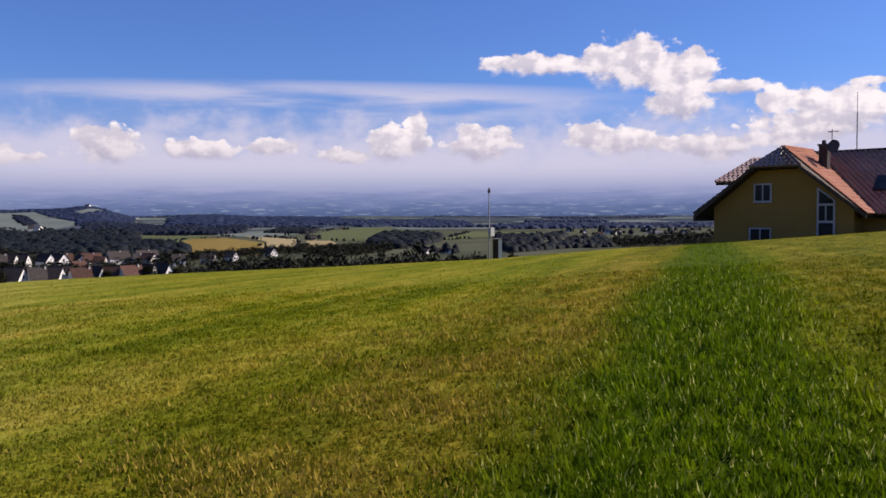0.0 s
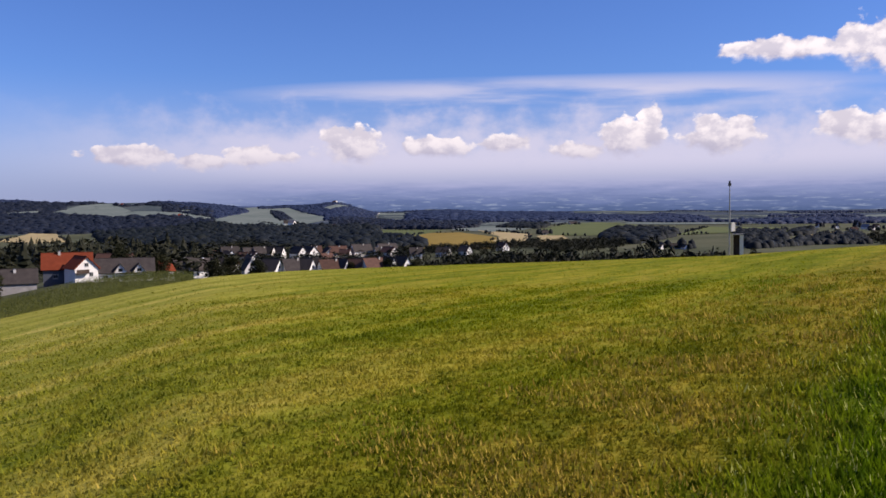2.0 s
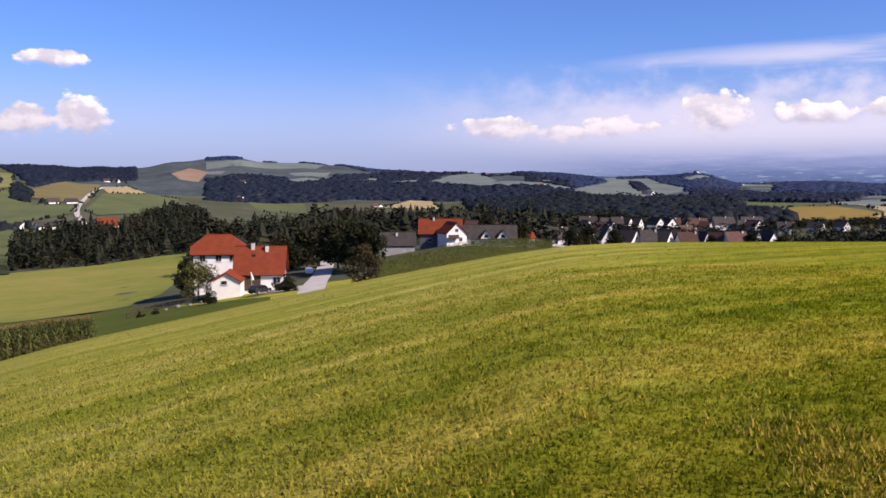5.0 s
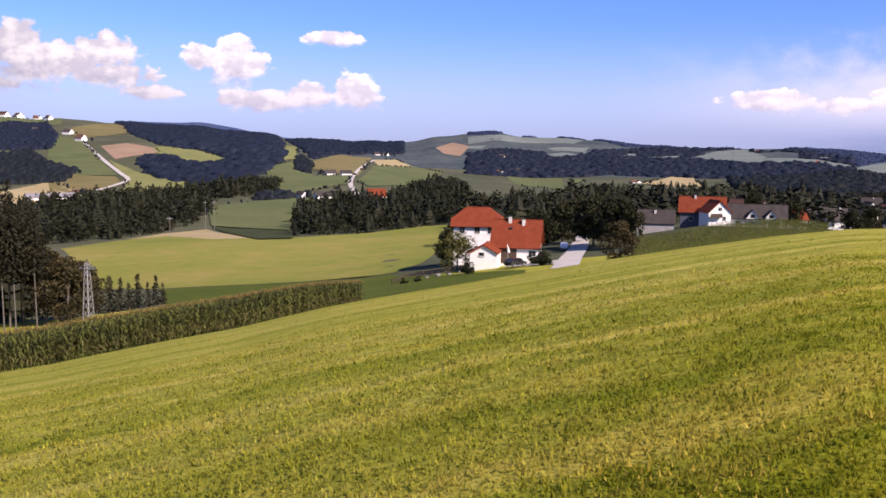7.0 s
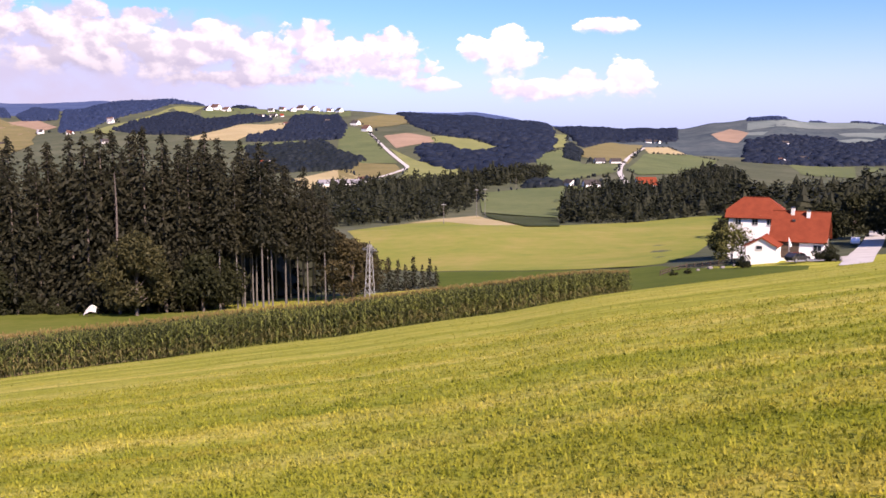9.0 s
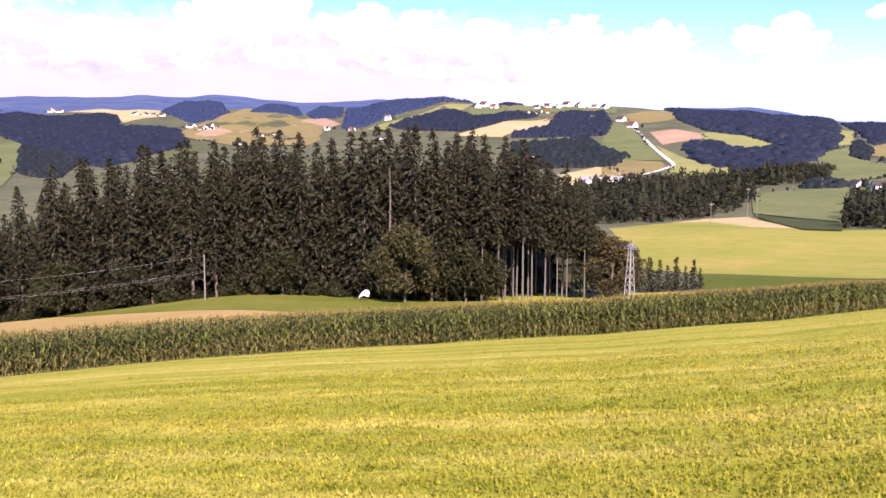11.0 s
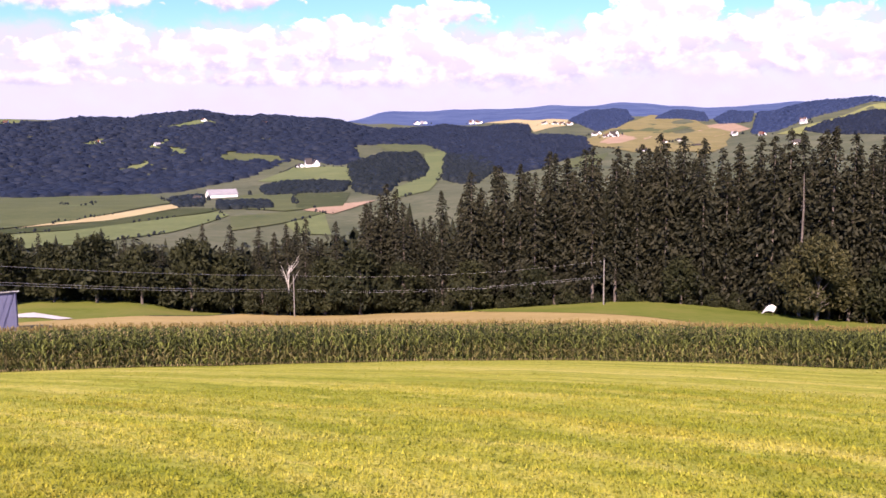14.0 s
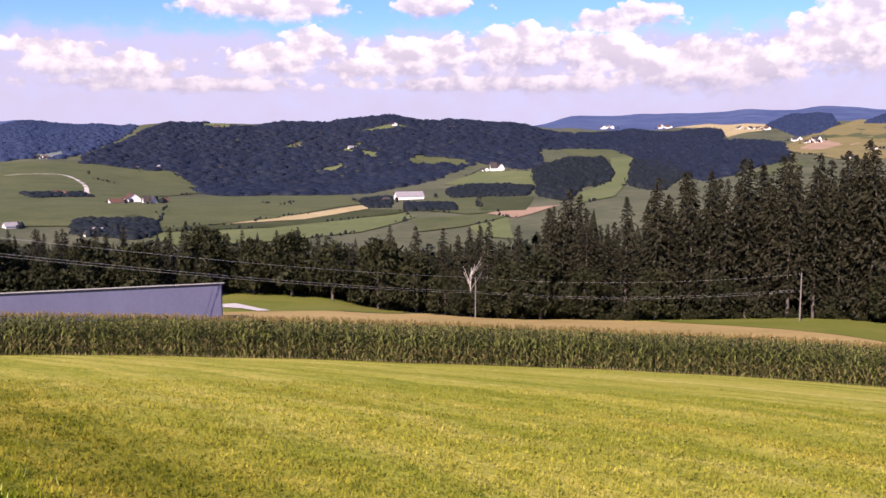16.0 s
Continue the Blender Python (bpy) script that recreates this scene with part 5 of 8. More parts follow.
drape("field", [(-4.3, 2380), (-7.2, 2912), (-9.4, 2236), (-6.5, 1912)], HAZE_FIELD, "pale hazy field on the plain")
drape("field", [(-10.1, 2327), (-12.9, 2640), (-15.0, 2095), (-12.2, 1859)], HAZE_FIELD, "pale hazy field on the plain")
wood([(53.1, 2779), (51.9, 2777), (50.9, 2629), (51.3, 2498), (53.1, 2520)], WOOD_BLUE, 5.2, 5, 0.5)
wood([(49.6, 2826), (49.3, 2826), (48.7, 2678), (49.5, 2676)], WOOD_BLUE, 5.2, 5, 0.5)
wood([(47.3, 2828), (46.4, 2828), (45.5, 2678), (45.7, 2678), (47.1, 2678)], WOOD_BLUE, 5.2, 5, 0.5)
wood([(45.1, 2828), (43.6, 2828), (42.5, 2678), (42.9, 2462), (44.6, 2678)], WOOD_BLUE, 5.2, 5, 0.5)
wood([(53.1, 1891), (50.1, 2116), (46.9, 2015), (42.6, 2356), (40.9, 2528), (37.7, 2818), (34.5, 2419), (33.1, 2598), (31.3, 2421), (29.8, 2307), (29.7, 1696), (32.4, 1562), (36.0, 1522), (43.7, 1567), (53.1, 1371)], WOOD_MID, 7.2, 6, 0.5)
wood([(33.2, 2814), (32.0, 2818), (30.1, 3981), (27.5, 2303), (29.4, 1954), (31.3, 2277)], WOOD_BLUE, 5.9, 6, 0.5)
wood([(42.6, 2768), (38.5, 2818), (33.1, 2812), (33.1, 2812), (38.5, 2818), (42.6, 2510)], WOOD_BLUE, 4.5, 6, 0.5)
drape("field", [(78.4, 1719), (77.0, 1561), (75.0, 990), (77.3, 1011), (78.9, 1162), (78.8, 1353)], FIELD_GREEN, "green field beside the straight lane")
drape("field", [(78.0, 1945), (75.1, 2638), (73.6, 1943), (77.0, 1582)], FIELD_OCHRE, "dull yellow field on the hilltop")
drape("field", [(75.5, 1202), (73.7, 1018), (70.3, 895), (71.5, 789), (75.1, 789), (74.3, 942)], FIELD_LIME, "light yellow-green meadow on the slope")
drape("field", [(75.9, 1396), (74.4, 1432), (72.9, 1371), (72.5, 1299), (75.1, 1198)], FIELD_BROWN, "bare reddish-brown ploughed field")
drape("field", [(73.0, 1371), (71.5, 1414), (68.1, 1219), (70.0, 1096), (72.4, 1255)], FIELD_LIME, "light green field above the hedge")
drape("field", [(78.9, 1013), (77.3, 1094), (76.9, 1007), (75.1, 977), (74.7, 890), (75.9, 841), (78.8, 825)], FIELD_OCHRE, "tan field with fruit trees")
drape("field", [(81.7, 835), (78.8, 948), (76.6, 809), (78.8, 747), (81.0, 684)], FIELD_TAN, "tan field by the long white farm")
drape("field", [(88.4, 1470), (85.1, 1812), (81.9, 1967), (82.3, 1634), (84.5, 1490), (85.2, 1398)], FIELD_TAN, "pale stubble field above the woods")
drape("field", [(85.3, 1318), (81.3, 1393), (81.5, 1263), (83.8, 1214)], FIELD_GREEN, "green strip between two woods")
drape("field", [(94.2, 1765), (91.5, 1981), (88.5, 2422), (87.1, 2536), (88.2, 2110), (90.9, 1961), (92.8, 1658)], FIELD_LIME, "pale green field below the ridge wood")
drape("field", [(87.3, 2361), (83.0, 2717), (78.0, 2717), (78.0, 2163), (82.3, 2268), (87.4, 1998)], FIELD_GREEN, "green meadows round the hilltop village")
drape("field", [(98.6, 2584), (96.8, 2564), (95.6, 2064), (97.5, 1922), (98.7, 2025)], FIELD_BROWN, "reddish fields far off")
drape("field", [(98.7, 1957), (97.2, 1892), (96.9, 1573), (98.7, 1349)], FIELD_OCHRE, "dull yellow fields far off")
drape("field", [(65.3, 1912), (64.0, 1878), (64.2, 1321), (64.9, 1275)], FIELD_LIME, "light green meadow between two woods")
drape("field", [(63.2, 1277), (61.3, 1664), (59.3, 1651), (60.2, 1003), (63.1, 1121)], FIELD_OCHRE, "olive field on the ridge")
drape("field", [(66.1, 1108), (64.2, 1281), (63.1, 989), (60.6, 998), (60.9, 828), (64.1, 751), (65.7, 825)], FIELD_GREEN, "green meadow behind the farms")
drape("field", [(59.3, 1550), (57.8, 1709), (56.6, 1517), (58.9, 1344)], FIELD_TAN, "pale tan stubble field on the ridge")
drape("field", [(60.3, 863), (59.2, 1317), (56.4, 1525), (54.8, 1366), (55.2, 984), (59.5, 793)], FIELD_GREEN, "green hillside field beside the lane")
drape("field", [(69.7, 666), (64.9, 713), (60.7, 667), (63.9, 605), (64.6, 457), (69.5, 512)], FIELD_GREEN, "olive-green field below the farms")
drape("field", [(69.5, 504), (64.6, 450), (64.4, 353), (66.6, 353)], FIELD_MAIZE, "dark wedge of maize below the farms")
lane([(76.8, 1449), (76.2, 1289), (75.5, 1137), (74.8, 1011), (74.4, 942), (75.0, 891), (76.2, 837), (77.7, 773), (79.4, 702)], 5.0, "pale gravel lane down the hillside")
lane([(59.9, 671), (60.4, 736), (60.7, 834), (60.5, 999), (60.0, 1227), (59.2, 1532)], 4.5, "pale gravel lane climbing to the ridge")
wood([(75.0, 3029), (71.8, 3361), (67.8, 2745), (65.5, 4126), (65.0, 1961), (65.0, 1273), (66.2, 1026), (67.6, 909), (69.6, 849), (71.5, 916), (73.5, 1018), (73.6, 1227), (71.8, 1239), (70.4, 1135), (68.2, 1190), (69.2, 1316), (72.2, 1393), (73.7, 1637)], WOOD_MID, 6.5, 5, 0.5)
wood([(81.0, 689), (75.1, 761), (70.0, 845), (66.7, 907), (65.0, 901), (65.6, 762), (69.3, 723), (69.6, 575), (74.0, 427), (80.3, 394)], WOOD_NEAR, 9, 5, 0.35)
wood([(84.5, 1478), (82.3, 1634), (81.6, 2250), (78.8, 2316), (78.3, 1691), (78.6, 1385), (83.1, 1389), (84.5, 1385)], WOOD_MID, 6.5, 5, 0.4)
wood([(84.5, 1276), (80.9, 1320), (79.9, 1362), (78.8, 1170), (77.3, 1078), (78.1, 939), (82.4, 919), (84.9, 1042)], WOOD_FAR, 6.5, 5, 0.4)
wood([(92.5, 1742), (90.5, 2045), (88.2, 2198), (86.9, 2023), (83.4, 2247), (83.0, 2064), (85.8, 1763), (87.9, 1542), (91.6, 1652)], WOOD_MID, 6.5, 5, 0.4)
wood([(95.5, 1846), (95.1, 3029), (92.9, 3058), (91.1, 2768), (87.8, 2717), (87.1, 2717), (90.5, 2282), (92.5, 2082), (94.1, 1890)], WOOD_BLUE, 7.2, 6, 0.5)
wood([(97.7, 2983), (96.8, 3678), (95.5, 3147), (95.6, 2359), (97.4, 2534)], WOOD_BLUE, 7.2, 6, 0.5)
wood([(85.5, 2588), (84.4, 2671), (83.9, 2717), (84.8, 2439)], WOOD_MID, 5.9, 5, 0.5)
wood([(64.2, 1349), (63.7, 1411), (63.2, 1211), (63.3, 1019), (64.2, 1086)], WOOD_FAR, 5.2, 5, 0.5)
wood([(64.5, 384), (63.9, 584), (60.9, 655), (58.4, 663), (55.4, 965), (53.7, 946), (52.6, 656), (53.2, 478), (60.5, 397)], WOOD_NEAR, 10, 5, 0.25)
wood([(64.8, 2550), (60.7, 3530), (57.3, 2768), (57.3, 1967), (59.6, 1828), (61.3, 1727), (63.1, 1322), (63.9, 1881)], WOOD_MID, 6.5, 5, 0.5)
wood([(66.9, 741), (66.0, 783), (64.5, 748), (64.7, 697), (66.7, 708)], WOOD_FAR, 5.2, 5, 0.3)
drape("field", [(112.1, 3027), (110.0, 3164), (106.7, 3034), (106.9, 2596), (108.9, 2357), (109.3, 2788)], FIELD_TAN, "pale fields far off")
drape("field", [(105.7, 1961), (101.6, 3103), (99.1, 3001), (96.5, 2023), (97.6, 1459), (102.7, 1493), (105.3, 1770)], FIELD_OCHRE, "olive and tan fields with scattered farms")
drape("field", [(105.3, 1980), (103.5, 2047), (101.3, 1980), (102.7, 1755), (105.3, 1790)], FIELD_BROWN, "reddish field among the farms")
drape("field", [(103.5, 2183), (101.6, 2530), (99.0, 2380), (101.3, 1980)], FIELD_OLIVE, "green strip among tan fields")
drape("field", [(107.2, 1190), (106.4, 1452), (104.1, 1495), (104.9, 1229)], FIELD_OLIVE, "green fields far off")
drape("field", [(120.6, 2033), (117.5, 2245), (115.0, 2056), (112.4, 1669), (114.6, 1769), (118.1, 1719), (119.1, 2001)], FIELD_OLIVE, "green meadow between woods")
drape("field", [(116.1, 1750), (113.9, 1855), (114.6, 1290), (115.7, 900), (118.2, 814), (117.8, 987), (116.1, 1159)], FIELD_GREEN, "yellow-green field between woods")
wood([(118.0, 2678), (114.9, 3058), (112.1, 2743), (109.3, 2788), (109.2, 2233), (105.7, 2064), (105.2, 1499), (107.1, 1378), (110.0, 1120), (112.2, 1257), (114.6, 1769), (116.3, 2151), (118.0, 2181)], WOOD_MID, 6.5, 6, 0.5)
wood([(106.6, 2997), (105.3, 3806), (103.1, 3489), (102.7, 2820), (103.7, 2314), (104.9, 2300)], WOOD_BLUE, 7.2, 6, 0.5)
wood([(101.3, 2823), (100.2, 3681), (98.4, 3655), (98.1, 2880)], WOOD_BLUE, 7.2, 6, 0.5)
wood([(120.8, 1518), (118.7, 1739), (116.4, 1751), (115.8, 1314), (116.2, 1151), (117.8, 1074), (118.8, 864), (120.5, 977)], WOOD_FAR, 6.5, 5, 0.5)
wood([(114.6, 1633), (112.5, 1656), (111.4, 1243), (112.9, 956), (114.7, 1075)], WOOD_FAR, 6.5, 5, 0.5)
drape("field", [(153.4, 1729), (149.8, 1739), (145.6, 1707), (143.6, 1691), (142.3, 1458), (142.1, 1221), (144.7, 1056), (150.5, 979), (153.5, 991)], FIELD_OLIVE, "green field on the far slope")
drape("field", [(148.7, 1618), (144.0, 1691), (142.8, 1522), (142.4, 1256), (145.7, 1242), (148.6, 1424)], FIELD_OLIVE, "olive-tan field above the white farm")
drape("field", [(153.5, 991), (148.6, 1003), (144.0, 1049), (144.8, 637), (153.6, 648)], FIELD_OLIVE, "green pasture among hedges")
drape("field", [(144.1, 1015), (137.8, 1222), (133.3, 1171), (131.9, 859), (137.8, 686), (144.1, 620), (146.4, 678)], FIELD_OLIVE, "broad green pasture below the wood")
drape("field", [(146.7, 717), (139.9, 888), (137.7, 1029), (137.7, 928), (139.9, 807), (146.8, 691)], FIELD_MAIZE, "thin dark strip of maize")
drape("field", [(145.0, 625), (137.9, 655), (131.3, 777), (128.5, 789), (129.8, 746), (137.1, 624), (144.5, 601)], FIELD_MAIZE, "dark strip of maize")
drape("field", [(140.7, 647), (135.0, 745), (131.7, 837), (131.6, 781), (135.7, 686)], FIELD_TAN, "pale stubble strip")
drape("field", [(145.0, 590), (137.9, 616), (129.1, 751), (128.5, 718), (132.1, 592), (137.2, 528), (143.1, 503), (145.3, 544)], FIELD_GREEN, "bright green pasture above the wood")
drape("field", [(138.4, 948), (137.1, 987), (136.2, 872), (137.8, 828)], FIELD_GREEN, "pale patch in the pasture")
drape("field", [(126.7, 1276), (124.3, 1556), (120.9, 1461), (120.7, 1121), (123.2, 1207), (124.7, 1169)], FIELD_GREEN, "light green knoll with a farmhouse")
drape("field", [(127.8, 988), (124.3, 995), (121.3, 911), (122.0, 775), (125.0, 741), (128.4, 777)], FIELD_OLIVE, "light green meadow by the large farm")
drape("field", [(124.4, 965), (120.8, 953), (121.3, 775), (124.3, 761)], FIELD_MAIZE, "olive maize field")
drape("field", [(123.9, 746), (122.1, 792), (119.1, 813), (122.0, 711)], FIELD_BROWN, "bare pinkish strip of soil")
drape("field", [(125.1, 647), (122.5, 719), (122.1, 567), (124.3, 580)], FIELD_GREEN, "lime-green meadow behind the spruces")
drape("field", [(128.5, 704), (124.3, 741), (122.5, 724), (125.4, 647), (128.4, 603)], FIELD_OLIVE, "green meadow beside the lime one")
lane([(153.2, 1398), (151.7, 1411), (150.3, 1435), (149.5, 1371), (148.9, 1204), (148.8, 989)], 5.0, "pale curved farm lane")
wood([(148.8, 1906), (147.2, 2168), (144.9, 2487), (142.9, 2978), (139.8, 2564), (136.3, 2690), (133.1, 2602), (132.0, 2768), (130.0, 2768), (129.1, 2572), (124.0, 2818), (121.8, 2978), (120.3, 2659), (118.9, 2588), (113.9, 2548), (114.2, 2071), (120.7, 1980), (120.2, 1622), (121.4, 1498), (124.3, 1704), (126.5, 1495), (128.4, 1337), (131.7, 1159), (133.5, 1159), (142.0, 1160), (142.3, 1458), (143.6, 1666), (145.7, 1688), (148.9, 1728)], WOOD_MID, 7.8, 6, 0.5)
wood([(153.3, 3871), (150.9, 4360), (147.2, 4126), (145.8, 2560), (148.2, 2061), (150.4, 1822), (153.4, 1779)], WOOD_BLUE, 7.8, 8, 0.5)
wood([(126.5, 1142), (124.7, 1218), (120.9, 1134), (121.3, 976), (126.1, 960)], WOOD_FAR, 4.5, 4, 0.1)
wood([(152.3, 993), (148.9, 1034), (148.6, 955), (151.7, 917)], WOOD_FAR, 3.9, 4, 0.1)
wood([(149.6, 679), (145.1, 687), (144.8, 586), (146.1, 551), (149.7, 591)], WOOD_FAR, 3.9, 4, 0.1)
wood([(132.0, 965), (130.2, 1026), (130.2, 811), (131.7, 801)], WOOD_FAR, 3.9, 4, 0.1)
wood([(129.1, 867), (126.1, 855), (125.8, 771), (129.1, 772)], WOOD_FAR, 3.9, 4, 0.1)


def hedgerows():
    g = np.random.default_rng(8)
    xs, ys, hs = [], [], []
    for pts in OUTLINES:
        for a, b in zip(pts, pts[1:] + pts[:1]):
            p, q = Vector(at(*a)), Vector(at(*b))
            far = (p.length + q.length) / 2
            if far < 520 or far > 1700 or g.random() < 0.5:
                continue
            n = int((q - p).length / 4.5)
            lo, hi = sorted(g.random(2))
            for k in range(n):
                u = k / max(n, 1)
                if lo * 0.7 < u < 0.3 + hi * 0.7 and g.random() < 0.75:
                    c = p.lerp(q, u)
                    xs.append(c.x + g.normal(0, 2))
                    ys.append(c.y + g.normal(0, 2))
                    hs.append(g.uniform(1.6, 3.8))
    tagged(scatter_mesh("hedgerow", BROADS, np.array(xs), np.array(ys), np.array(hs), 6, [WOOD_FAR], soft=True), "hedges and scattered trees between the fields", "hedge", kind="stuff")


hedgerows()


def far_patchwork():
    """Small fields and woods scattered over the hazy plain beyond the village."""
    g = np.random.default_rng(19)
    for k in range(70):
        az, r = g.uniform(-15, 20), math.exp(g.uniform(math.log(1300), math.log(4300)))
        w, d = math.degrees(r ** 0.5 * g.uniform(1.2, 3.6) / r), r * g.uniform(0.03, 0.09)
        sk = g.uniform(-0.6, 0.6) * w
        pts = [(az - w, r), (az + w * g.uniform(0.6, 1.2), r + g.uniform(-0.3, 0.3) * d), (az + w + sk, r + d), (az - w * g.uniform(0.4, 1) + sk, r + d * g.uniform(0.8, 1.5))]
        far = r > 1250
        if k % 6 < 5:
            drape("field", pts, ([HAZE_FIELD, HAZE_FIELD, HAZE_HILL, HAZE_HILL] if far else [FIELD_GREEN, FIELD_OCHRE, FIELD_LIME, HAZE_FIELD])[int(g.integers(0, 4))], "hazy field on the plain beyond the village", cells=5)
        else:
            wood(pts, WOOD_BLUE if far else WOOD_FAR, 5.5, 5, 0.3, 200)


far_patchwork()

# ---- maize and grass ----


def maize_plant(g, h=2.3, leaves=12, full=True):
    pcs = []
    lean = g.uniform(-0.05, 0.05, 2)
    if full:
        pcs.append((*tube([(0, 0, 0), (lean[0] * h * 0.5, lean[1] * h * 0.5, h * 0.5), (lean[0] * h, lean[1] * h, h * 0.9)], [0.016, 0.013, 0.008], 3), 2))
    for k in range(leaves):
        s = (k + 0.5) / leaves if full else 0.62 + 0.3 * k / leaves
        z = h * (0.02 + 0.82 * s)
        a = math.pi * (k % 2) + g.uniform(-0.5, 0.5) + 0.4
        d = np.array([math.cos(a), math.sin(a), 0.0])
        sd = np.array([-d[1], d[0], 0.0])
        l = g.uniform(0.55, 0.85) * (1.0 - 0.35 * abs(s - 0.5)) * (1.0 if s < 0.7 else 0.72)
        w = g.uniform(0.04, 0.06)
        b = np.array([lean[0] * z, lean[1] * z, z])
        p = [b, b + d * l * 0.4 + np.array([0, 0, l * 0.38]), b + d * l * 0.78 + np.array([0, 0, l * 0.28]), b + d * l * 1.05 + np.array([0, 0, -l * g.uniform(0.0, 0.25)])]
        v = [p[0] - sd * w * 0.5, p[0] + sd * w * 0.5, p[1] - sd * w, p[1] + sd * w, p[2] - sd * w * 0.7, p[2] + sd * w * 0.7, p[3]]
        pcs.append((v, [(0, 1, 3, 2), (2, 3, 5, 4), (4, 5, 6)], 3 if full and s < 0.42 and g.random() < 0.35 else 0))
    for k in range(4):
        a = k * 1.57 + g.uniform(-0.3, 0.3)
        d = np.array([math.cos(a), math.sin(a), 0.0])
        b = np.array([lean[0] * h, lean[1] * h, h * 0.86])
        e = b + d * (0.14 if k else 0.0) + np.array([0, 0, 0.20 + 0.05 * g.random()])
        sd = np.array([-d[1], d[0], 0]) * 0.02
        pcs.append(([b - sd, b + sd, e + sd * 0.8, e - sd * 0.8], [(0, 1, 2, 3)], 1))
    return join(pcs)


def maize_field(near, far, label, seed, rows_full=7, gap=0.75, step=0.22, top_step=0.55, h=2.3, thin=0.5, tassel=None):
    """Maize between a near and a far plan line (angle, distance), planted in rows along the near line."""
    g = np.random.default_rng(seed)
    plants = [maize_plant(g, h) for _ in range(8)]
    tops = [maize_plant(g, h, 4, False) for _ in range(5)]
    na = np.array(near, float)
    az = np.linspace(na[0, 0], na[-1, 0], 900)
    rn = np.interp(az, na[:, 0], na[:, 1])
    fa = np.array(far, float)
    rf = np.interp(az, fa[:, 0], fa[:, 1])
    k = np.hanning(61)
    rn = np.convolve(np.pad(rn, 30, mode="edge"), k / k.sum(), "valid")
    xs, ys, tx, ty = [], [], [], []
    row = 0
    depth = 0.0
    while depth < (rf - rn).max():
        r = rn + depth
        x, y = -np.sin(np.radians(az)) * r, np.cos(np.radians(az)) * r
        ln = np.concatenate([[0], np.cumsum(np.hypot(np.diff(x), np.diff(y)))])
        st = step if row < rows_full else top_step
        q = np.arange(0, ln[-1], st)
        q = q + g.uniform(-0.3, 0.3, len(q)) * st
        px, py, pr = np.interp(q, ln, x), np.interp(q, ln, y), np.interp(q, ln, rf)
        ok = np.hypot(px, py) <= pr
        if row >= rows_full:
            px, py = px + g.uniform(-0.3, 0.3, len(px)), py + g.uniform(-0.3, 0.3, len(py))
        (xs if row < rows_full else tx).append(px[ok])
        (ys if row < rows_full else ty).append(py[ok])
        row += 1
        depth += gap if row < rows_full else thin
    x, y = np.concatenate(xs), np.concatenate(ys)
    ob = scatter_mesh("maize", plants, x, y, g.uniform(0.95, 1.03, len(x)), seed, [MAIZE, tassel or TASSEL, STALK, MAIZE_DRY], 0.025, 0.02)
    tagged(ob, label, "maize", kind="stuff")
    if tx and sum(len(q) for q in tx):
        x, y = np.concatenate(tx), np.concatenate(ty)
        ob = scatter_mesh("maize_tops", tops, x, y, g.uniform(0.95, 1.03, len(x)), seed + 1, [MAIZE, tassel or TASSEL, STALK, MAIZE_DRY], 0.025, 0.02)
        tagged(ob, "dense maize with dry tan tassels, behind the field's edge", "maize", kind="stuff")


maize_field([(60.0, 92), (64, 80), (68, 73), (75, 67), (85, 63), (100, 61), (115, 59), (128, 57), (141, 59), (154, 63), (162, 66)],
            [(60.0, 94), (64, 85), (68, 79), (75, 73), (85, 69), (100, 67), (115, 65), (128, 63), (141, 65), (154, 69), (162, 72)],
            "tall green maize with tan tassels along the meadow", 21, h=3.1)
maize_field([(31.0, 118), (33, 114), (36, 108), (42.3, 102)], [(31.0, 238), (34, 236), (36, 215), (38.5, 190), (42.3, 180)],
            "strip of lit green maize beside the farm lane", 31, 5, 0.8, 0.4, 0.7, 2.9, 1.0, LIT_MAIZE)
drape("clover_strip", [(113, 159), (112, 146), (108, 131), (103, 117), (97, 101), (92, 85), (88, 76), (84, 78), (84, 138), (90, 148), (97, 153), (106, 158)], CLOVER, "green mown strip between maize and spruces", "field", 0.14)


def grass_tuft(g, blades, h, spread, mats, plain=False):
    pcs = []
    for _ in range(blades):
        a, o = g.uniform(0, 6.28), g.uniform(0, 6.28)
        p = np.array([math.cos(o), math.sin(o), 0]) * spread * g.random() ** 0.5
        d = np.array([math.cos(a), math.sin(a), 0])
        l = h * g.uniform(0.5, 1.25)
        w = g.uniform(0.004, 0.008)
        sd = np.array([-d[1], d[0], 0]) * w
        m = p + d * l * 0.2 + np.array([0, 0, l * 0.55])
        e = p + d * l * g.uniform(0.2, 0.75) + np.array([0, 0, l * g.uniform(0.7, 1.0)])
        if plain:
            pcs.append(([p - sd * 1.5, p + sd * 1.5, e], [(0, 1, 2)], int(g.choice(mats))))
        else:
            pcs.append(([p - sd, p + sd, m + sd * 0.8, m - sd * 0.8, e], [(0, 1, 2, 3), (3, 2, 4)], int(g.choice(mats))))
    return join(pcs)


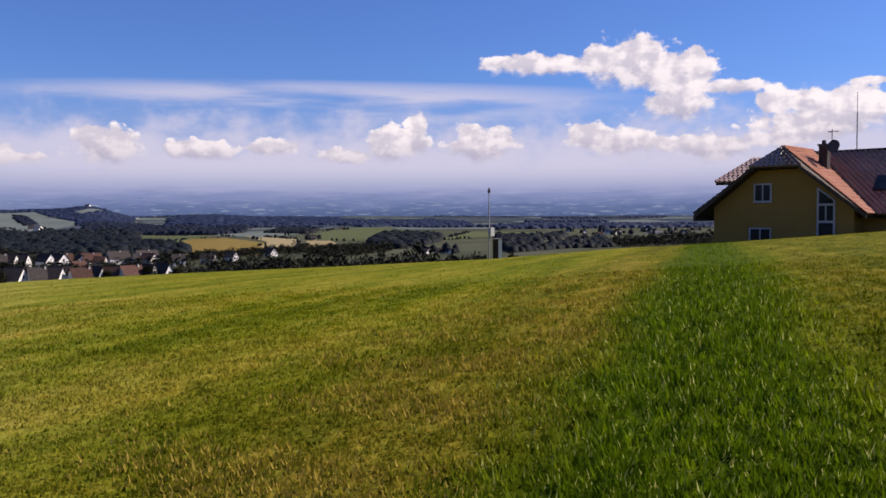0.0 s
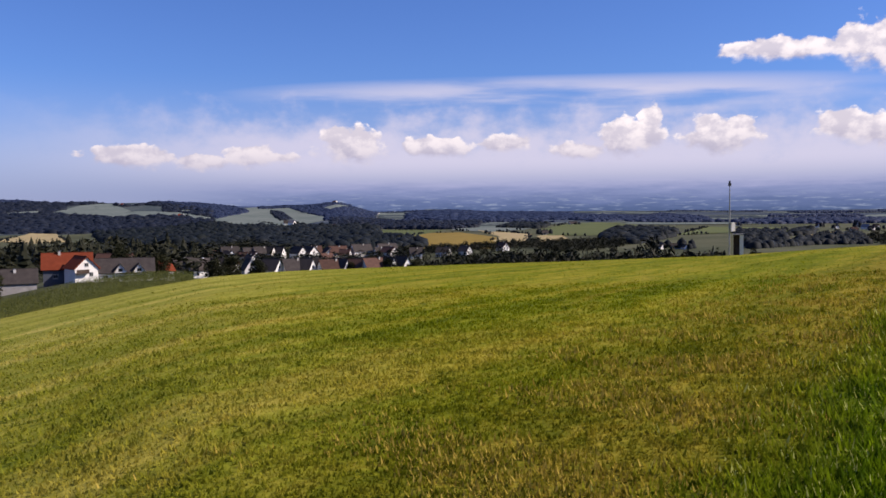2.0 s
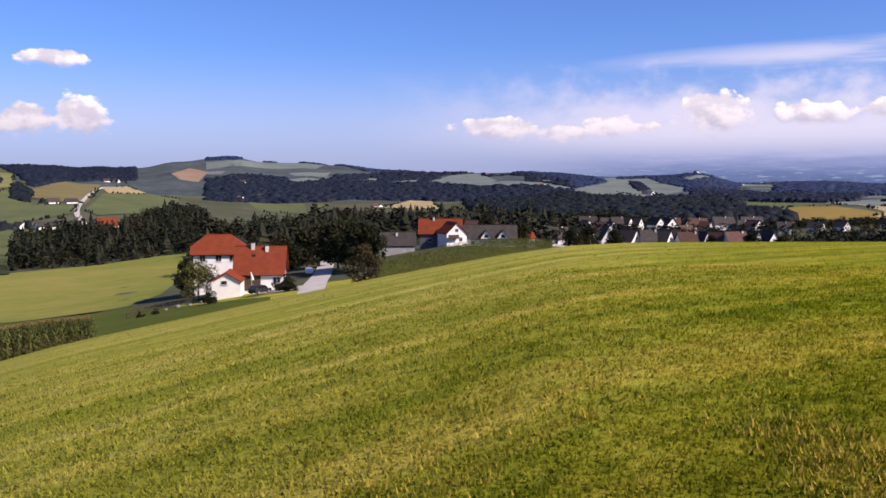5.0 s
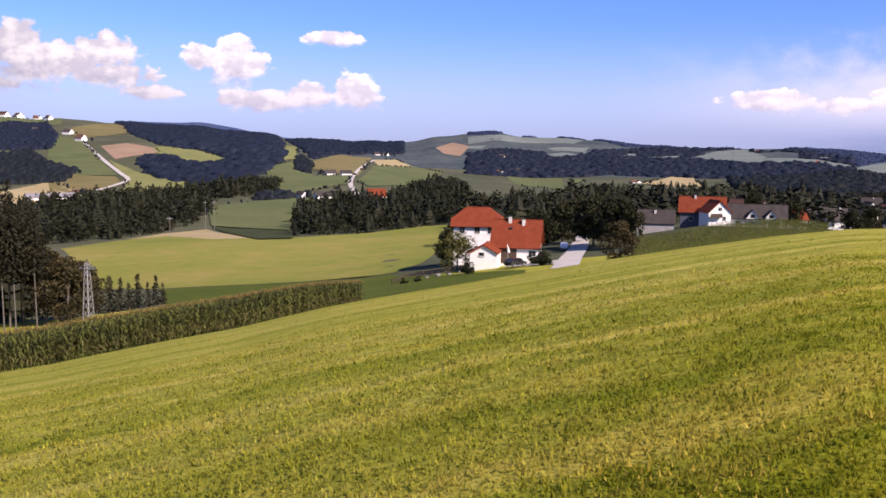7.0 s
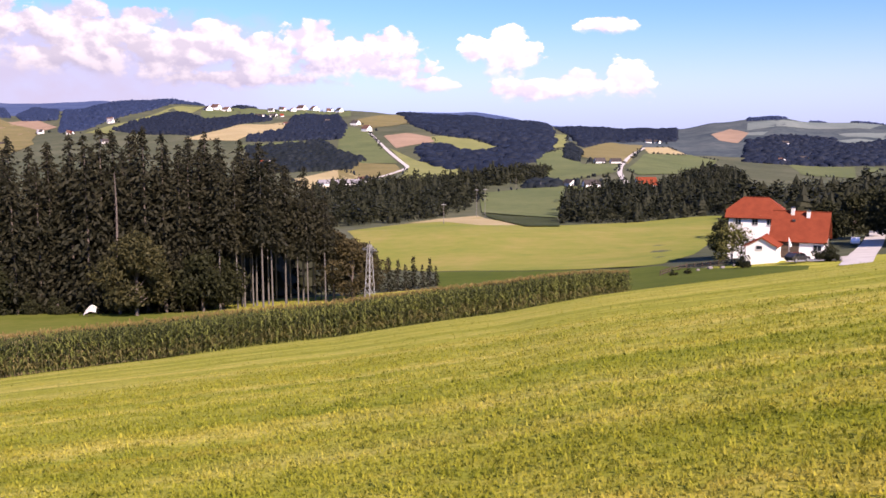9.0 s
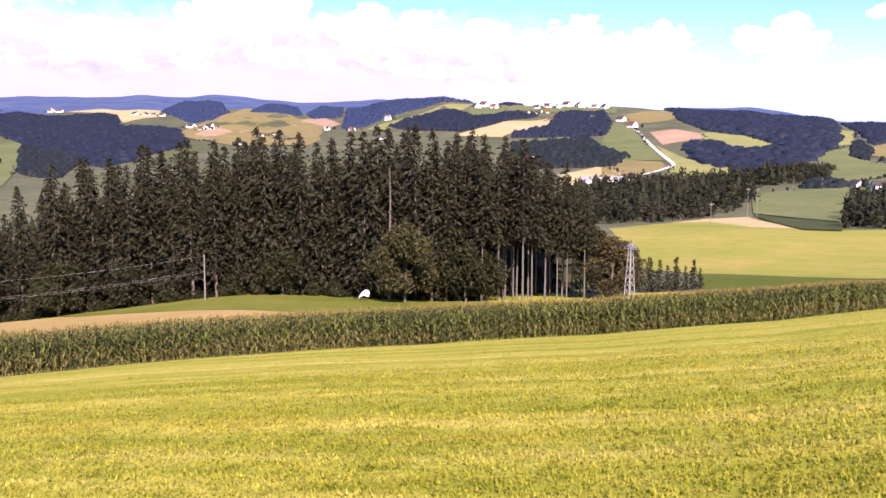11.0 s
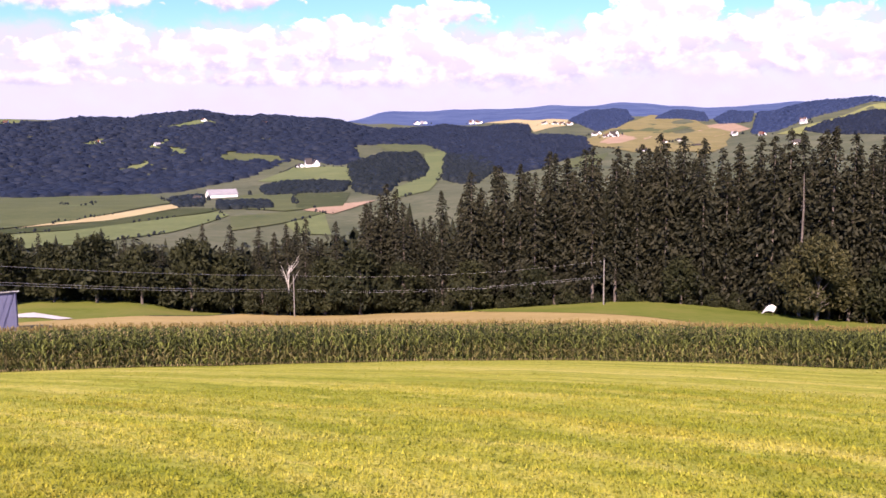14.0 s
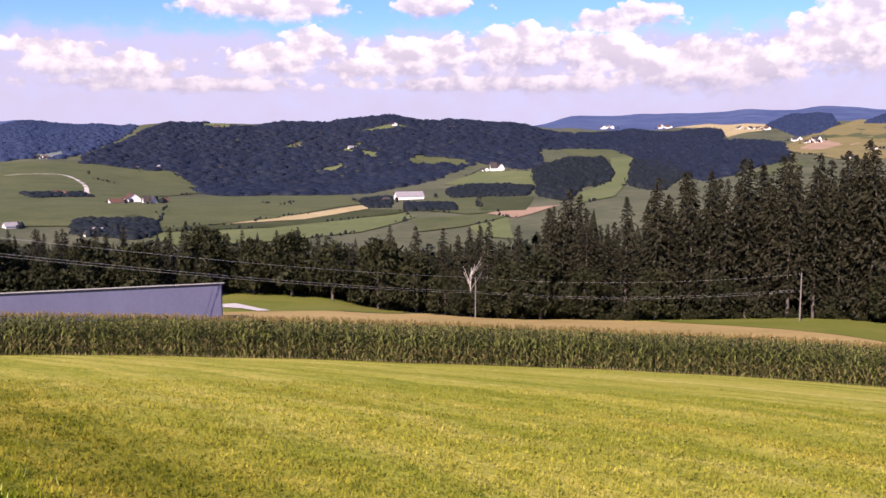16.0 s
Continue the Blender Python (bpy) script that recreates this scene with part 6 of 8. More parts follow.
def grass():
    """Short mown tufts on the meadow and longer growth on the unmown strip, thinning out towards the crest."""
    g = np.random.default_rng(41)
    mown = [grass_tuft(g, 9, 0.034, 0.14, [0], True) for _ in range(8)]
    lush = [grass_tuft(g, 10, 0.075, 0.11, [2] * 9 + [3], True) for _ in range(8)]
    straw = [grass_tuft(g, 10, 0.052, 0.10, [0, 0, 1], True) for _ in range(8)]
    thin = [grass_tuft(g, 5, 0.030, 0.20, [0], True) for _ in range(6)]
    thin_lush = [grass_tuft(g, 5, 0.07, 0.17, [2], True) for _ in range(6)]
    s, c = math.sin(radians(SWATH)), math.cos(radians(SWATH))
    for n, near in ((62000, 1), (22000, 0)):
        az = np.radians(g.uniform(-32, 158, n))
        r = 3.3 * (24.0 / 3.3) ** (g.random(n) ** 0.9) if near else 18.0 * (62.0 / 18.0) ** g.random(n)
        x, y = -np.sin(az) * r, np.cos(az) * r
        acr = x * c + y * s + g.normal(0, 0.35, n)
        strip = (acr > STRIP[0]) & (acr < STRIP[1])
        size = g.uniform(0.65, 1.35, n) * (np.clip((r / 6.0) ** 0.4, 0.8, 1.35) if near else 1.4)
        rank = bool(near) & ~strip & (az < 1.1) & (acr > -4.6) & (acr < STRIP[0]) & (np.sin(x * 2.1 + 3 * np.sin(y * 0.9)) + np.sin(y * 2.7 + x) + g.normal(0, 0.5, n) > 0.35)
        for sel, protos, nm, lb in ((rank, straw, "straw_tufts", "rank tufts of yellowed grass beside the unmown strip"), (~strip & ~rank, mown if near else thin, "mown_grass", "short mown meadow grass, green and straw-coloured"), (strip, lush if near else thin_lush, "lush_grass", "longer dark green unmown grass with clover and pale glint blades")):
            if not sel.any():
                continue
            ob = scatter_mesh(nm, protos, x[sel], y[sel], size[sel], 3 + near, [GRASS, DRY, LUSH, GLINT], 0.25, 0.005)
            tagged(ob, lb, "grass", kind="stuff")


grass()

# ---- buildings ----


def box(bm, x0, y0, z0, x1, y1, z1):
    vs = [bm.verts.new(c) for c in ((x0, y0, z0), (x1, y0, z0), (x1, y1, z0), (x0, y1, z0), (x0, y0, z1), (x1, y0, z1), (x1, y1, z1), (x0, y1, z1))]
    for f in ((0, 3, 2, 1), (4, 5, 6, 7), (0, 1, 5, 4), (1, 2, 6, 5), (2, 3, 7, 6), (3, 0, 4, 7)):
        bm.faces.new([vs[i] for i in f])
    return vs


def boxes(*rows):
    bm = bmesh.new()
    for r in rows:
        box(bm, *r)
    return bm


def slab(bm, quad, t):
    """A plate of thickness t under a polygon."""
    top = [Vector(q) for q in quad]
    n = (top[1] - top[0]).cross(top[2] - top[0]).normalized()
    if n.z < 0:
        top.reverse()
        n = -n
    a = [bm.verts.new(p) for p in top]
    b = [bm.verts.new(p - n * t) for p in top]
    bm.faces.new(a)
    bm.faces.new(b[::-1])
    for i in range(len(a)):
        j = (i + 1) % len(a)
        bm.faces.new((a[i], b[i], b[j], a[j]))


def prism(bm, profile, y0, y1):
    """A profile in x, z drawn out along y."""
    a = [bm.verts.new((x, y0, z)) for x, z in profile]
    b = [bm.verts.new((x, y1, z)) for x, z in profile]
    bm.faces.new(a)
    bm.faces.new(b[::-1])
    for i in range(len(a)):
        j = (i + 1) % len(a)
        bm.faces.new((a[j], a[i], b[i], b[j]))
    bmesh.ops.recalc_face_normals(bm, faces=bm.faces[:])


def tiles(bm, corners, course=0.36, pan=0.32, rise=0.15):
    """Pan tiles on a roof slope: corners are eave left, eave right, ridge right, ridge left (three corners make a hip)."""
    e0, e1, r1, r0 = [Vector(c) for c in (corners if len(corners) == 4 else (*corners, corners[2]))]
    n = (e1 - e0).cross(r0 - e0 if (r0 - e0).length > 0.1 else r1 - e0).normalized()
    if n.z < 0:
        n = -n
    rows = max(2, int((r0 - e0).length / course))
    for k in range(rows):
        s0, s1 = k / rows, (k + 1.12) / rows
        a, b = e0.lerp(r0, s0), e1.lerp(r1, s0)
        c, d = e0.lerp(r0, min(1, s1)), e1.lerp(r1, min(1, s1))
        m = max(1, int(round((b - a).length / pan)))
        prev = None
        for i in range(m * 4 + 1):
            u = i / (m * 4)
            h = rise * (0.5 + 0.5 * math.cos(2 * math.pi * i / 4))
            lo = bm.verts.new(a.lerp(b, u) + n * (h + 0.045))
            hi = bm.verts.new(c.lerp(d, u) + n * (h * 0.8 + 0.012))
            ft = bm.verts.new(a.lerp(b, u) + n * 0.0)
            if prev:
                bm.faces.new((prev[0], lo, hi, prev[1]))
                bm.faces.new((prev[2], ft, lo, prev[0]))
            prev = (lo, hi, ft)


def window(parent, face, u, z, w, h, dims, bars=1, frame_mat=None, sill=True):
    """A window part on a house: u from the face's middle, z of its lower edge. Faces: f, b, l, r."""
    wd, ln = dims
    fr, d = 0.09, 0.06
    bm = bmesh.new()
    for r in ((-w / 2, -d, 0, -w / 2 + fr, 0.02, h), (w / 2 - fr, -d, 0, w / 2, 0.02, h), (-w / 2 + fr, -d, 0, w / 2 - fr, 0.02, fr), (-w / 2 + fr, -d, h - fr, w / 2 - fr, 0.02, h)):
        box(bm, *r)
    for k in range(bars):
        x = -w / 2 + w * (k + 1) / (bars + 1)
        box(bm, x - 0.035, -d * 0.9, fr, x + 0.035, 0.02, h - fr)
    if sill:
        box(bm, -w / 2 - 0.06, -d - 0.08, -0.05, w / 2 + 0.06, 0.01, -0.002)
    m = {"f": pose(u, 0, z), "b": pose(-u, ln, z, 0, 0, 180), "l": pose(-wd / 2, ln / 2 - u, z, 0, 0, -90), "r": pose(wd / 2, ln / 2 + u, z, 0, 0, 90)}[face]
    o = part("window", bm, frame_mat or FRAME, parent)
    o.matrix_basis = m
    pane = part("pane", boxes((-w / 2 + fr * 0.5, -0.02, fr * 0.5, w / 2 - fr * 0.5, -0.005, h - fr * 0.5)), GLASS, o)
    return o


def gable_house(name, az, r, facing, w, l, eave, ridge, wall, roof, label, category="house", group="", over=0.5, openings=(), chimneys=(), hip=0.0, up=0.0, boards=None, deep=3.0):
    """A house with its gable to `facing`: w across the gable, l deep; x right along the gable wall, y inwards."""
    x, y, z = spot(az, r, up)
    t = thing(name, pose(x, y, z, 0, 0, facing + 180), label, category, group)
    bm = bmesh.new()
    prism(bm, [(-w / 2, -deep), (w / 2, -deep), (w / 2, eave), (0, ridge - 0.12), (-w / 2, eave)] if not hip else
          [(-w / 2, -deep), (w / 2, -deep), (w / 2, eave), (w / 2 * hip, ridge - (ridge - eave) * hip - 0.1), (-w / 2 * hip, ridge - (ridge - eave) * hip - 0.1), (-w / 2, eave)], 0, l)
    part("wall", bm, wall, t)
    if boards:
        bz = eave * 0.98
        bm = bmesh.new()
        prism(bm, [(-w / 2 + 0.02, bz), (w / 2 - 0.02, bz), (0.0, ridge - 0.15)], -0.04, 0)
        part("gable_boarding", bm, boards, t)
    sl = (ridge - eave) / (w / 2)
    xo, zo = w / 2 + over, eave - over * sl
    bm = bmesh.new()
    hb = hip * (ridge - eave) / sl
    for s in (-1, 1):
        if hip < 0.99:
            quad = [(s * xo, -over, zo), (s * xo, l + over, zo)]
            if hip:
                quad += [(s * hb, l + over, ridge - hb * sl), (0, l + over - hb, ridge), (0, -over + hb, ridge), (s * hb, -over, ridge - hb * sl)]
            else:
                quad += [(0, l + over, ridge), (0, -over, ridge)]
            slab(bm, quad, 0.2)
        else:
            slab(bm, [(s * xo, -over, zo), (s * xo, l + over, zo), (0, l + over - xo, ridge), (0, -over + xo, ridge)], 0.2)
    if hip:
        hx = hb if hip < 0.99 else xo
        hz = ridge - hb * sl if hip < 0.99 else zo
        slab(bm, [(-hx, -over, hz), (hx, -over, hz), (0, -over + hx, ridge)], 0.2)
        slab(bm, [(-hx, l + over, hz), (hx, l + over, hz), (0, l + over - hx, ridge)], 0.2)
    part("roof", bm, roof, t)
    part("ridge_cap", boxes((-0.12, -over + (hb if hip < 0.99 else xo), ridge - 0.04, 0.12, l + over - (hb if hip < 0.99 else xo), ridge + 0.07)), roof, t)
    for cx, cy, ch in chimneys:
        zc = ridge - abs(cx) * sl
        c = part("chimney", boxes((cx - 0.3, cy - 0.3, zc - 0.6, cx + 0.3, cy + 0.3, zc + ch)), CONCRETE, t)
        part("chimney_cap", boxes((cx - 0.38, cy - 0.38, zc + ch + 0.002, cx + 0.38, cy + 0.38, zc + ch + 0.1)), DARKMETAL, c)
    for o in openings:
        window(t, *o[:5], (w, l), *o[5:])
    return t


def near_house():
    """The ochre farmhouse on the hilltop: a wing with a half-hipped gable before a long main roof."""
    x, y, z = spot(-20.5, 58)
    t = thing("farmhouse", pose(x, y, z, 0, 0, 137 + 180), "ochre rendered farmhouse with half-hipped tiled roofs, behind the meadow crest", "house")
    cx, rz, ez, half, ov, sl = 0.46, 5.6, 2.15, 4.3, 0.95, 0.78
    zt = lambda px: rz - abs(px - cx) * sl
    bm = bmesh.new()
    prism(bm, [(-3.84, -3), (4.76, -3), (4.76, zt(4.76) - 0.2), (1.9, 4.25), (-0.98, 4.25), (-3.84, zt(-3.84) - 0.2)], 0, 9)
    part("wing_wall", bm, OCHRE, t)
    part("main_wall", boxes((4.77, 1.6, -3, 18, 8.8, 1.7)), OCHRE, t)
    # wing roof: timber deck and tiles
    xl, xr = cx - half - ov, cx + half + ov
    hz = 4.42
    hx = (rz - hz) / sl
    yb = -0.85
    bm = bmesh.new()
    slab(bm, [(xl, yb, zt(xl)), (xl, 9, zt(xl)), (cx, 9, rz), (cx, yb + hx * 0.8, rz), (cx - hx, yb, hz)], 0.22)
    slab(bm, [(xr, yb, zt(xr)), (xr, 5.2, zt(xr)), (cx, 5.2, rz), (cx, yb + hx * 0.8, rz), (cx + hx, yb, hz)], 0.22)
    slab(bm, [(cx - hx, yb, hz), (cx + hx, yb, hz), (cx, yb + hx * 0.8, rz)], 0.2)
    deck = part("roof_deck", bm, DARKWOOD, t, "dark stained timber eaves")
    bm = bmesh.new()
    tiles(bm, [(xr, 5.0, zt(xr)), (xr, yb - 0.05, zt(xr)), (cx, yb + hx * 0.8, rz), (cx, 5.0, rz)], rise=0.07)
    part("tiled_slope", bm, TERRACOTTA, t, "sunlit terracotta tiles")
    bm = bmesh.new()
    tiles(bm, [(cx - hx - 0.08, yb - 0.06, hz - 0.05), (cx + hx + 0.08, yb - 0.06, hz - 0.05), (cx, yb + hx * 0.8, rz)])
    part("hip_tiles", bm, BROWN_TILE, t, "brown tiles with a pale glint")
    bm = bmesh.new()
    tiles(bm, [(xl, yb - 0.02, zt(xl)), (xl, 9, zt(xl)), (cx, 9, rz), (cx, yb + hx * 0.8, rz)])
    part("tiled_slope", bm, BROWN_TILE, t)
    # the broad dormer on the left slope
    bm = bmesh.new()
    box(bm, -3.3, 1.2, 2.2, 0.2, 5.4, 3.8)
    part("dormer_wall", bm, OCHRE, t)
    bm = bmesh.new()
    slab(bm, [(-4.0, 0.5, 3.55), (0.3, 0.5, 3.55), (0.3, 3.3, 5.15), (-2.6, 3.3, 5.15)], 0.18)
    slab(bm, [(-4.0, 6.1, 3.55), (0.3, 6.1, 3.55), (0.3, 3.3, 5.15), (-2.6, 3.3, 5.15)], 0.18)
    slab(bm, [(-4.0, 0.5, 3.55), (-4.0, 6.1, 3.55), (-2.6, 3.3, 5.15)], 0.18)
    part("dormer_roof", bm, DARKWOOD, t)
    bm = bmesh.new()
    tiles(bm, [(-4.0, 0.45, 3.57), (0.25, 0.45, 3.57), (0.25, 3.3, 5.17), (-2.6, 3.3, 5.17)])
    part("dormer_tiles", bm, BROWN_TILE, t)
    # the long main roof
    mz, my = 5.45, 5.2
    bm = bmesh.new()
    slab(bm, [(cx + 0.4, 0.7, 1.45), (18.6, 0.7, 1.45), (18.6, my, mz), (cx + 0.4, my, mz)], 0.22)
    slab(bm, [(cx + 0.4, 9.7, 1.45), (18.6, 9.7, 1.45), (18.6, my, mz), (cx + 0.4, my, mz)], 0.22)
    part("roof_deck", bm, DARKWOOD, t)
    # its tiles stop at the valley where the wing's slope meets it
    bm = bmesh.new()
    vx = cx + (rz - 1.45) / sl
    tiles(bm, [(vx, 0.68, 1.47), (18.6, 0.68, 1.47), (18.6, my, mz + 0.02), (cx + 0.3, my, mz + 0.02)])
    part("tiled_slope", bm, BROWN_TILE, t, "dark brown tiles with pale glints")
    part("ridge_tiles", boxes((cx, my - 0.14, mz + 0.0, 18.6, my + 0.14, mz + 0.14)), DULL_TILE, t)
    part("ridge_tiles", boxes((cx - 0.13, yb + hx * 0.8, rz, cx + 0.13, 5.0, rz + 0.13)), TERRACOTTA, t)
    part("barge_board", boxes((xl - 0.05, yb - 0.04, zt(xl) - 0.42, xl + 0.12, 9, zt(xl) - 0.1)), DARKWOOD, t)
    # rafters' dark face boards along the gable
    for s in (-1, 1):
        bm = bmesh.new()
        xe = cx + s * (half + ov)
        a, b = Vector((xe, yb - 0.06, zt(xe) - 0.02)), Vector((cx + s * hx, yb - 0.06, hz - 0.02))
        vs = [a, b, b + Vector((0, 0, -0.24)), a + Vector((0, 0, -0.24))]
        f = [bm.verts.new(v) for v in vs] + [bm.verts.new(v + Vector((0, 0.06, 0))) for v in vs]
        for q in ((0, 1, 2, 3), (7, 6, 5, 4), (0, 4, 5, 1), (1, 5, 6, 2), (2, 6, 7, 3), (3, 7, 4, 0)):
            bm.faces.new([f[i] for i in q])
        part("barge_board", bm, DARKWOOD, t)
    # windows
    dims = (0, 9)
    window(t, "f", -0.64, 2.26, 1.12, 1.15, dims)
    window(t, "f", -0.78, -0.75, 1.40, 1.42, dims)
    # tall stair window with a slanting top
    bm = bmesh.new()
    prism(bm, [(2.66, -0.05), (3.72, -0.05), (3.72, 2.33), (2.66, 3.12)], -0.05, 0.02)
    st = part("stair_window", bm, FRAME, t, "tall white window with a slanting top")
    for pts in ([(2.78, 0.06), (3.60, 0.06), (3.60, 0.98), (2.78, 0.98)], [(2.78, 1.12), (3.14, 1.12), (3.14, 2.0), (2.78, 2.0)], [(3.23, 1.12), (3.60, 1.12), (3.60, 2.0), (3.23, 2.0)], [(2.78, 2.13), (3.60, 2.13), (3.60, 2.30), (2.78, 2.92)]):
        bm = bmesh.new()
        prism(bm, pts, -0.062, -0.05)
        part("pane", bm, GLASS, st)
    # chimney, dish, aerials, roof light
    zc = zt(2.0)
    c = part("chimney", boxes((1.74, 2.7, zc - 0.6, 2.26, 3.25, 5.75)), CHIMNEY, t)
    part("chimney_cap", boxes((1.68, 2.64, 5.752, 2.32, 3.31, 5.86)), DARKMETAL, c)
    part("chimney_pipe", boxes((1.86, 2.9, 5.862, 2.06, 3.1, 6.1)), DARKMETAL, c)
    bm = bmesh.new()
    bmesh.ops.create_cone(bm, cap_ends=True, segments=20, radius1=0.14, radius2=0.40, depth=0.16, matrix=pose(2.72, 2.55, 5.66, 80, 0, -10))
    part("satellite_dish", bm, DARKMETAL, c)
    bm = boxes((2.30, 2.55, 5.6, 2.72, 2.6, 5.66))
    part("dish_arm", bm, DARKMETAL, c)
    bm = boxes((2.42, 2.95, 5.4, 2.46, 2.99, 6.75), (2.2, 2.95, 6.6, 2.86, 2.98, 6.63), (2.3, 2.8, 6.56, 2.33, 3.12, 6.59), (2.7, 2.8, 6.56, 2.73, 3.12, 6.59))
    part("aerial", bm, DARKMETAL, c)
    bm = boxes((3.17, my - 0.03, mz, 3.23, my + 0.03, 7.9), (3.185, my - 0.015, 7.9, 3.215, my + 0.015, 9.2))
    part("aerial_mast", bm, METAL, t, "thin tall aerial mast")
    rl = part("roof_light", boxes((-0.5, -0.65, 0.0, 0.5, 0.65, 0.14)), DARKMETAL, t)
    rl.matrix_basis = pose(5.6, 2.6, 3.3, math.degrees(math.atan2(4.0, 4.5)), 0, 0)
    gl = part("pane", boxes((-0.42, -0.55, 0.142, 0.42, 0.55, 0.15)), GLASS, rl)
    return t


near_house()


def mast():
    """The measuring mast with its meter shelter on the crest."""
    x, y, z = spot(-3.0, 66)
    t = thing("measuring_mast", pose(x, y, z, 0, 0, 118), "grey steel measuring mast with a white box on it", "mast")
    v, f = tube([(0, 0, -1.5), (0, 0, 2.6), (0, 0, 5.0)], [0.055, 0.05, 0.035], 10)
    part_np("pole", [(v, f, 0)], [METAL], t)
    part("sensor_head", boxes((-0.08, -0.08, 4.98, 0.08, 0.08, 5.2), (-0.045, -0.045, 5.2, 0.045, 0.045, 5.36)), DARKMETAL, t)
    b = part("instrument_box", boxes((-0.17, -0.36, 1.75, 0.17, -0.055, 2.4)), WHITE, t, "white box on the pole")
    part("bracket", boxes((-0.03, -0.07, 2.0, 0.07, 0.07, 2.1)), METAL, t)
    x, y, z = spot(-3.55, 66.5)
    c = thing("meter_shelter", pose(x, y, z, 0, 0, -3.5), "small open meter shelter, white on its sunlit side, dark for its shade, with a flat lid", "shelter")
    # sunlit side in white, shaded front in dark timber: light put into the panels
    part("sunlit_side_panel", boxes((0.06, -0.2, -1.0, 0.32, 0.3, 1.48)), WHITE, c, "white panel for the sunlit side")
    part("shaded_back_panel", boxes((-0.34, 0.2, -1.0, 0.058, 0.28, 1.48)), DARKWOOD, c, "dark recessed panel for the shaded front")
    part("shaded_inner_side", boxes((-0.36, 0.0, -1.0, -0.342, 0.28, 1.48)), DARKWOOD, c)
    part("lid", boxes((-0.42, -0.28, 1.482, 0.36, 0.34, 1.56)), GREYWALL, c)


mast()


def red_farm():
    gable_house("garage", 52.0, 158, 224, 5.0, 6.0, 2.9, 4.3, WHITE, RED_TILE, "small white rendered garage with an orange-red tiled roof", "garage", over=0.35,
                openings=[("f", -0.35, 2.1, 1.1, 0.75, 0)], up=0.3)
    h = gable_house("farmhouse", 48.35, 167, 314, 9.0, 8.4, 3.3, 7.7, WHITE, RED_TILE, "white farmhouse under a steep orange-red tiled roof", over=0.6,
                    openings=[("l", 3.2, 1.2, 1.4, 1.1), ("f", -1.5, 1.0, 1.2, 1.2), ("f", 1.5, 1.0, 1.2, 1.2), ("f", 0, 4.4, 1.2, 1.2)], chimneys=[(-0.8, 3.0, 0.9), (-0.4, 5.6, 1.0)], up=0.2)
    # thin dark plate on the wall in place of the carport's shaded inside
    part("carport_gloom", boxes((-4.56, 3.9, -0.2, -4.5, 8.3, 2.6)), DARKWOOD, h, "dark plate for the shade inside the carport")
    part("roof_light", boxes((-2.0, 5.0, 6.0, -1.6, 5.5, 6.35)), DARKMETAL, h)
    b = gable_house("barn", 50.95, 190, 318, 8.6, 9.6, 6.0, 9.4, WHITE, RED_TILE, "long white barn with a hipped orange-red roof", "barn", over=0.7, hip=0.7,
                openings=[("l", -3, 4.0, 1.2, 1.3), ("l", 0.2, 4.0, 1.2, 1.3), ("l", 3, 4.0, 1.2, 1.3)], up=1.9)
    # yard parasol
    x, y, z = spot(50.4, 161)
    p = thing("white_parasol", pose(x, y, z), "folded white sunshade leaning in the yard", "parasol")
    bm = bmesh.new()
    bmesh.ops.create_cone(bm, cap_ends=True, segments=8, radius1=0.30, radius2=0.05, depth=1.7, matrix=pose(0, 0, 3.3, 24, 14, 0))
    part("canopy", bm, WHITE, p)
    part("pole", boxes((-0.04, -0.04, -0.3, 0.04, 0.04, 3.5)), METAL, p)
    lane([(45.2, 330), (45.6, 260), (45.8, 215), (46.0, 190), (46.3, 168), (46.5, 152), (46.7, 138)], 4.4, "pale concrete farm road")
    drape("yard", [(50.6, 157), (47.4, 151), (47.0, 164), (50.4, 161)], ROAD, "pale paved farmyard", "yard", 0.12)


red_farm()


def car(az, r, turn, paint, label, name="car"):
    x, y, z = spot(az, r, 0.35)
    t = thing(name, pose(x, y, z, 0, 0, turn), label, "car", "parked cars")
    bm = bmesh.new()
    prism(bm, [(-2.1, 0.28), (2.1, 0.28), (2.15, 0.72), (1.25, 0.92), (0.6, 1.42), (-1.2, 1.45), (-1.95, 0.98), (-2.15, 0.8)], -0.85, 0.85)
    bmesh.ops.bevel(bm, geom=bm.edges[:], offset=0.07, segments=2, affect="EDGES")
    part("body", bm, paint, t)
    for sgn in (-1, 1):
        bm = bmesh.new()
        prism(bm, [(-1.6, 0.98), (1.0, 0.98), (0.5, 1.34), (-1.1, 1.36)], sgn * 0.855 - 0.01, sgn * 0.855 + 0.01)
        part("side_window", bm, GLASS, t)
        for px in (-1.3, 1.3):
            bm = bmesh.new()
            bmesh.ops.create_cone(bm, cap_ends=True, segments=16, radius1=0.32, radius2=0.32, depth=0.2, matrix=pose(px, sgn * 0.78, 0.3, 90, 0, 0))
            w = part("wheel", bm, DARKMETAL, t)
            bm = bmesh.new()
            bmesh.ops.create_cone(bm, cap_ends=True, segments=12, radius1=0.2, radius2=0.2, depth=0.03, matrix=pose(px, sgn * 0.895, 0.3, 90, 0, 0))
            part("rim", bm, METAL, w)
    bm = bmesh.new()
    prism(bm, [(1.22, 0.95), (0.62, 1.38), (0.60, 1.40), (1.28, 0.95)], -0.7, 0.7)
    part("windscreen", bm, GLASS, t)
    return t


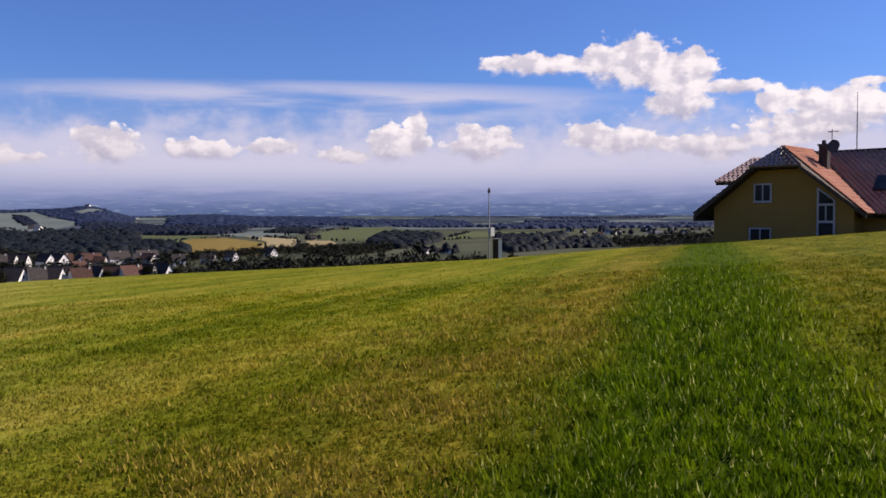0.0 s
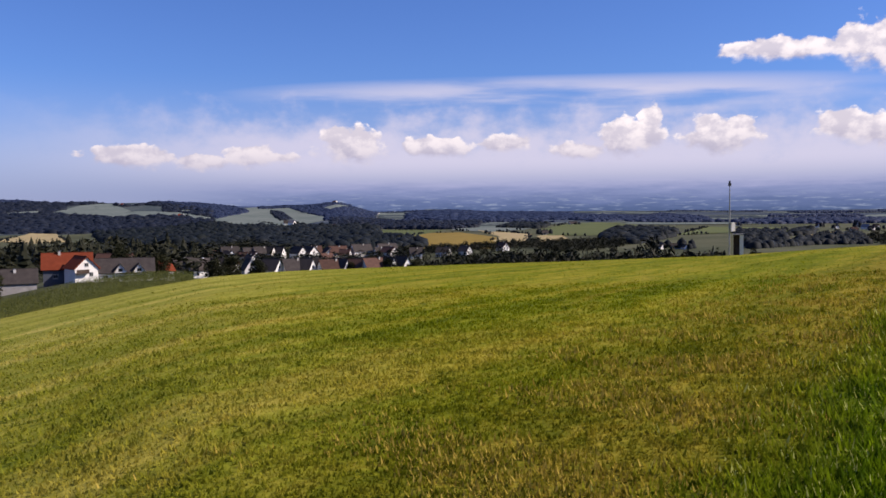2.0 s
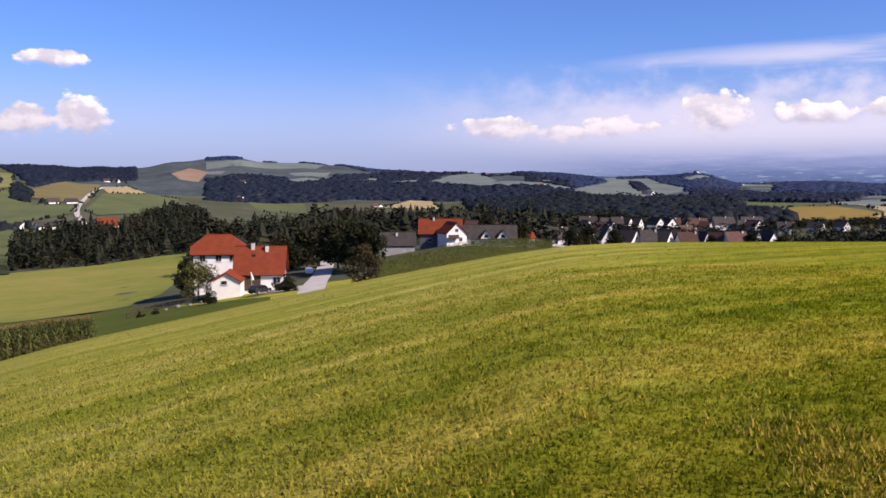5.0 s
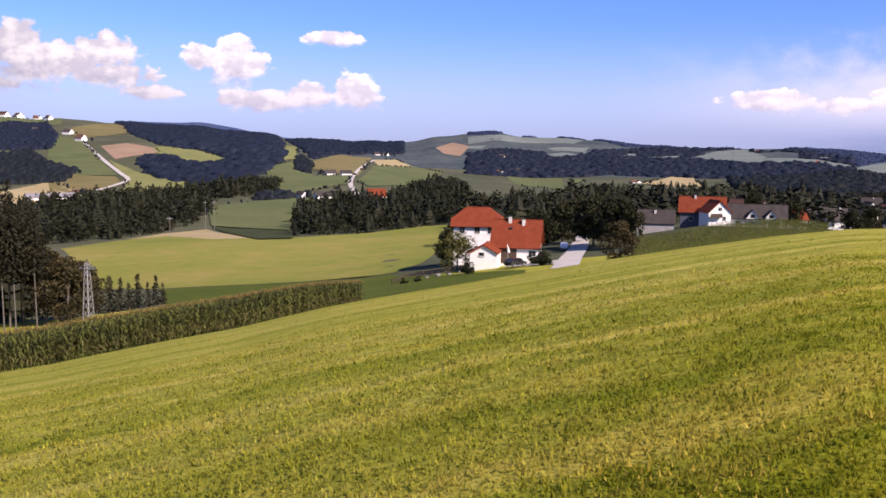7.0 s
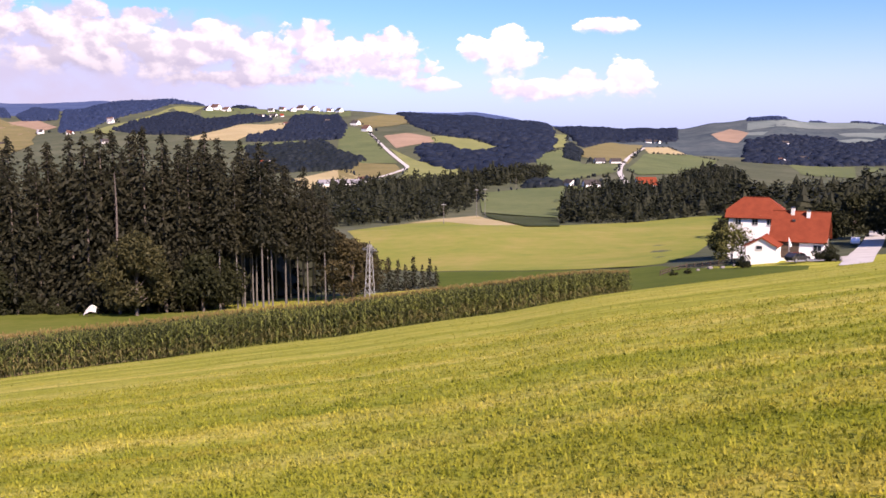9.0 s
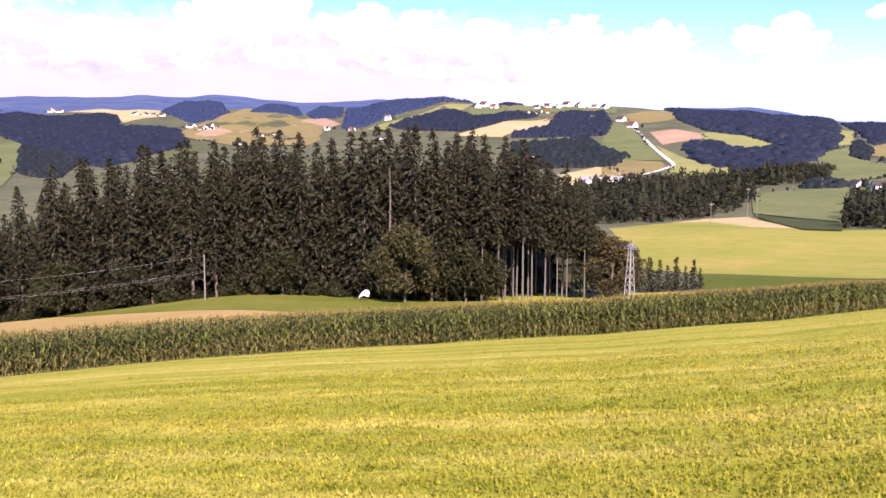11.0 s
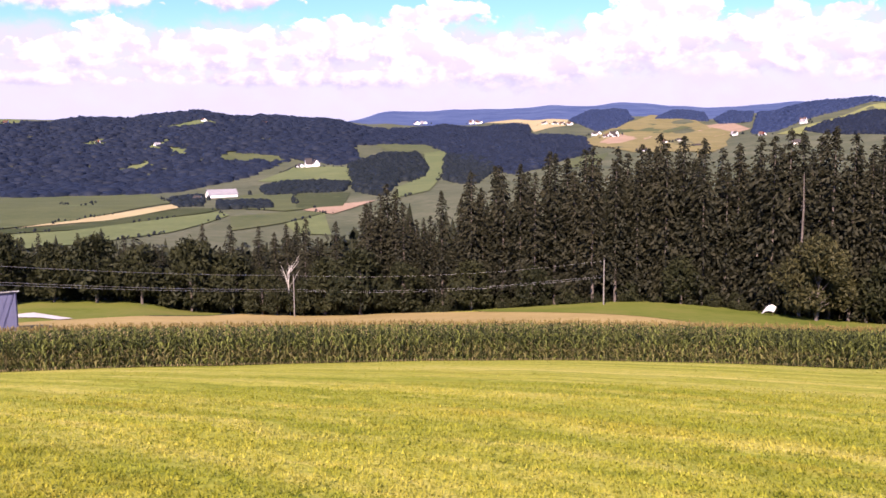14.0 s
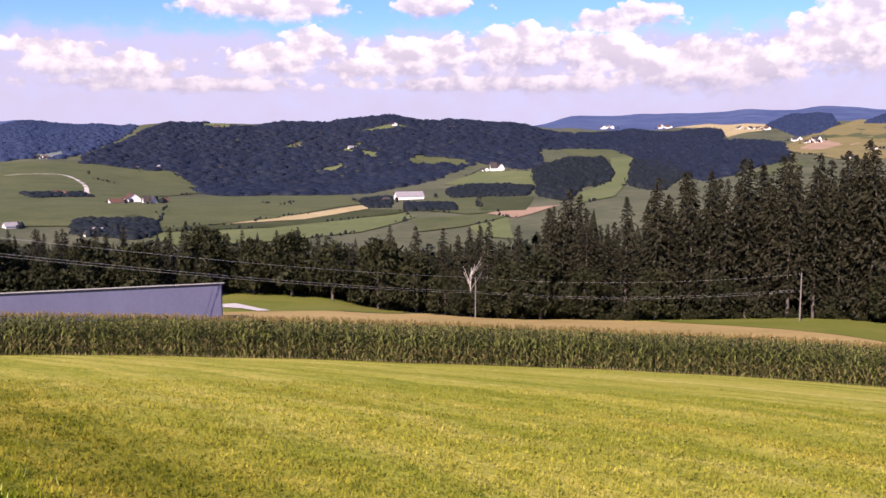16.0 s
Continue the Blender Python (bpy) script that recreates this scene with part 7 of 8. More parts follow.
CARPAINT_WHITE = surface("white_car_paint", (0.72, 0.72, 0.72), (0.78, 0.78, 0.78), 1.0, 0.25, 0, spec=0.6)
CARPAINT_BLACK = surface("black_car_paint", (0.02, 0.02, 0.022), (0.03, 0.03, 0.032), 1.0, 0.2, 0, spec=0.6)
car(46.75, 205, 135, CARPAINT_WHITE, "white car parked on the farm road")
car(49.9, 152, 100, CARPAINT_BLACK, "black car parked before the carport")


def lattice_pylon(az, r, h, label):
    """A slim lattice pylon with one crossarm."""
    x, y, z = spot(az, r)
    t = thing("lattice_pylon", pose(x, y, z, 0, 0, 35), label, "pylon")

    def bar(bm, a, b, w=0.06):
        a, b = Vector(a), Vector(b)
        m = Matrix.Translation((a + b) / 2) @ (b - a).to_track_quat("Z", "Y").to_matrix().to_4x4()
        bmesh.ops.create_cube(bm, size=1.0, matrix=m @ Matrix.Diagonal((w, w, (b - a).length, 1)))
    half = lambda zz: 0.62 - 0.40 * zz / h
    for sx, sy in ((-1, -1), (1, -1), (1, 1), (-1, 1)):
        bm = bmesh.new()
        bar(bm, (sx * half(-1), sy * half(-1), -1), (sx * half(h), sy * half(h), h), 0.07)
        part("leg", bm, METAL, t)
    n = 8
    for k in range(n):
        z0, z1 = h * k / n, h * (k + 1) / n
        a, b = half(z0), half(z1)
        bm = bmesh.new()
        for p, q in (((-a, -a, z0), (b, -b, z1)), ((a, -a, z0), (-b, -b, z1)), ((a, -a, z0), (b, b, z1)), ((a, a, z0), (b, -b, z1)), ((a, a, z0), (-b, b, z1)), ((-a, a, z0), (b, b, z1)), ((-a, a, z0), (-b, -b, z1)), ((-a, -a, z0), (-b, b, z1))):
            bar(bm, p, q, 0.03)
        part("brace", bm, METAL, t)
    bm = bmesh.new()
    bar(bm, (-1.5, 0, h - 1.0), (1.5, 0, h - 1.0), 0.10)
    bar(bm, (-1.5, 0, h - 1.0), (0, 0, h - 0.2), 0.07)
    bar(bm, (1.5, 0, h - 1.0), (0, 0, h - 0.2), 0.07)
    part("crossarm", bm, METAL, t)
    for px in (-1.4, 0, 1.4):
        zt = h - 1.0 if px else h
        part("insulator", boxes((px - 0.06, -0.06, zt, px + 0.06, 0.06, zt + 0.45)), DARKMETAL, t)
    return t


PYLON = lattice_pylon(76.85, 140, 9.6, "grey steel lattice pylon in front of the spruces")


def wooden_pole(az, r, h, arm=0.0, label="weathered wooden power pole in the fields"):
    x, y, z = spot(az, r)
    t = thing("power_pole", pose(x, y, z, 0, 0, az), label, "power pole", "power poles")
    v, f = tube([(0, 0, -1), (0, 0, h * 0.5), (0, 0, h)], [0.125, 0.11, 0.085], 8)
    part_np("pole", [(v, f, 0)], [WEATHERED], t)
    if arm:
        part("crossarm", boxes((-arm, -0.08, h - 1.2, arm, 0.08, h - 1.0)), METAL, t)
    for px in ((-arm, 0, arm) if arm else (0,)):
        zz = h - 1.0 if px else h
        part("insulator", boxes((px - 0.06, -0.06, zz, px + 0.06, 0.06, zz + 0.3)), DARKMETAL, t)
    return t


wooden_pole(72.0, 395, 10, 1.2)
wooden_pole(69.85, 480, 16, 1.0)
wooden_pole(69.3, 485, 16, 1.0)
wooden_pole(67.3, 690, 9)
wooden_pole(65.7, 700, 9)
wooden_pole(124.6, 176, 8.4, 0.0, "slender pale wooden pole before the dead tree")


def cable(p, q, sag, thick=0.02, label="thin overhead power cable"):
    """A power cable from p to q (angle, distance, height above ground)."""
    a, b = Vector(spot(*p)), Vector(spot(*q))
    pts = []
    for k in range(25):
        u = k / 24
        c = a.lerp(b, u)
        c.z -= sag * 4 * u * (1 - u)
        pts.append(tuple(c))
    cu = bpy.data.curves.new("power_cable", "CURVE")
    cu.dimensions, cu.bevel_depth, cu.bevel_resolution = "3D", thick, 1
    sp = cu.splines.new("POLY")
    sp.points.add(24)
    for k, c in enumerate(pts):
        sp.points[k].co = (*c, 1)
    cu.materials.append(CABLE)
    return tagged(new("power_cable", cu), label, "cable", "power cables")


def sheet_hall():
    """The long metal-clad hall behind the maize."""
    x, y, z = spot(141.0, 121, 0.1)
    t = thing("metal_hall", pose(x, y, z, 0, 0, 325 + 180), "long low hall clad in blue-grey sheet metal", "hall")
    L, D, H = 46.0, 14.0, 5.0
    bm = bmesh.new()
    prism(bm, [(0, -3), (D, -3), (D, H - 2.8), (0, H)], -L, 0)
    for v in bm.verts:
        v.co = Vector((v.co.y, v.co.x, v.co.z))
    bmesh.ops.recalc_face_normals(bm, faces=bm.faces[:])
    part("wall", bm, SHEET, t)
    bm = bmesh.new()
    slab(bm, [(-L - 0.4, -0.3, H + 0.10), (0.3, -0.3, H + 0.10), (0.3, D + 0.3, H - 2.9), (-L - 0.4, D + 0.3, H - 2.9)], 0.1)
    part("roof", bm, SHEET, t)
    part("roof_edge", boxes((-L - 0.4, -0.36, H - 0.02, 0.3, -0.302, H + 0.12)), METAL, t, "thin grey roof edge")
    for k in range(1, 47):
        part("cladding_rib", boxes((-k + 0.47, -0.012, -2.9, -k + 0.53, -0.001, H - 0.1)), SHEET, t)
    part("door", boxes((-0.02, 1.5, -0.5, 0.03, 4.5, 2.4)), DARKMETAL, t)
    part("downpipe", boxes((-0.25, -0.16, -2.9, -0.15, -0.06, H - 0.1)), SHEET, t)
    drape("farm_track", [(141.6, 176), (140.2, 178), (139.2, 168), (138.0, 158), (138.8, 155), (139.8, 162), (141.6, 168)], ROAD, "pale track behind the hall", "road", 0.2)
    drape("field", [(141, 150), (138.5, 155), (134.5, 164), (129.5, 192), (129, 205), (133, 213), (138, 220), (142, 215)], CLOVER, "green field behind the hall", "field", 0.06)


sheet_hall()


def white_tarp():
    x, y, z = spot(94.2, 140)
    t = thing("tarpaulin", pose(x, y, z + 0.3, 0, 0, 94) @ Matrix.Scale(0.72, 4), "white tarpaulin hung over a low frame by the wood", "tarpaulin")
    bm = bmesh.new()
    rows = []
    for k in range(9):
        s = k / 8
        px, pz = -1.2 + 2.4 * s, 0.2 + 1.7 * math.sin(0.25 + s * 2.1)
        rows.append([bm.verts.new((px - 0.25, -0.75, pz * 0.55 - 0.1)), bm.verts.new((px + 0.15, 0.35, pz + 0.25))])
    for a, b in zip(rows, rows[1:]):
        bm.faces.new((a[0], b[0], b[1], a[1]))
    bmesh.ops.solidify(bm, geom=bm.faces[:], thickness=0.05)
    part("sheet", bm, WHITE, t)
    part("frame", boxes((0.6, -0.05, -0.8, 0.68, 0.03, 1.9), (-0.7, -0.05, -0.8, -0.62, 0.03, 0.6)), DARKWOOD, t)


white_tarp()

# ---- village and scattered farms ----

def village_house(az, r, w, ridge, roof, wall, gable):
    """A village house; gable: it turns its gable to the hill, else its eaves."""
    if w > 15 and not gable:
        village_house(az + math.degrees(w * 0.28 / r), r + 5, w * 0.42, ridge, roof, wall, 0)
        village_house(az - math.degrees(w * 0.25 / r), r, w * 0.40, ridge * 0.92, GREY_TILE if roof is DULL_TILE else DULL_TILE, wall, 1)
        return
    g = random.Random(int(az * 100) + r)
    turn = g.uniform(-34, 30)
    tone = "orange-red" if roof is RED_TILE else "brownish red" if roof is DULL_TILE else "dark grey"
    skin = "white rendered" if wall is WHITE else "grey boarded"
    lab = f"{skin} village house with a {tone} tiled roof"
    eave = max(2.3, ridge * 0.47)
    if gable:
        w = max(w, 6.0)
        ops = [("f", -w * 0.22, eave * 0.45, 1.1, 1.2), ("f", w * 0.22, eave * 0.45, 1.1, 1.2), ("f", 0, eave + 0.3, 1.2, 1.1)]
        gable_house("house", az, r, az + 180 + turn + 42, w, w * g.uniform(1.1, 1.5), eave, ridge, wall, roof, lab, group="village houses", openings=ops, chimneys=[(0.6, w * 0.5, 0.9)])
    else:
        w = max(w, 8.0)
        d = min(w * 0.8, 9.5)
        ops = [("l", -w * 0.25, eave * 0.4, 1.2, 1.2), ("l", w * 0.25, eave * 0.4, 1.2, 1.2)]
        gable_house("house", az - math.degrees(w / 2 / r), r + d / 2, az + 290 + turn * 0.4, d, w, eave, ridge, wall, roof, lab, group="village houses", openings=ops, chimneys=[(-0.6, w * 0.4, 0.9)])


FARM_SPOTS = []


def far_house(az, r, w, h, roof, wall, label, turn):
    """A farm building far off: long side or gable to the hill by its proportions; a broad one is a group of two or three roofs."""
    g = random.Random(int(az * 50 + r))
    FARM_SPOTS.append((az, r, w))
    if w > h * 1.5 and w > 13 and "hall" not in label and "large" not in label:
        n = 3 if w > 30 else 2
        left = az + math.degrees(w / 2 / r)
        for k in range(n):
            share = w / n * g.uniform(0.7, 0.95)
            mid = left - math.degrees(w * (k + 0.5) / n / r)
            hh = h * g.uniform(0.7, 1.0)
            skin = roof if g.random() < 0.6 else g.choice([GREY_TILE, DULL_TILE, RED_TILE])
            if k % 2:
                gable_house("farm_building", mid, r + g.uniform(-3, 6), mid + 218 + g.uniform(-20, 20), min(share, hh * 1.6), share * 0.9, hh * 0.42, hh, wall, skin, label, "farm building", "far farms", over=0.5, up=0.2)
            else:
                gable_house("farm_building", mid - math.degrees(share / 2 / r), r + g.uniform(0, 8), mid + 288 + g.uniform(-12, 12), min(share * 0.8, 11.0), share, hh * 0.34, hh, wall, skin, label, "farm building", "far farms", over=0.5, up=0.2)
    elif w > h * 1.5:
        gable_house("farm_building", az - math.degrees(w / 2 / r), r + 4, az + 288 + turn, min(w * 0.7, 12.0), w, h * 0.36, h, wall, roof, label, "farm building", "far farms", over=0.5, up=0.2)
    else:
        gable_house("farm_building", az, r, az + 218 + turn + g.uniform(-25, 25), w, w * 1.3, h * 0.44, h, wall, roof, label, "farm building", "far farms", over=0.5, up=0.2)


def village_rest():
    """The smaller houses between and behind those along the crest."""
    g = random.Random(23)
    for k in range(26):
        r = g.uniform(430, 640)
        az = 18.2 + 10.6 * ((k * 0.618) % 1.0)
        village_house(round(az, 2), r, g.uniform(5.0, 7.5), g.uniform(5.0, 7.2), g.choice([DULL_TILE, GREY_TILE]), WHITE, g.random() < 0.85)


village_rest()


def village_gardens():
    """Dark garden trees between the village houses."""
    g = np.random.default_rng(37)
    az, r = g.uniform(9.5, 31.5, 420), g.uniform(372, 640, 420)
    near = r < 420
    tagged(scatter_mesh("garden_trees", MID[1], -np.sin(np.radians(az)) * r, np.cos(np.radians(az)) * r, np.where(near, g.uniform(2.2, 5.0, 420), g.uniform(3.2, 6.6, 420)), 38, [WOOD_NEAR], 0.3, 0.4, 1.1), "dark garden trees between the village houses", "trees", kind="stuff")


village_gardens()

village_house(30.58, 400, 11.3, 9.2, GREY_TILE, WHITE, 0)
village_house(29.40, 400, 5.2, 8.9, GREY_TILE, WHITE, 1)
village_house(28.33, 400, 5.2, 9.2, GREY_TILE, WHITE, 1)
village_house(27.36, 400, 5.7, 9.2, GREY_TILE, WHITE, 1)
village_house(25.95, 640, 7.4, 9.2, GREY_TILE, WHITE, 1)
village_house(25.32, 640, 6.6, 9.2, GREY_TILE, WHITE, 1)
village_house(24.10, 640, 8.2, 9.2, GREY_TILE, WHITE, 1)
village_house(25.59, 400, 7.7, 9.2, GREY_TILE, WHITE, 1)
village_house(23.48, 400, 7.7, 9.2, GREY_TILE, WHITE, 1)
village_house(24.66, 400, 11.3, 9.2, GREY_TILE, WHITE, 0)
village_house(22.27, 400, 12.9, 9.2, DULL_TILE, WHITE, 0)
village_house(22.81, 640, 20.6, 9.2, DULL_TILE, WHITE, 0)
village_house(21.27, 400, 5.7, 9.2, GREY_TILE, WHITE, 1)
village_house(20.43, 640, 14.8, 9.2, GREY_TILE, WHITE, 0)
village_house(19.52, 400, 12.9, 9.2, DULL_TILE, WHITE, 0)
village_house(18.24, 400, 7.2, 9.2, GREY_TILE, WHITE, 1)
village_house(17.34, 400, 5.7, 9.2, GREY_TILE, WHITE, 1)
village_house(26.69, 640, 12.4, 9.2, GREY_TILE, WHITE, 0)
village_house(31.60, 400, 6.7, 9.2, GREY_TILE, WHITE, 0)
village_house(21.89, 640, 12.4, 9.2, DULL_TILE, WHITE, 0)
village_house(27.25, 640, 14.8, 8.6, GREY_TILE, WHITE, 0)
village_house(28.72, 640, 12.4, 9.2, GREY_TILE, WHITE, 0)
village_house(23.37, 640, 9.1, 9.2, GREY_TILE, WHITE, 1)
village_house(20.25, 400, 6.2, 9.2, DULL_TILE, WHITE, 1)
village_house(18.79, 640, 14.8, 8.4, GREY_TILE, WHITE, 0)
village_house(16.80, 583, 7.5, 7.4, GREY_TILE, WHITE, 0)
village_house(14.60, 584, 6.2, 5.6, GREY_TILE, WHITE, 1)
village_house(13.30, 566, 6.0, 5.8, GREY_TILE, WHITE, 1)
village_house(10.90, 575, 6.0, 5.6, DULL_TILE, WHITE, 1)
village_house(29.83, 640, 9.9, 7.3, DULL_TILE, WHITE, 0)
far_house(86.8, 2367, 16.8, 13.7, GREY_TILE, WHITE, "white farmhouse with a dark grey roof across the valley", 0)
far_house(86.2, 2451, 19.0, 15.8, DULL_TILE, WHITE, "white farmhouse with a brownish roof across the valley", 0)
far_house(85.6, 2367, 13.7, 12.2, DULL_TILE, WHITE, "white farmhouse with a brownish roof across the valley", 0)
far_house(83.0, 2432, 21.9, 12.5, GREY_TILE, WHITE, "white farmhouse with a dark grey roof across the valley", 0)
far_house(82.3, 2495, 22.5, 14.5, PALEROOF, WHITE, "white farmhouse with a pale grey roof across the valley", 0)
far_house(81.6, 2479, 16.0, 11.2, DULL_TILE, WHITE, "white farmhouse with a brownish roof across the valley", 0)
far_house(83.7, 2153, 27.7, 9.7, GREY_TILE, WHITE, "white farmhouse with a dark grey roof across the valley", 0)
far_house(82.7, 2214, 37.1, 8.6, GREY_TILE, WHITE, "white farmhouse with a dark grey roof across the valley", 0)
far_house(82.0, 1879, 19.4, 7.3, DULL_TILE, WHITE, "white farmhouse with a brownish roof across the valley", 0)
far_house(80.9, 2709, 20.9, 15.7, DULL_TILE, WHITE, "white farmhouse with a brownish roof across the valley", 0)
far_house(80.2, 2717, 21.0, 15.8, DULL_TILE, WHITE, "white farmhouse with a brownish roof across the valley", 0)
far_house(79.3, 2717, 24.5, 15.8, DULL_TILE, WHITE, "white farmhouse with a brownish roof across the valley", 0)
far_house(78.6, 2472, 14.3, 12.7, GREY_TILE, WHITE, "white farmhouse with a dark grey roof across the valley", 0)
far_house(92.6, 1967, 17.7, 11.4, PALEROOF, WHITE, "white farmhouse with a pale grey roof across the valley", 0)
far_house(94.9, 1776, 16.0, 8.0, DULL_TILE, WHITE, "white farmhouse with a brownish roof across the valley", 0)
far_house(93.0, 1452, 11.2, 6.5, GREY_TILE, WHITE, "white farmhouse with a dark grey roof across the valley", 0)
far_house(83.4, 1034, 14.7, 6.0, GREY_TILE, WHITE, "white farmhouse with a dark grey roof across the valley", 0)
far_house(79.5, 1992, 11.6, 6.4, GREY_TILE, WHITE, "white farmhouse with a dark grey roof across the valley", 0)
far_house(77.5, 1766, 12.5, 10.2, GREY_TILE, WHITE, "white farmhouse with a dark grey roof across the valley", 0)
far_house(76.8, 1503, 11.6, 10.7, DULL_TILE, WHITE, "white farmhouse with a brownish roof across the valley", 0)
far_house(77.2, 794, 10.2, 4.6, DULL_TILE, WHITE, "white farmhouse with a brownish roof across the valley", 0)
far_house(62.0, 1015, 11.8, 5.9, GREY_TILE, WHITE, "white farmhouse with a dark grey roof across the valley", 0)
far_house(61.0, 1022, 11.9, 5.3, GREY_TILE, WHITE, "white farmhouse with a dark grey roof across the valley", 0)
far_house(63.6, 710, 7.3, 5.0, GREY_TILE, WHITE, "white farmhouse with a dark grey roof across the valley", 0)
far_house(62.5, 694, 12.5, 4.9, GREY_TILE, WHITE, "white farmhouse with a dark grey roof across the valley", 0)
far_house(59.8, 680, 6.1, 3.9, GREY_TILE, WHITE, "white farmhouse with a dark grey roof across the valley", 0)
far_house(59.0, 1811, 11.7, 7.0, GREY_TILE, WHITE, "white farmhouse with a dark grey roof across the valley", 0)
far_house(58.4, 1845, 16.6, 7.1, GREY_TILE, WHITE, "white farmhouse with a dark grey roof across the valley", 0)
far_house(51.0, 1472, 13.3, 8.5, DULL_TILE, WHITE, "white farmhouse with a brownish roof across the valley", 0)
far_house(49.7, 1588, 16.4, 8.2, GREY_TILE, WHITE, "white farmhouse with a dark grey roof across the valley", 0)
far_house(50.9, 1868, 12.0, 6.0, GREY_TILE, WHITE, "white farmhouse with a dark grey roof across the valley", 0)
far_house(42.3, 1286, 18.2, 5.8, DULL_TILE, WHITE, "white farmhouse with a brownish roof across the valley", 0)
far_house(25.0, 1634, 19.0, 8.4, GREY_TILE, WHITE, "white farmhouse with a dark grey roof across the valley", 0)
far_house(21.9, 2717, 12.3, 8.8, DULL_TILE, WHITE, "white farmhouse with a brownish roof across the valley", 0)
far_house(23.9, 1267, 13.1, 5.7, GREY_TILE, WHITE, "white farmhouse with a dark grey roof across the valley", 0)
far_house(23.1, 1264, 11.4, 4.9, DULL_TILE, WHITE, "white farmhouse with a brownish roof across the valley", 0)
far_house(21.9, 1507, 14.6, 4.9, DULL_TILE, WHITE, "white farmhouse with a brownish roof across the valley", 0)
far_house(35.1, 2436, 15.7, 9.4, PALEROOF, WHITE, "white farmhouse with a pale grey roof across the valley", 0)
far_house(31.6, 2007, 15.5, 6.5, DULL_TILE, WHITE, "white farmhouse with a brownish roof across the valley", 0)
far_house(24.6, 1608, 9.3, 9.3, PALEROOF, WHITE, "white farmhouse with a pale grey roof across the valley", 0)
far_house(21.9, 1442, 10.2, 4.6, GREY_TILE, WHITE, "white farmhouse with a dark grey roof across the valley", 0)
far_house(23.5, 1210, 10.9, 5.5, DULL_TILE, WHITE, "white farmhouse with a brownish roof across the valley", 0)
far_house(22.9, 1223, 7.9, 6.3, GREY_TILE, WHITE, "white farmhouse with a dark grey roof across the valley", 0)
far_house(0.9, 492, 4.4, 3.2, GREY_TILE, WHITE, "white farmhouse with a dark grey roof across the valley", 0)
far_house(0.2, 484, 4.4, 2.8, GREY_TILE, WHITE, "white farmhouse with a dark grey roof across the valley", 0)
far_house(-0.5, 479, 3.1, 2.5, GREY_TILE, WHITE, "white farmhouse with a dark grey roof across the valley", 0)
far_house(8.4, 856, 6.1, 3.9, GREY_TILE, WHITE, "white farmhouse with a dark grey roof across the valley", 0)
far_house(6.6, 1388, 12.5, 4.5, GREY_TILE, WHITE, "white farmhouse with a dark grey roof across the valley", 0)
far_house(-8.2, 1154, 4.5, 4.5, DULL_TILE, WHITE, "white farmhouse with a brownish roof across the valley", 0)
far_house(-9.2, 1079, 4.9, 4.2, GREY_TILE, WHITE, "white farmhouse with a dark grey roof across the valley", 0)
far_house(-10.3, 1143, 3.7, 8.1, GREY_TILE, WHITE, "white farmhouse with a dark grey roof across the valley", 0)
far_house(-10.9, 1038, 6.0, 5.4, PALEROOF, WHITE, "white farmhouse with a pale grey roof across the valley", 0)
far_house(-11.2, 973, 5.0, 4.4, DULL_TILE, WHITE, "white farmhouse with a brownish roof across the valley", 0)
far_house(-11.4, 1036, 4.7, 5.3, DULL_TILE, WHITE, "white farmhouse with a brownish roof across the valley", 0)
far_house(-12.2, 1000, 3.9, 4.5, GREY_TILE, WHITE, "white farmhouse with a dark grey roof across the valley", 0)
far_house(-13.1, 1132, 6.6, 5.8, GREY_TILE, WHITE, "white farmhouse with a dark grey roof across the valley", 0)
far_house(-13.4, 1062, 4.8, 5.5, GREY_TILE, WHITE, "white farmhouse with a dark grey roof across the valley", 0)
far_house(-13.8, 996, 7.1, 3.9, PALEROOF, WHITE, "white farmhouse with a pale grey roof across the valley", 0)
far_house(-14.4, 994, 5.1, 3.8, GREY_TILE, WHITE, "white farmhouse with a dark grey roof across the valley", 0)
far_house(-15.4, 1056, 4.8, 4.1, GREY_TILE, WHITE, "white farmhouse with a dark grey roof across the valley", 0)
far_house(-16.0, 1230, 10.3, 4.0, GREY_TILE, WHITE, "white farmhouse with a dark grey roof across the valley", 0)
far_house(-14.7, 1197, 6.2, 3.9, PALEROOF, WHITE, "white farmhouse with a pale grey roof across the valley", 0)
far_house(-3.6, 1258, 4.9, 4.9, GREY_TILE, WHITE, "white farmhouse with a dark grey roof across the valley", 0)
far_house(-10.1, 977, 5.7, 3.1, DULL_TILE, WHITE, "white farmhouse with a brownish roof across the valley", 0)
far_house(151.5, 1811, 11.7, 7.0, GREY_TILE, WHITE, "white farmhouse with a dark grey roof across the valley", 0)
far_house(151.0, 1826, 9.4, 5.9, DULL_TILE, WHITE, "white farmhouse with a brownish roof across the valley", 0)
far_house(153.0, 638, 9.9, 3.7, PALEROOF, WHITE, "white farmhouse with a pale grey roof across the valley", 0)
far_house(147.2, 847, 12.0, 4.9, DULL_TILE, WHITE, "white farmhouse with a brownish roof across the valley", 0)
far_house(146.1, 879, 12.5, 8.5, DULL_TILE, WHITE, "white farmhouse with a brownish roof across the valley", 0)
far_house(145.2, 863, 15.6, 7.8, GREY_TILE, WHITE, "white farmhouse with a dark grey roof across the valley", 0)
far_house(144.4, 881, 7.9, 5.1, DULL_TILE, WHITE, "white farmhouse with a brownish roof across the valley", 0)
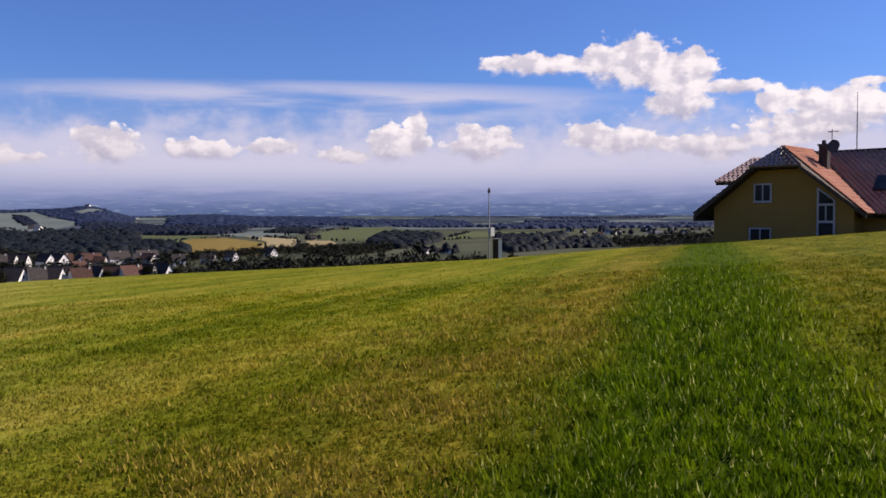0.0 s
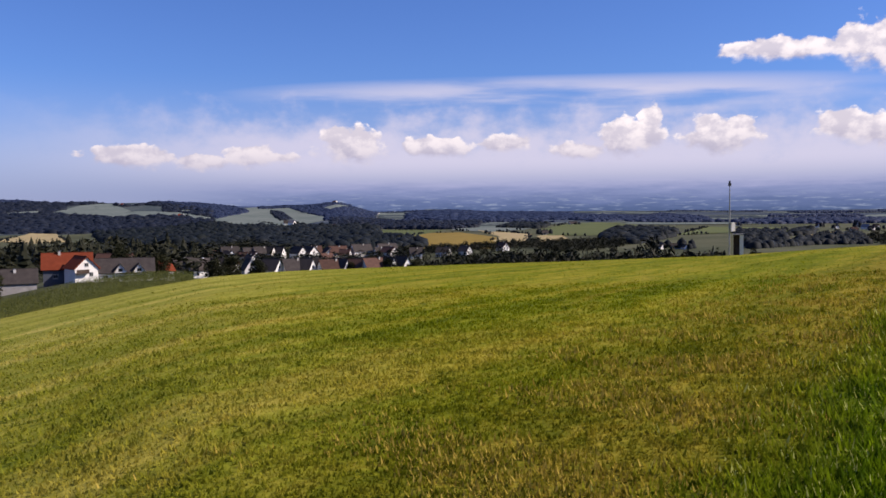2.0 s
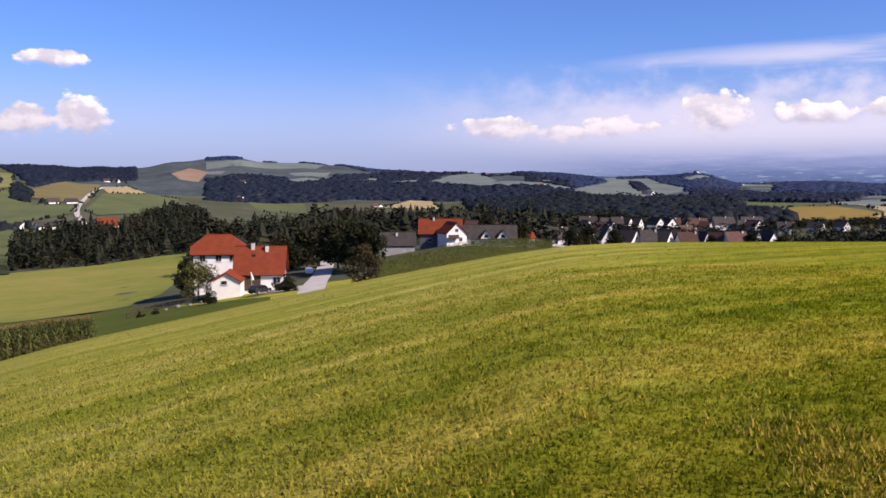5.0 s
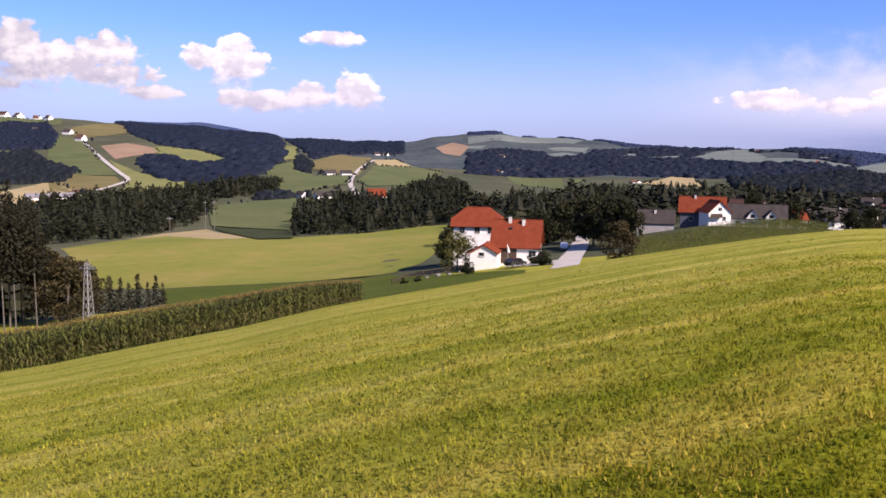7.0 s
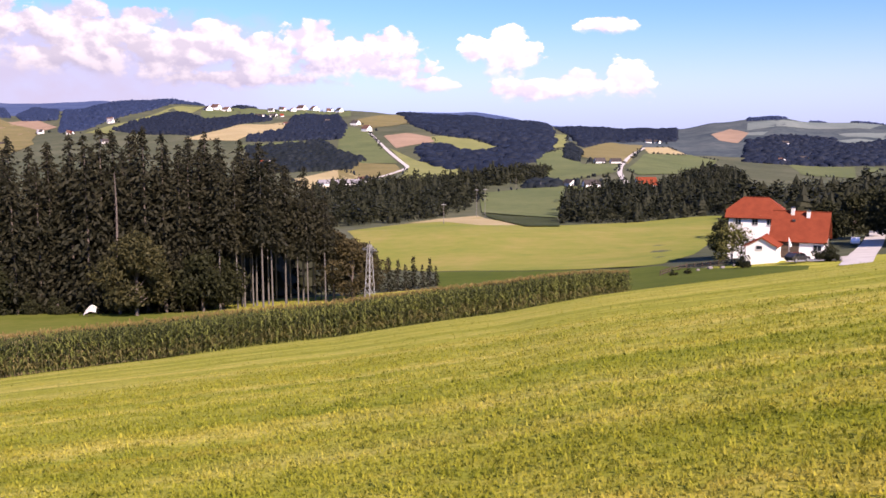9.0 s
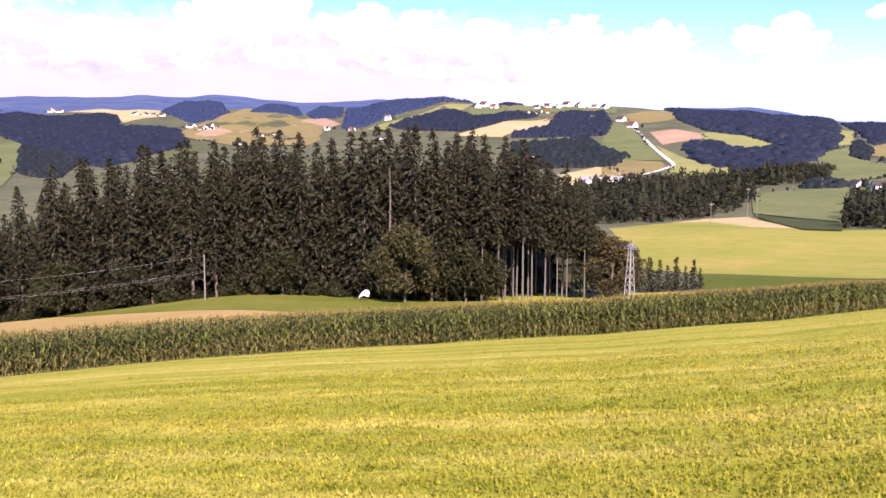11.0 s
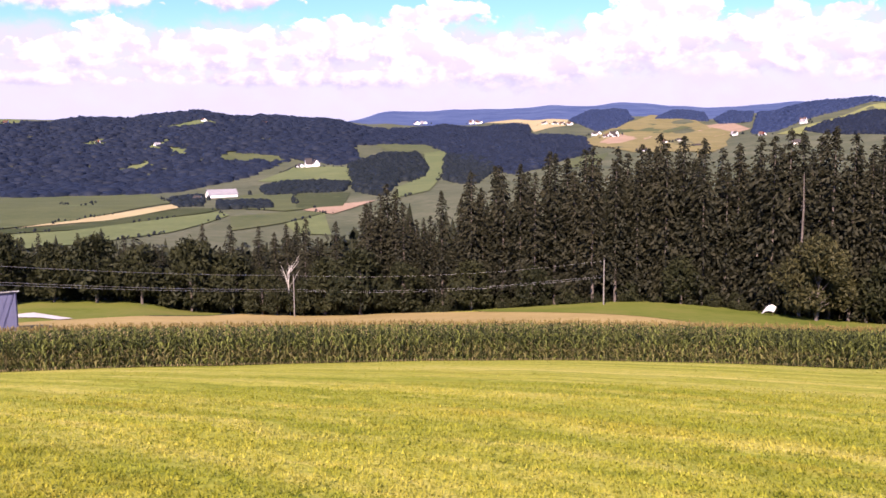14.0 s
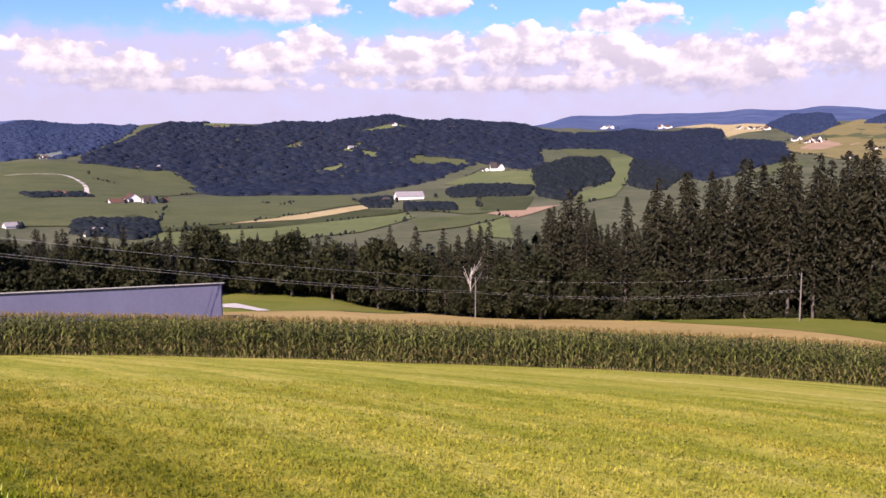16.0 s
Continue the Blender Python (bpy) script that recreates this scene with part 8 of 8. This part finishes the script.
far_house(148.6, 574, 4.4, 3.3, GREY_TILE, WHITE, "white farmhouse with a dark grey roof across the valley", 0)
far_house(148.0, 591, 5.0, 3.8, PALEROOF, WHITE, "white farmhouse with a pale grey roof across the valley", 0)
far_house(146.8, 583, 5.3, 3.0, GREY_TILE, WHITE, "white farmhouse with a dark grey roof across the valley", 0)
far_house(150.2, 983, 19.0, 5.1, DULL_TILE, WHITE, "white farmhouse with a brownish roof across the valley", 0)
far_house(144.5, 1716, 8.8, 6.6, PALEROOF, WHITE, "white farmhouse with a pale grey roof across the valley", 0)
far_house(145.8, 1696, 7.6, 5.5, DULL_TILE, WHITE, "white farmhouse with a brownish roof across the valley", 0)
far_house(130.2, 906, 7.0, 5.3, GREY_TILE, WHITE, "white farmhouse with a dark grey roof across the valley", 0)
far_house(123.2, 1525, 27.5, 14.7, GREY_TILE, WHITE, "white farmhouse with a dark grey roof across the valley", 0)
far_house(123.9, 1531, 9.9, 6.9, GREY_TILE, WHITE, "white farmhouse with a dark grey roof across the valley", 0)
far_house(136.1, 2113, 13.6, 6.8, GREY_TILE, WHITE, "white farmhouse with a dark grey roof across the valley", 0)
far_house(132.7, 2012, 13.0, 6.5, PALEROOF, WHITE, "white farmhouse with a pale grey roof across the valley", 0)
far_house(129.8, 2380, 10.7, 9.2, DULL_TILE, WHITE, "white farmhouse with a brownish roof across the valley", 0)
far_house(141.0, 2526, 16.3, 8.1, DULL_TILE, WHITE, "white farmhouse with a brownish roof across the valley", 0)
far_house(116.4, 3110, 18.0, 12.0, DULL_TILE, WHITE, "white farmhouse with a brownish roof across the valley", 0)
far_house(112.4, 3070, 27.7, 9.9, DULL_TILE, WHITE, "white farmhouse with a brownish roof across the valley", 0)
far_house(108.2, 2743, 23.0, 10.6, GREY_TILE, WHITE, "white farmhouse with a dark grey roof across the valley", 0)
far_house(107.5, 2696, 20.8, 8.7, GREY_TILE, WHITE, "white farmhouse with a dark grey roof across the valley", 0)
far_house(104.3, 1992, 15.4, 9.0, GREY_TILE, WHITE, "white farmhouse with a dark grey roof across the valley", 0)
far_house(103.7, 1972, 15.2, 7.6, GREY_TILE, WHITE, "white farmhouse with a dark grey roof across the valley", 0)
far_house(126.1, 2383, 20.0, 9.2, DULL_TILE, WHITE, "white farmhouse with a brownish roof across the valley", 0)
far_house(116.0, 3186, 26.7, 10.3, PALEROOF, WHITE, "white farmhouse with a pale grey roof across the valley", 0)
far_house(112.8, 3127, 32.2, 14.1, PALEROOF, WHITE, "white farmhouse with a pale grey roof across the valley", 0)
far_house(107.1, 2703, 22.6, 10.4, DULL_TILE, WHITE, "white farmhouse with a brownish roof across the valley", 0)
far_house(106.6, 2678, 20.7, 10.4, DULL_TILE, WHITE, "white farmhouse with a brownish roof across the valley", 0)
far_house(104.9, 2125, 24.6, 9.6, GREY_TILE, WHITE, "white farmhouse with a dark grey roof across the valley", 0)
far_house(103.8, 2040, 23.7, 10.5, GREY_TILE, WHITE, "white farmhouse with a dark grey roof across the valley", 0)
far_house(99.7, 1801, 15.1, 5.8, GREY_TILE, WHITE, "white farmhouse with a dark grey roof across the valley", 0)
far_house(100.7, 1761, 14.8, 5.7, DULL_TILE, WHITE, "white farmhouse with a brownish roof across the valley", 0)
far_house(96.5, 1912, 16.0, 8.6, PALEROOF, WHITE, "white farmhouse with a pale grey roof across the valley", 0)
far_house(92.6, 2020, 16.9, 10.4, DULL_TILE, WHITE, "white farmhouse with a brownish roof across the valley", 0)
far_house(102.0, 1504, 11.6, 5.8, GREY_TILE, WHITE, "white farmhouse with a dark grey roof across the valley", 0)
far_house(98.7, 1612, 12.5, 6.2, GREY_TILE, WHITE, "white farmhouse with a dark grey roof across the valley", 0)
far_house(78.8, 764, 38.4, 4.9, PALEROOF, WHITE, "large long white farm hall on the slope", 0)
far_house(59.1, 681, 14.9, 8.3, RED_TILE, WHITE, "large white farmhouse with a red roof by the lane", 0)
far_house(129.0, 975, 31.4, 8.2, PALEROOF, WHITE, "large white farm with a pale grey roof", 0)


def farm_trees():
    g = np.random.default_rng(14)
    xs, ys, hs = [], [], []
    for az, r, w in FARM_SPOTS:
        for _ in range(5):
            x, y = at(az + math.degrees(g.uniform(-1.1, 1.1) * w / r), r + g.uniform(-7, 16))
            xs.append(x)
            ys.append(y)
            hs.append(g.uniform(2.5, 6.5))
    tagged(scatter_mesh("farm_trees", TINY[1], np.array(xs), np.array(ys), np.array(hs), 16, [WOOD_FAR], 0.25, 0.6, 1.1, True), "dark garden trees round the far farms", "trees", kind="stuff")


farm_trees()

# ---- houses above the second maize strip ----


def upper_houses():
    gable_house("barn", 39.9, 256, 130 + 180, 8.0, 10.0, 2.1, 5.5, GREYWALL, GREY_TILE, "low grey barn with a dark grey tiled roof", "barn", over=0.4, chimneys=[(-1.0, 5.2, 0.8)])
    h = gable_house("house", 36.9, 262, 128 + 180, 9.0, 12.0, 4.3, 8.2, SHADE_WALL, RED_TILE, "house with walls coloured blue-grey for shade and an orange-red tiled roof", over=0.6,
                    openings=[("l", -3.0, 1.4, 1.2, 1.2), ("l", 0.0, 1.4, 1.2, 1.2)], chimneys=[(-0.5, 8.0, 0.9)])
    w = gable_house("house", 37.15, 250, 240, 6.2, 7.0, 4.0, 6.9, WHITE, RED_TILE, "white rendered house wing with an orange-red gable roof", over=0.5,
                    openings=[("f", 1.2, 1.4, 1.1, 1.2), ("f", 0, 4.1, 1.1, 1.0)])
    part("balcony", boxes((-3.1, -1.2, 2.3, 0.2, -0.02, 2.5), (-3.1, -1.25, 2.5, 0.2, -1.18, 3.4)), DARKWOOD, w)
    t = gable_house("house", 33.35, 258, 125 + 180, 9.0, 14.5, 3.2, 6.6, WHITE, GREY_TILE, "long house with a grey roof and two white gabled dormers", over=0.6, openings=[("l", -5.0, 1.0, 1.2, 1.2), ("l", 4.5, 1.0, 1.2, 1.2)])
    for u in (3.6, 8.4):
        bm = bmesh.new()
        prism(bm, [(-1.7, 2.8), (1.7, 2.8), (0, 5.3)], 0, 3.0)
        d = part("dormer", bm, WHITE, t)
        d.matrix_basis = pose(-5.0, u, 0, 0, 0, -90)
        bm = bmesh.new()
        slab(bm, [(-2.1, -0.3, 2.5), (-2.1, 3.0, 2.5), (0, 3.0, 5.5), (0, -0.3, 5.5)], 0.14)
        slab(bm, [(2.1, -0.3, 2.5), (2.1, 3.0, 2.5), (0, 3.0, 5.5), (0, -0.3, 5.5)], 0.14)
        part("dormer_roof", bm, GREY_TILE, d)
        part("pane", boxes((-0.55, -0.03, 3.1, 0.55, -0.004, 4.0)), GLASS, d)
    gable_house("house", 34.6, 300, 100 + 180, 9.0, 11, 4.2, 8.8, WHITE, DULL_TILE, "white house with a brownish red tiled roof", over=0.5)
    gable_house("house", 32.4, 330, 150 + 180, 8.0, 9, 4.2, 8.0, WHITE, RED_TILE, "white house with an orange-red tiled roof", over=0.5, hip=0.5)


upper_houses()

# ---- single trees, bushes and hedges ----


def trees():
    g = np.random.default_rng(71)
    oak = broadleaf("broadleaf_tree", 12.5, 11.0, 1, OAKLEAF, "spreading dark green broadleaf tree by the maize", bare=0.16, leaf=0.40, lumps=40, each=190)
    put(oak, 91.5, 140, 0, 1.0)
    brown = broadleaf("broadleaf_tree", 8.0, 6.5, 2, BROWNLEAF, "brownish green broadleaf tree by the farm road", bare=0.12, leaf=0.26, lumps=30, each=150)
    put(brown, 43.2, 124, 0, 0.8)
    again(brown, 78.0, 150, 40, 1.3)
    again(brown, 79.2, 156, 140, 1.5)
    again(brown, 77.2, 158, 210, 1.2)
    dark = broadleaf("broadleaf_tree", 11.0, 9.5, 3, BROAD, "dark green broadleaf tree among the farms", bare=0.1, leaf=0.52, lumps=32, each=95)
    put(dark, 44.9, 215, 0, 1.1)
    for az, r, s in ((43.9, 205, 1.0), (43.2, 190, 0.95), (43.6, 196, 0.9), (46.9, 235, 1.0), (48.4, 215, 0.9), (46.1, 240, 1.1), (54.3, 200, 0.7), (35.2, 285, 0.9), (33.0, 290, 0.8),
                     (29.6, 330, 0.8), (28.6, 340, 0.9), (27.0, 360, 0.8), (99.5, 152, 0.75), (109.0, 158, 0.7), (113.0, 160, 0.85), (87.5, 145, 0.9), (86.3, 147, 0.8), (128.5, 200, 1.25), (134, 206, 1.2), (146, 220, 1.3),
                     (24.5, 420, 0.8), (22.9, 420, 0.7), (21.0, 400, 0.7), (18.6, 400, 0.8), (16.8, 380, 0.7), (139, 212, 1.2), (151, 226, 1.3), (117.5, 168, 0.9), (120.3, 172, 1.2), (124.0, 184, 0.72), (125.7, 186, 0.66), (126.6, 190, 0.9), (122.6, 180, 1.1), (131, 204, 1.5), (136.6, 210, 1.4), (142, 214, 1.5), (149, 222, 1.5), (154, 228, 1.6)):
        again(dark, az, r, g.uniform(0, 360), s)
    willow = broadleaf("broadleaf_tree", 5.2, 6.6, 4, OLIVE, "rounded olive-green tree at the garden corner", bare=0.0, leaf=0.22, lumps=24, each=130)
    put(willow, 53.7, 173, 0, 1.35, 0.2)
    bush = broadleaf("bush", 2.2, 2.8, 5, BROAD, "dense dark green bush", "bush", "bushes", 0.0, 0.16, 16, 100)
    put(bush, 48.35, 157, 0, 1.3)
    for az, r, s in ((48.0, 152, 1.0), (48.9, 166, 1.6), (41.6, 122, 0.75), (41.2, 122, 0.8), (40.9, 123, 0.7), (53.0, 150, 1.0), (96.0, 148, 1.3), (97.6, 150, 1.1), (98.8, 152, 1.0), (100.8, 154, 1.2), (102.6, 155, 1.4), (104.9, 157, 0.9),
                     (106.8, 158, 1.5), (108.2, 158, 1.2), (110.9, 160, 1.1), (112.3, 162, 1.3), (114.5, 163, 1.1), (117.0, 167, 1.3), (57.2, 155, 0.5), (56.3, 154, 0.5),
                     (-4.5, 72, 0.3), (-2.2, 74, 0.25), (-1.6, 75, 0.3), (1.0, 80, 0.3)):
        again(bush, az, r, g.uniform(0, 360), s)
    young = spruce("young_spruce", 6.5, 0.0, 9, 0.22)
    young["label"], young["category"] = "young green spruce beside the pylon", "tree"
    put(young, 75.6, 166, 0, 1.0)
    for az, r, s in ((75.0, 168, 0.9), (74.5, 167, 0.75), (74.0, 170, 0.95), (73.4, 169, 0.7), (72.9, 172, 0.85), (72.5, 172, 0.6), (76.4, 172, 1.1)):
        again(young, az, r, g.uniform(0, 360), s)
    x, y, z = spot(92.5, 146)
    t = thing("dead_spruce", pose(x, y, z), "tall bare trunk of a dead spruce", "tree")
    v, f = tube([(0, 0, -1), (0.1, 0, 10), (0.0, 0.1, 17), (0.1, 0, 22.5)], [0.26, 0.2, 0.14, 0.05], 7)
    part_np("trunk", [(v, f, 0)], [BARK], t)
    for k in range(12):
        a, z0, l = g.uniform(0, 6.28), g.uniform(14, 22), g.uniform(0.4, 1.1)
        v, f = tube([(0.05, 0, z0), (math.cos(a) * l, math.sin(a) * l, z0 - 0.2)], [0.04, 0.012], 3)
        part_np("branch", [(v, f, 0)], [BARK], t)
    # the bleached dead tree
    x, y, z = spot(124.9, 190)
    t = thing("dead_tree", pose(x, y, z), "bare bleached dead tree among the spruces", "tree")
    v, f = tube([(0, 0, -1), (0.1, 0, 5), (0.3, 0, 9.5)], [0.17, 0.14, 0.09], 6)
    part_np("trunk", [(v, f, 0)], [DEADWOOD], t)
    for k in range(9):
        a = g.uniform(0, 6.28)
        z0 = g.uniform(6, 9.4)
        l = g.uniform(1.6, 3.4)
        v, f = tube([(0.2, 0, z0), (math.cos(a) * l * 0.5, math.sin(a) * l * 0.5, z0 + l * 0.6), (math.cos(a) * l, math.sin(a) * l, z0 + l * 1.3)], [0.085, 0.06, 0.022], 4)
        part_np("branch", [(v, f, 0)], [DEADWOOD], t)


trees()
wooden_pole(104.35, 147, 7.7, 0.0, "pale wooden power pole at the wood's edge")
for ha, hb, hc in ((11.0, 8.5, 7.5), (9.6, 5.7, 5.1), (9.3, 5.35, 4.8)):
    cable((166, 92, ha), (124.6, 176, hb), 1.0, 0.021)
    cable((124.6, 176, hb), (104.35, 147, hc), 1.2, 0.009)


def garden_fence():
    """The low dark fence and stones round the farm garden."""
    pts = [(58.0, 158), (57.3, 166), (56.4, 170), (54.0, 166), (52.6, 162)]
    t = thing("garden_fence", Matrix(), "low dark timber garden fence", "fence")
    for a, b in zip(pts, pts[1:]):
        p, q = Vector(spot(*a)), Vector(spot(*b))
        n = max(2, int((q - p).length / 1.6))
        for k in range(n):
            c = p.lerp(q, k / n)
            z = ground_z(c.x, c.y)
            part("post", boxes((c.x - 0.06, c.y - 0.06, z - 0.3, c.x + 0.06, c.y + 0.06, z + 1.1)), DARKWOOD, t)
        for h in (0.4, 0.85):
            v, f = tube([(0, 0, 0), (0, 0, 1)], [0.07, 0.07], 4)
            m = Matrix.Translation(p + Vector((0, 0, h))) @ (q - p).to_track_quat("Z", "Y").to_matrix().to_4x4() @ Matrix.Diagonal((1, 1, (q - p).length, 1))
            bm = bmesh.new()
            vs = [bm.verts.new(m @ Vector(c)) for c in v]
            for fc in f:
                bm.faces.new([vs[i] for i in fc])
            part("rail", bm, DARKWOOD, t)
    g = random.Random(4)
    for k in range(6):
        x, y, z = spot(52.8 + k * 0.72, 157 + g.uniform(-1, 3))
        bm = bmesh.new()
        bmesh.ops.create_icosphere(bm, subdivisions=2, radius=g.uniform(0.3, 0.6))
        for v in bm.verts:
            v.co *= 1 + 0.25 * noise.noise(v.co * 2.1 + Vector((k, 0, 0)))
            v.co.z *= 0.7
        o = part("garden_stone", bm, WEATHERED, None)
        o.location = (x, y, z + 0.2)
        tagged(o, "grey rounded boulder edging the garden", "stone", "garden stones")


garden_fence()
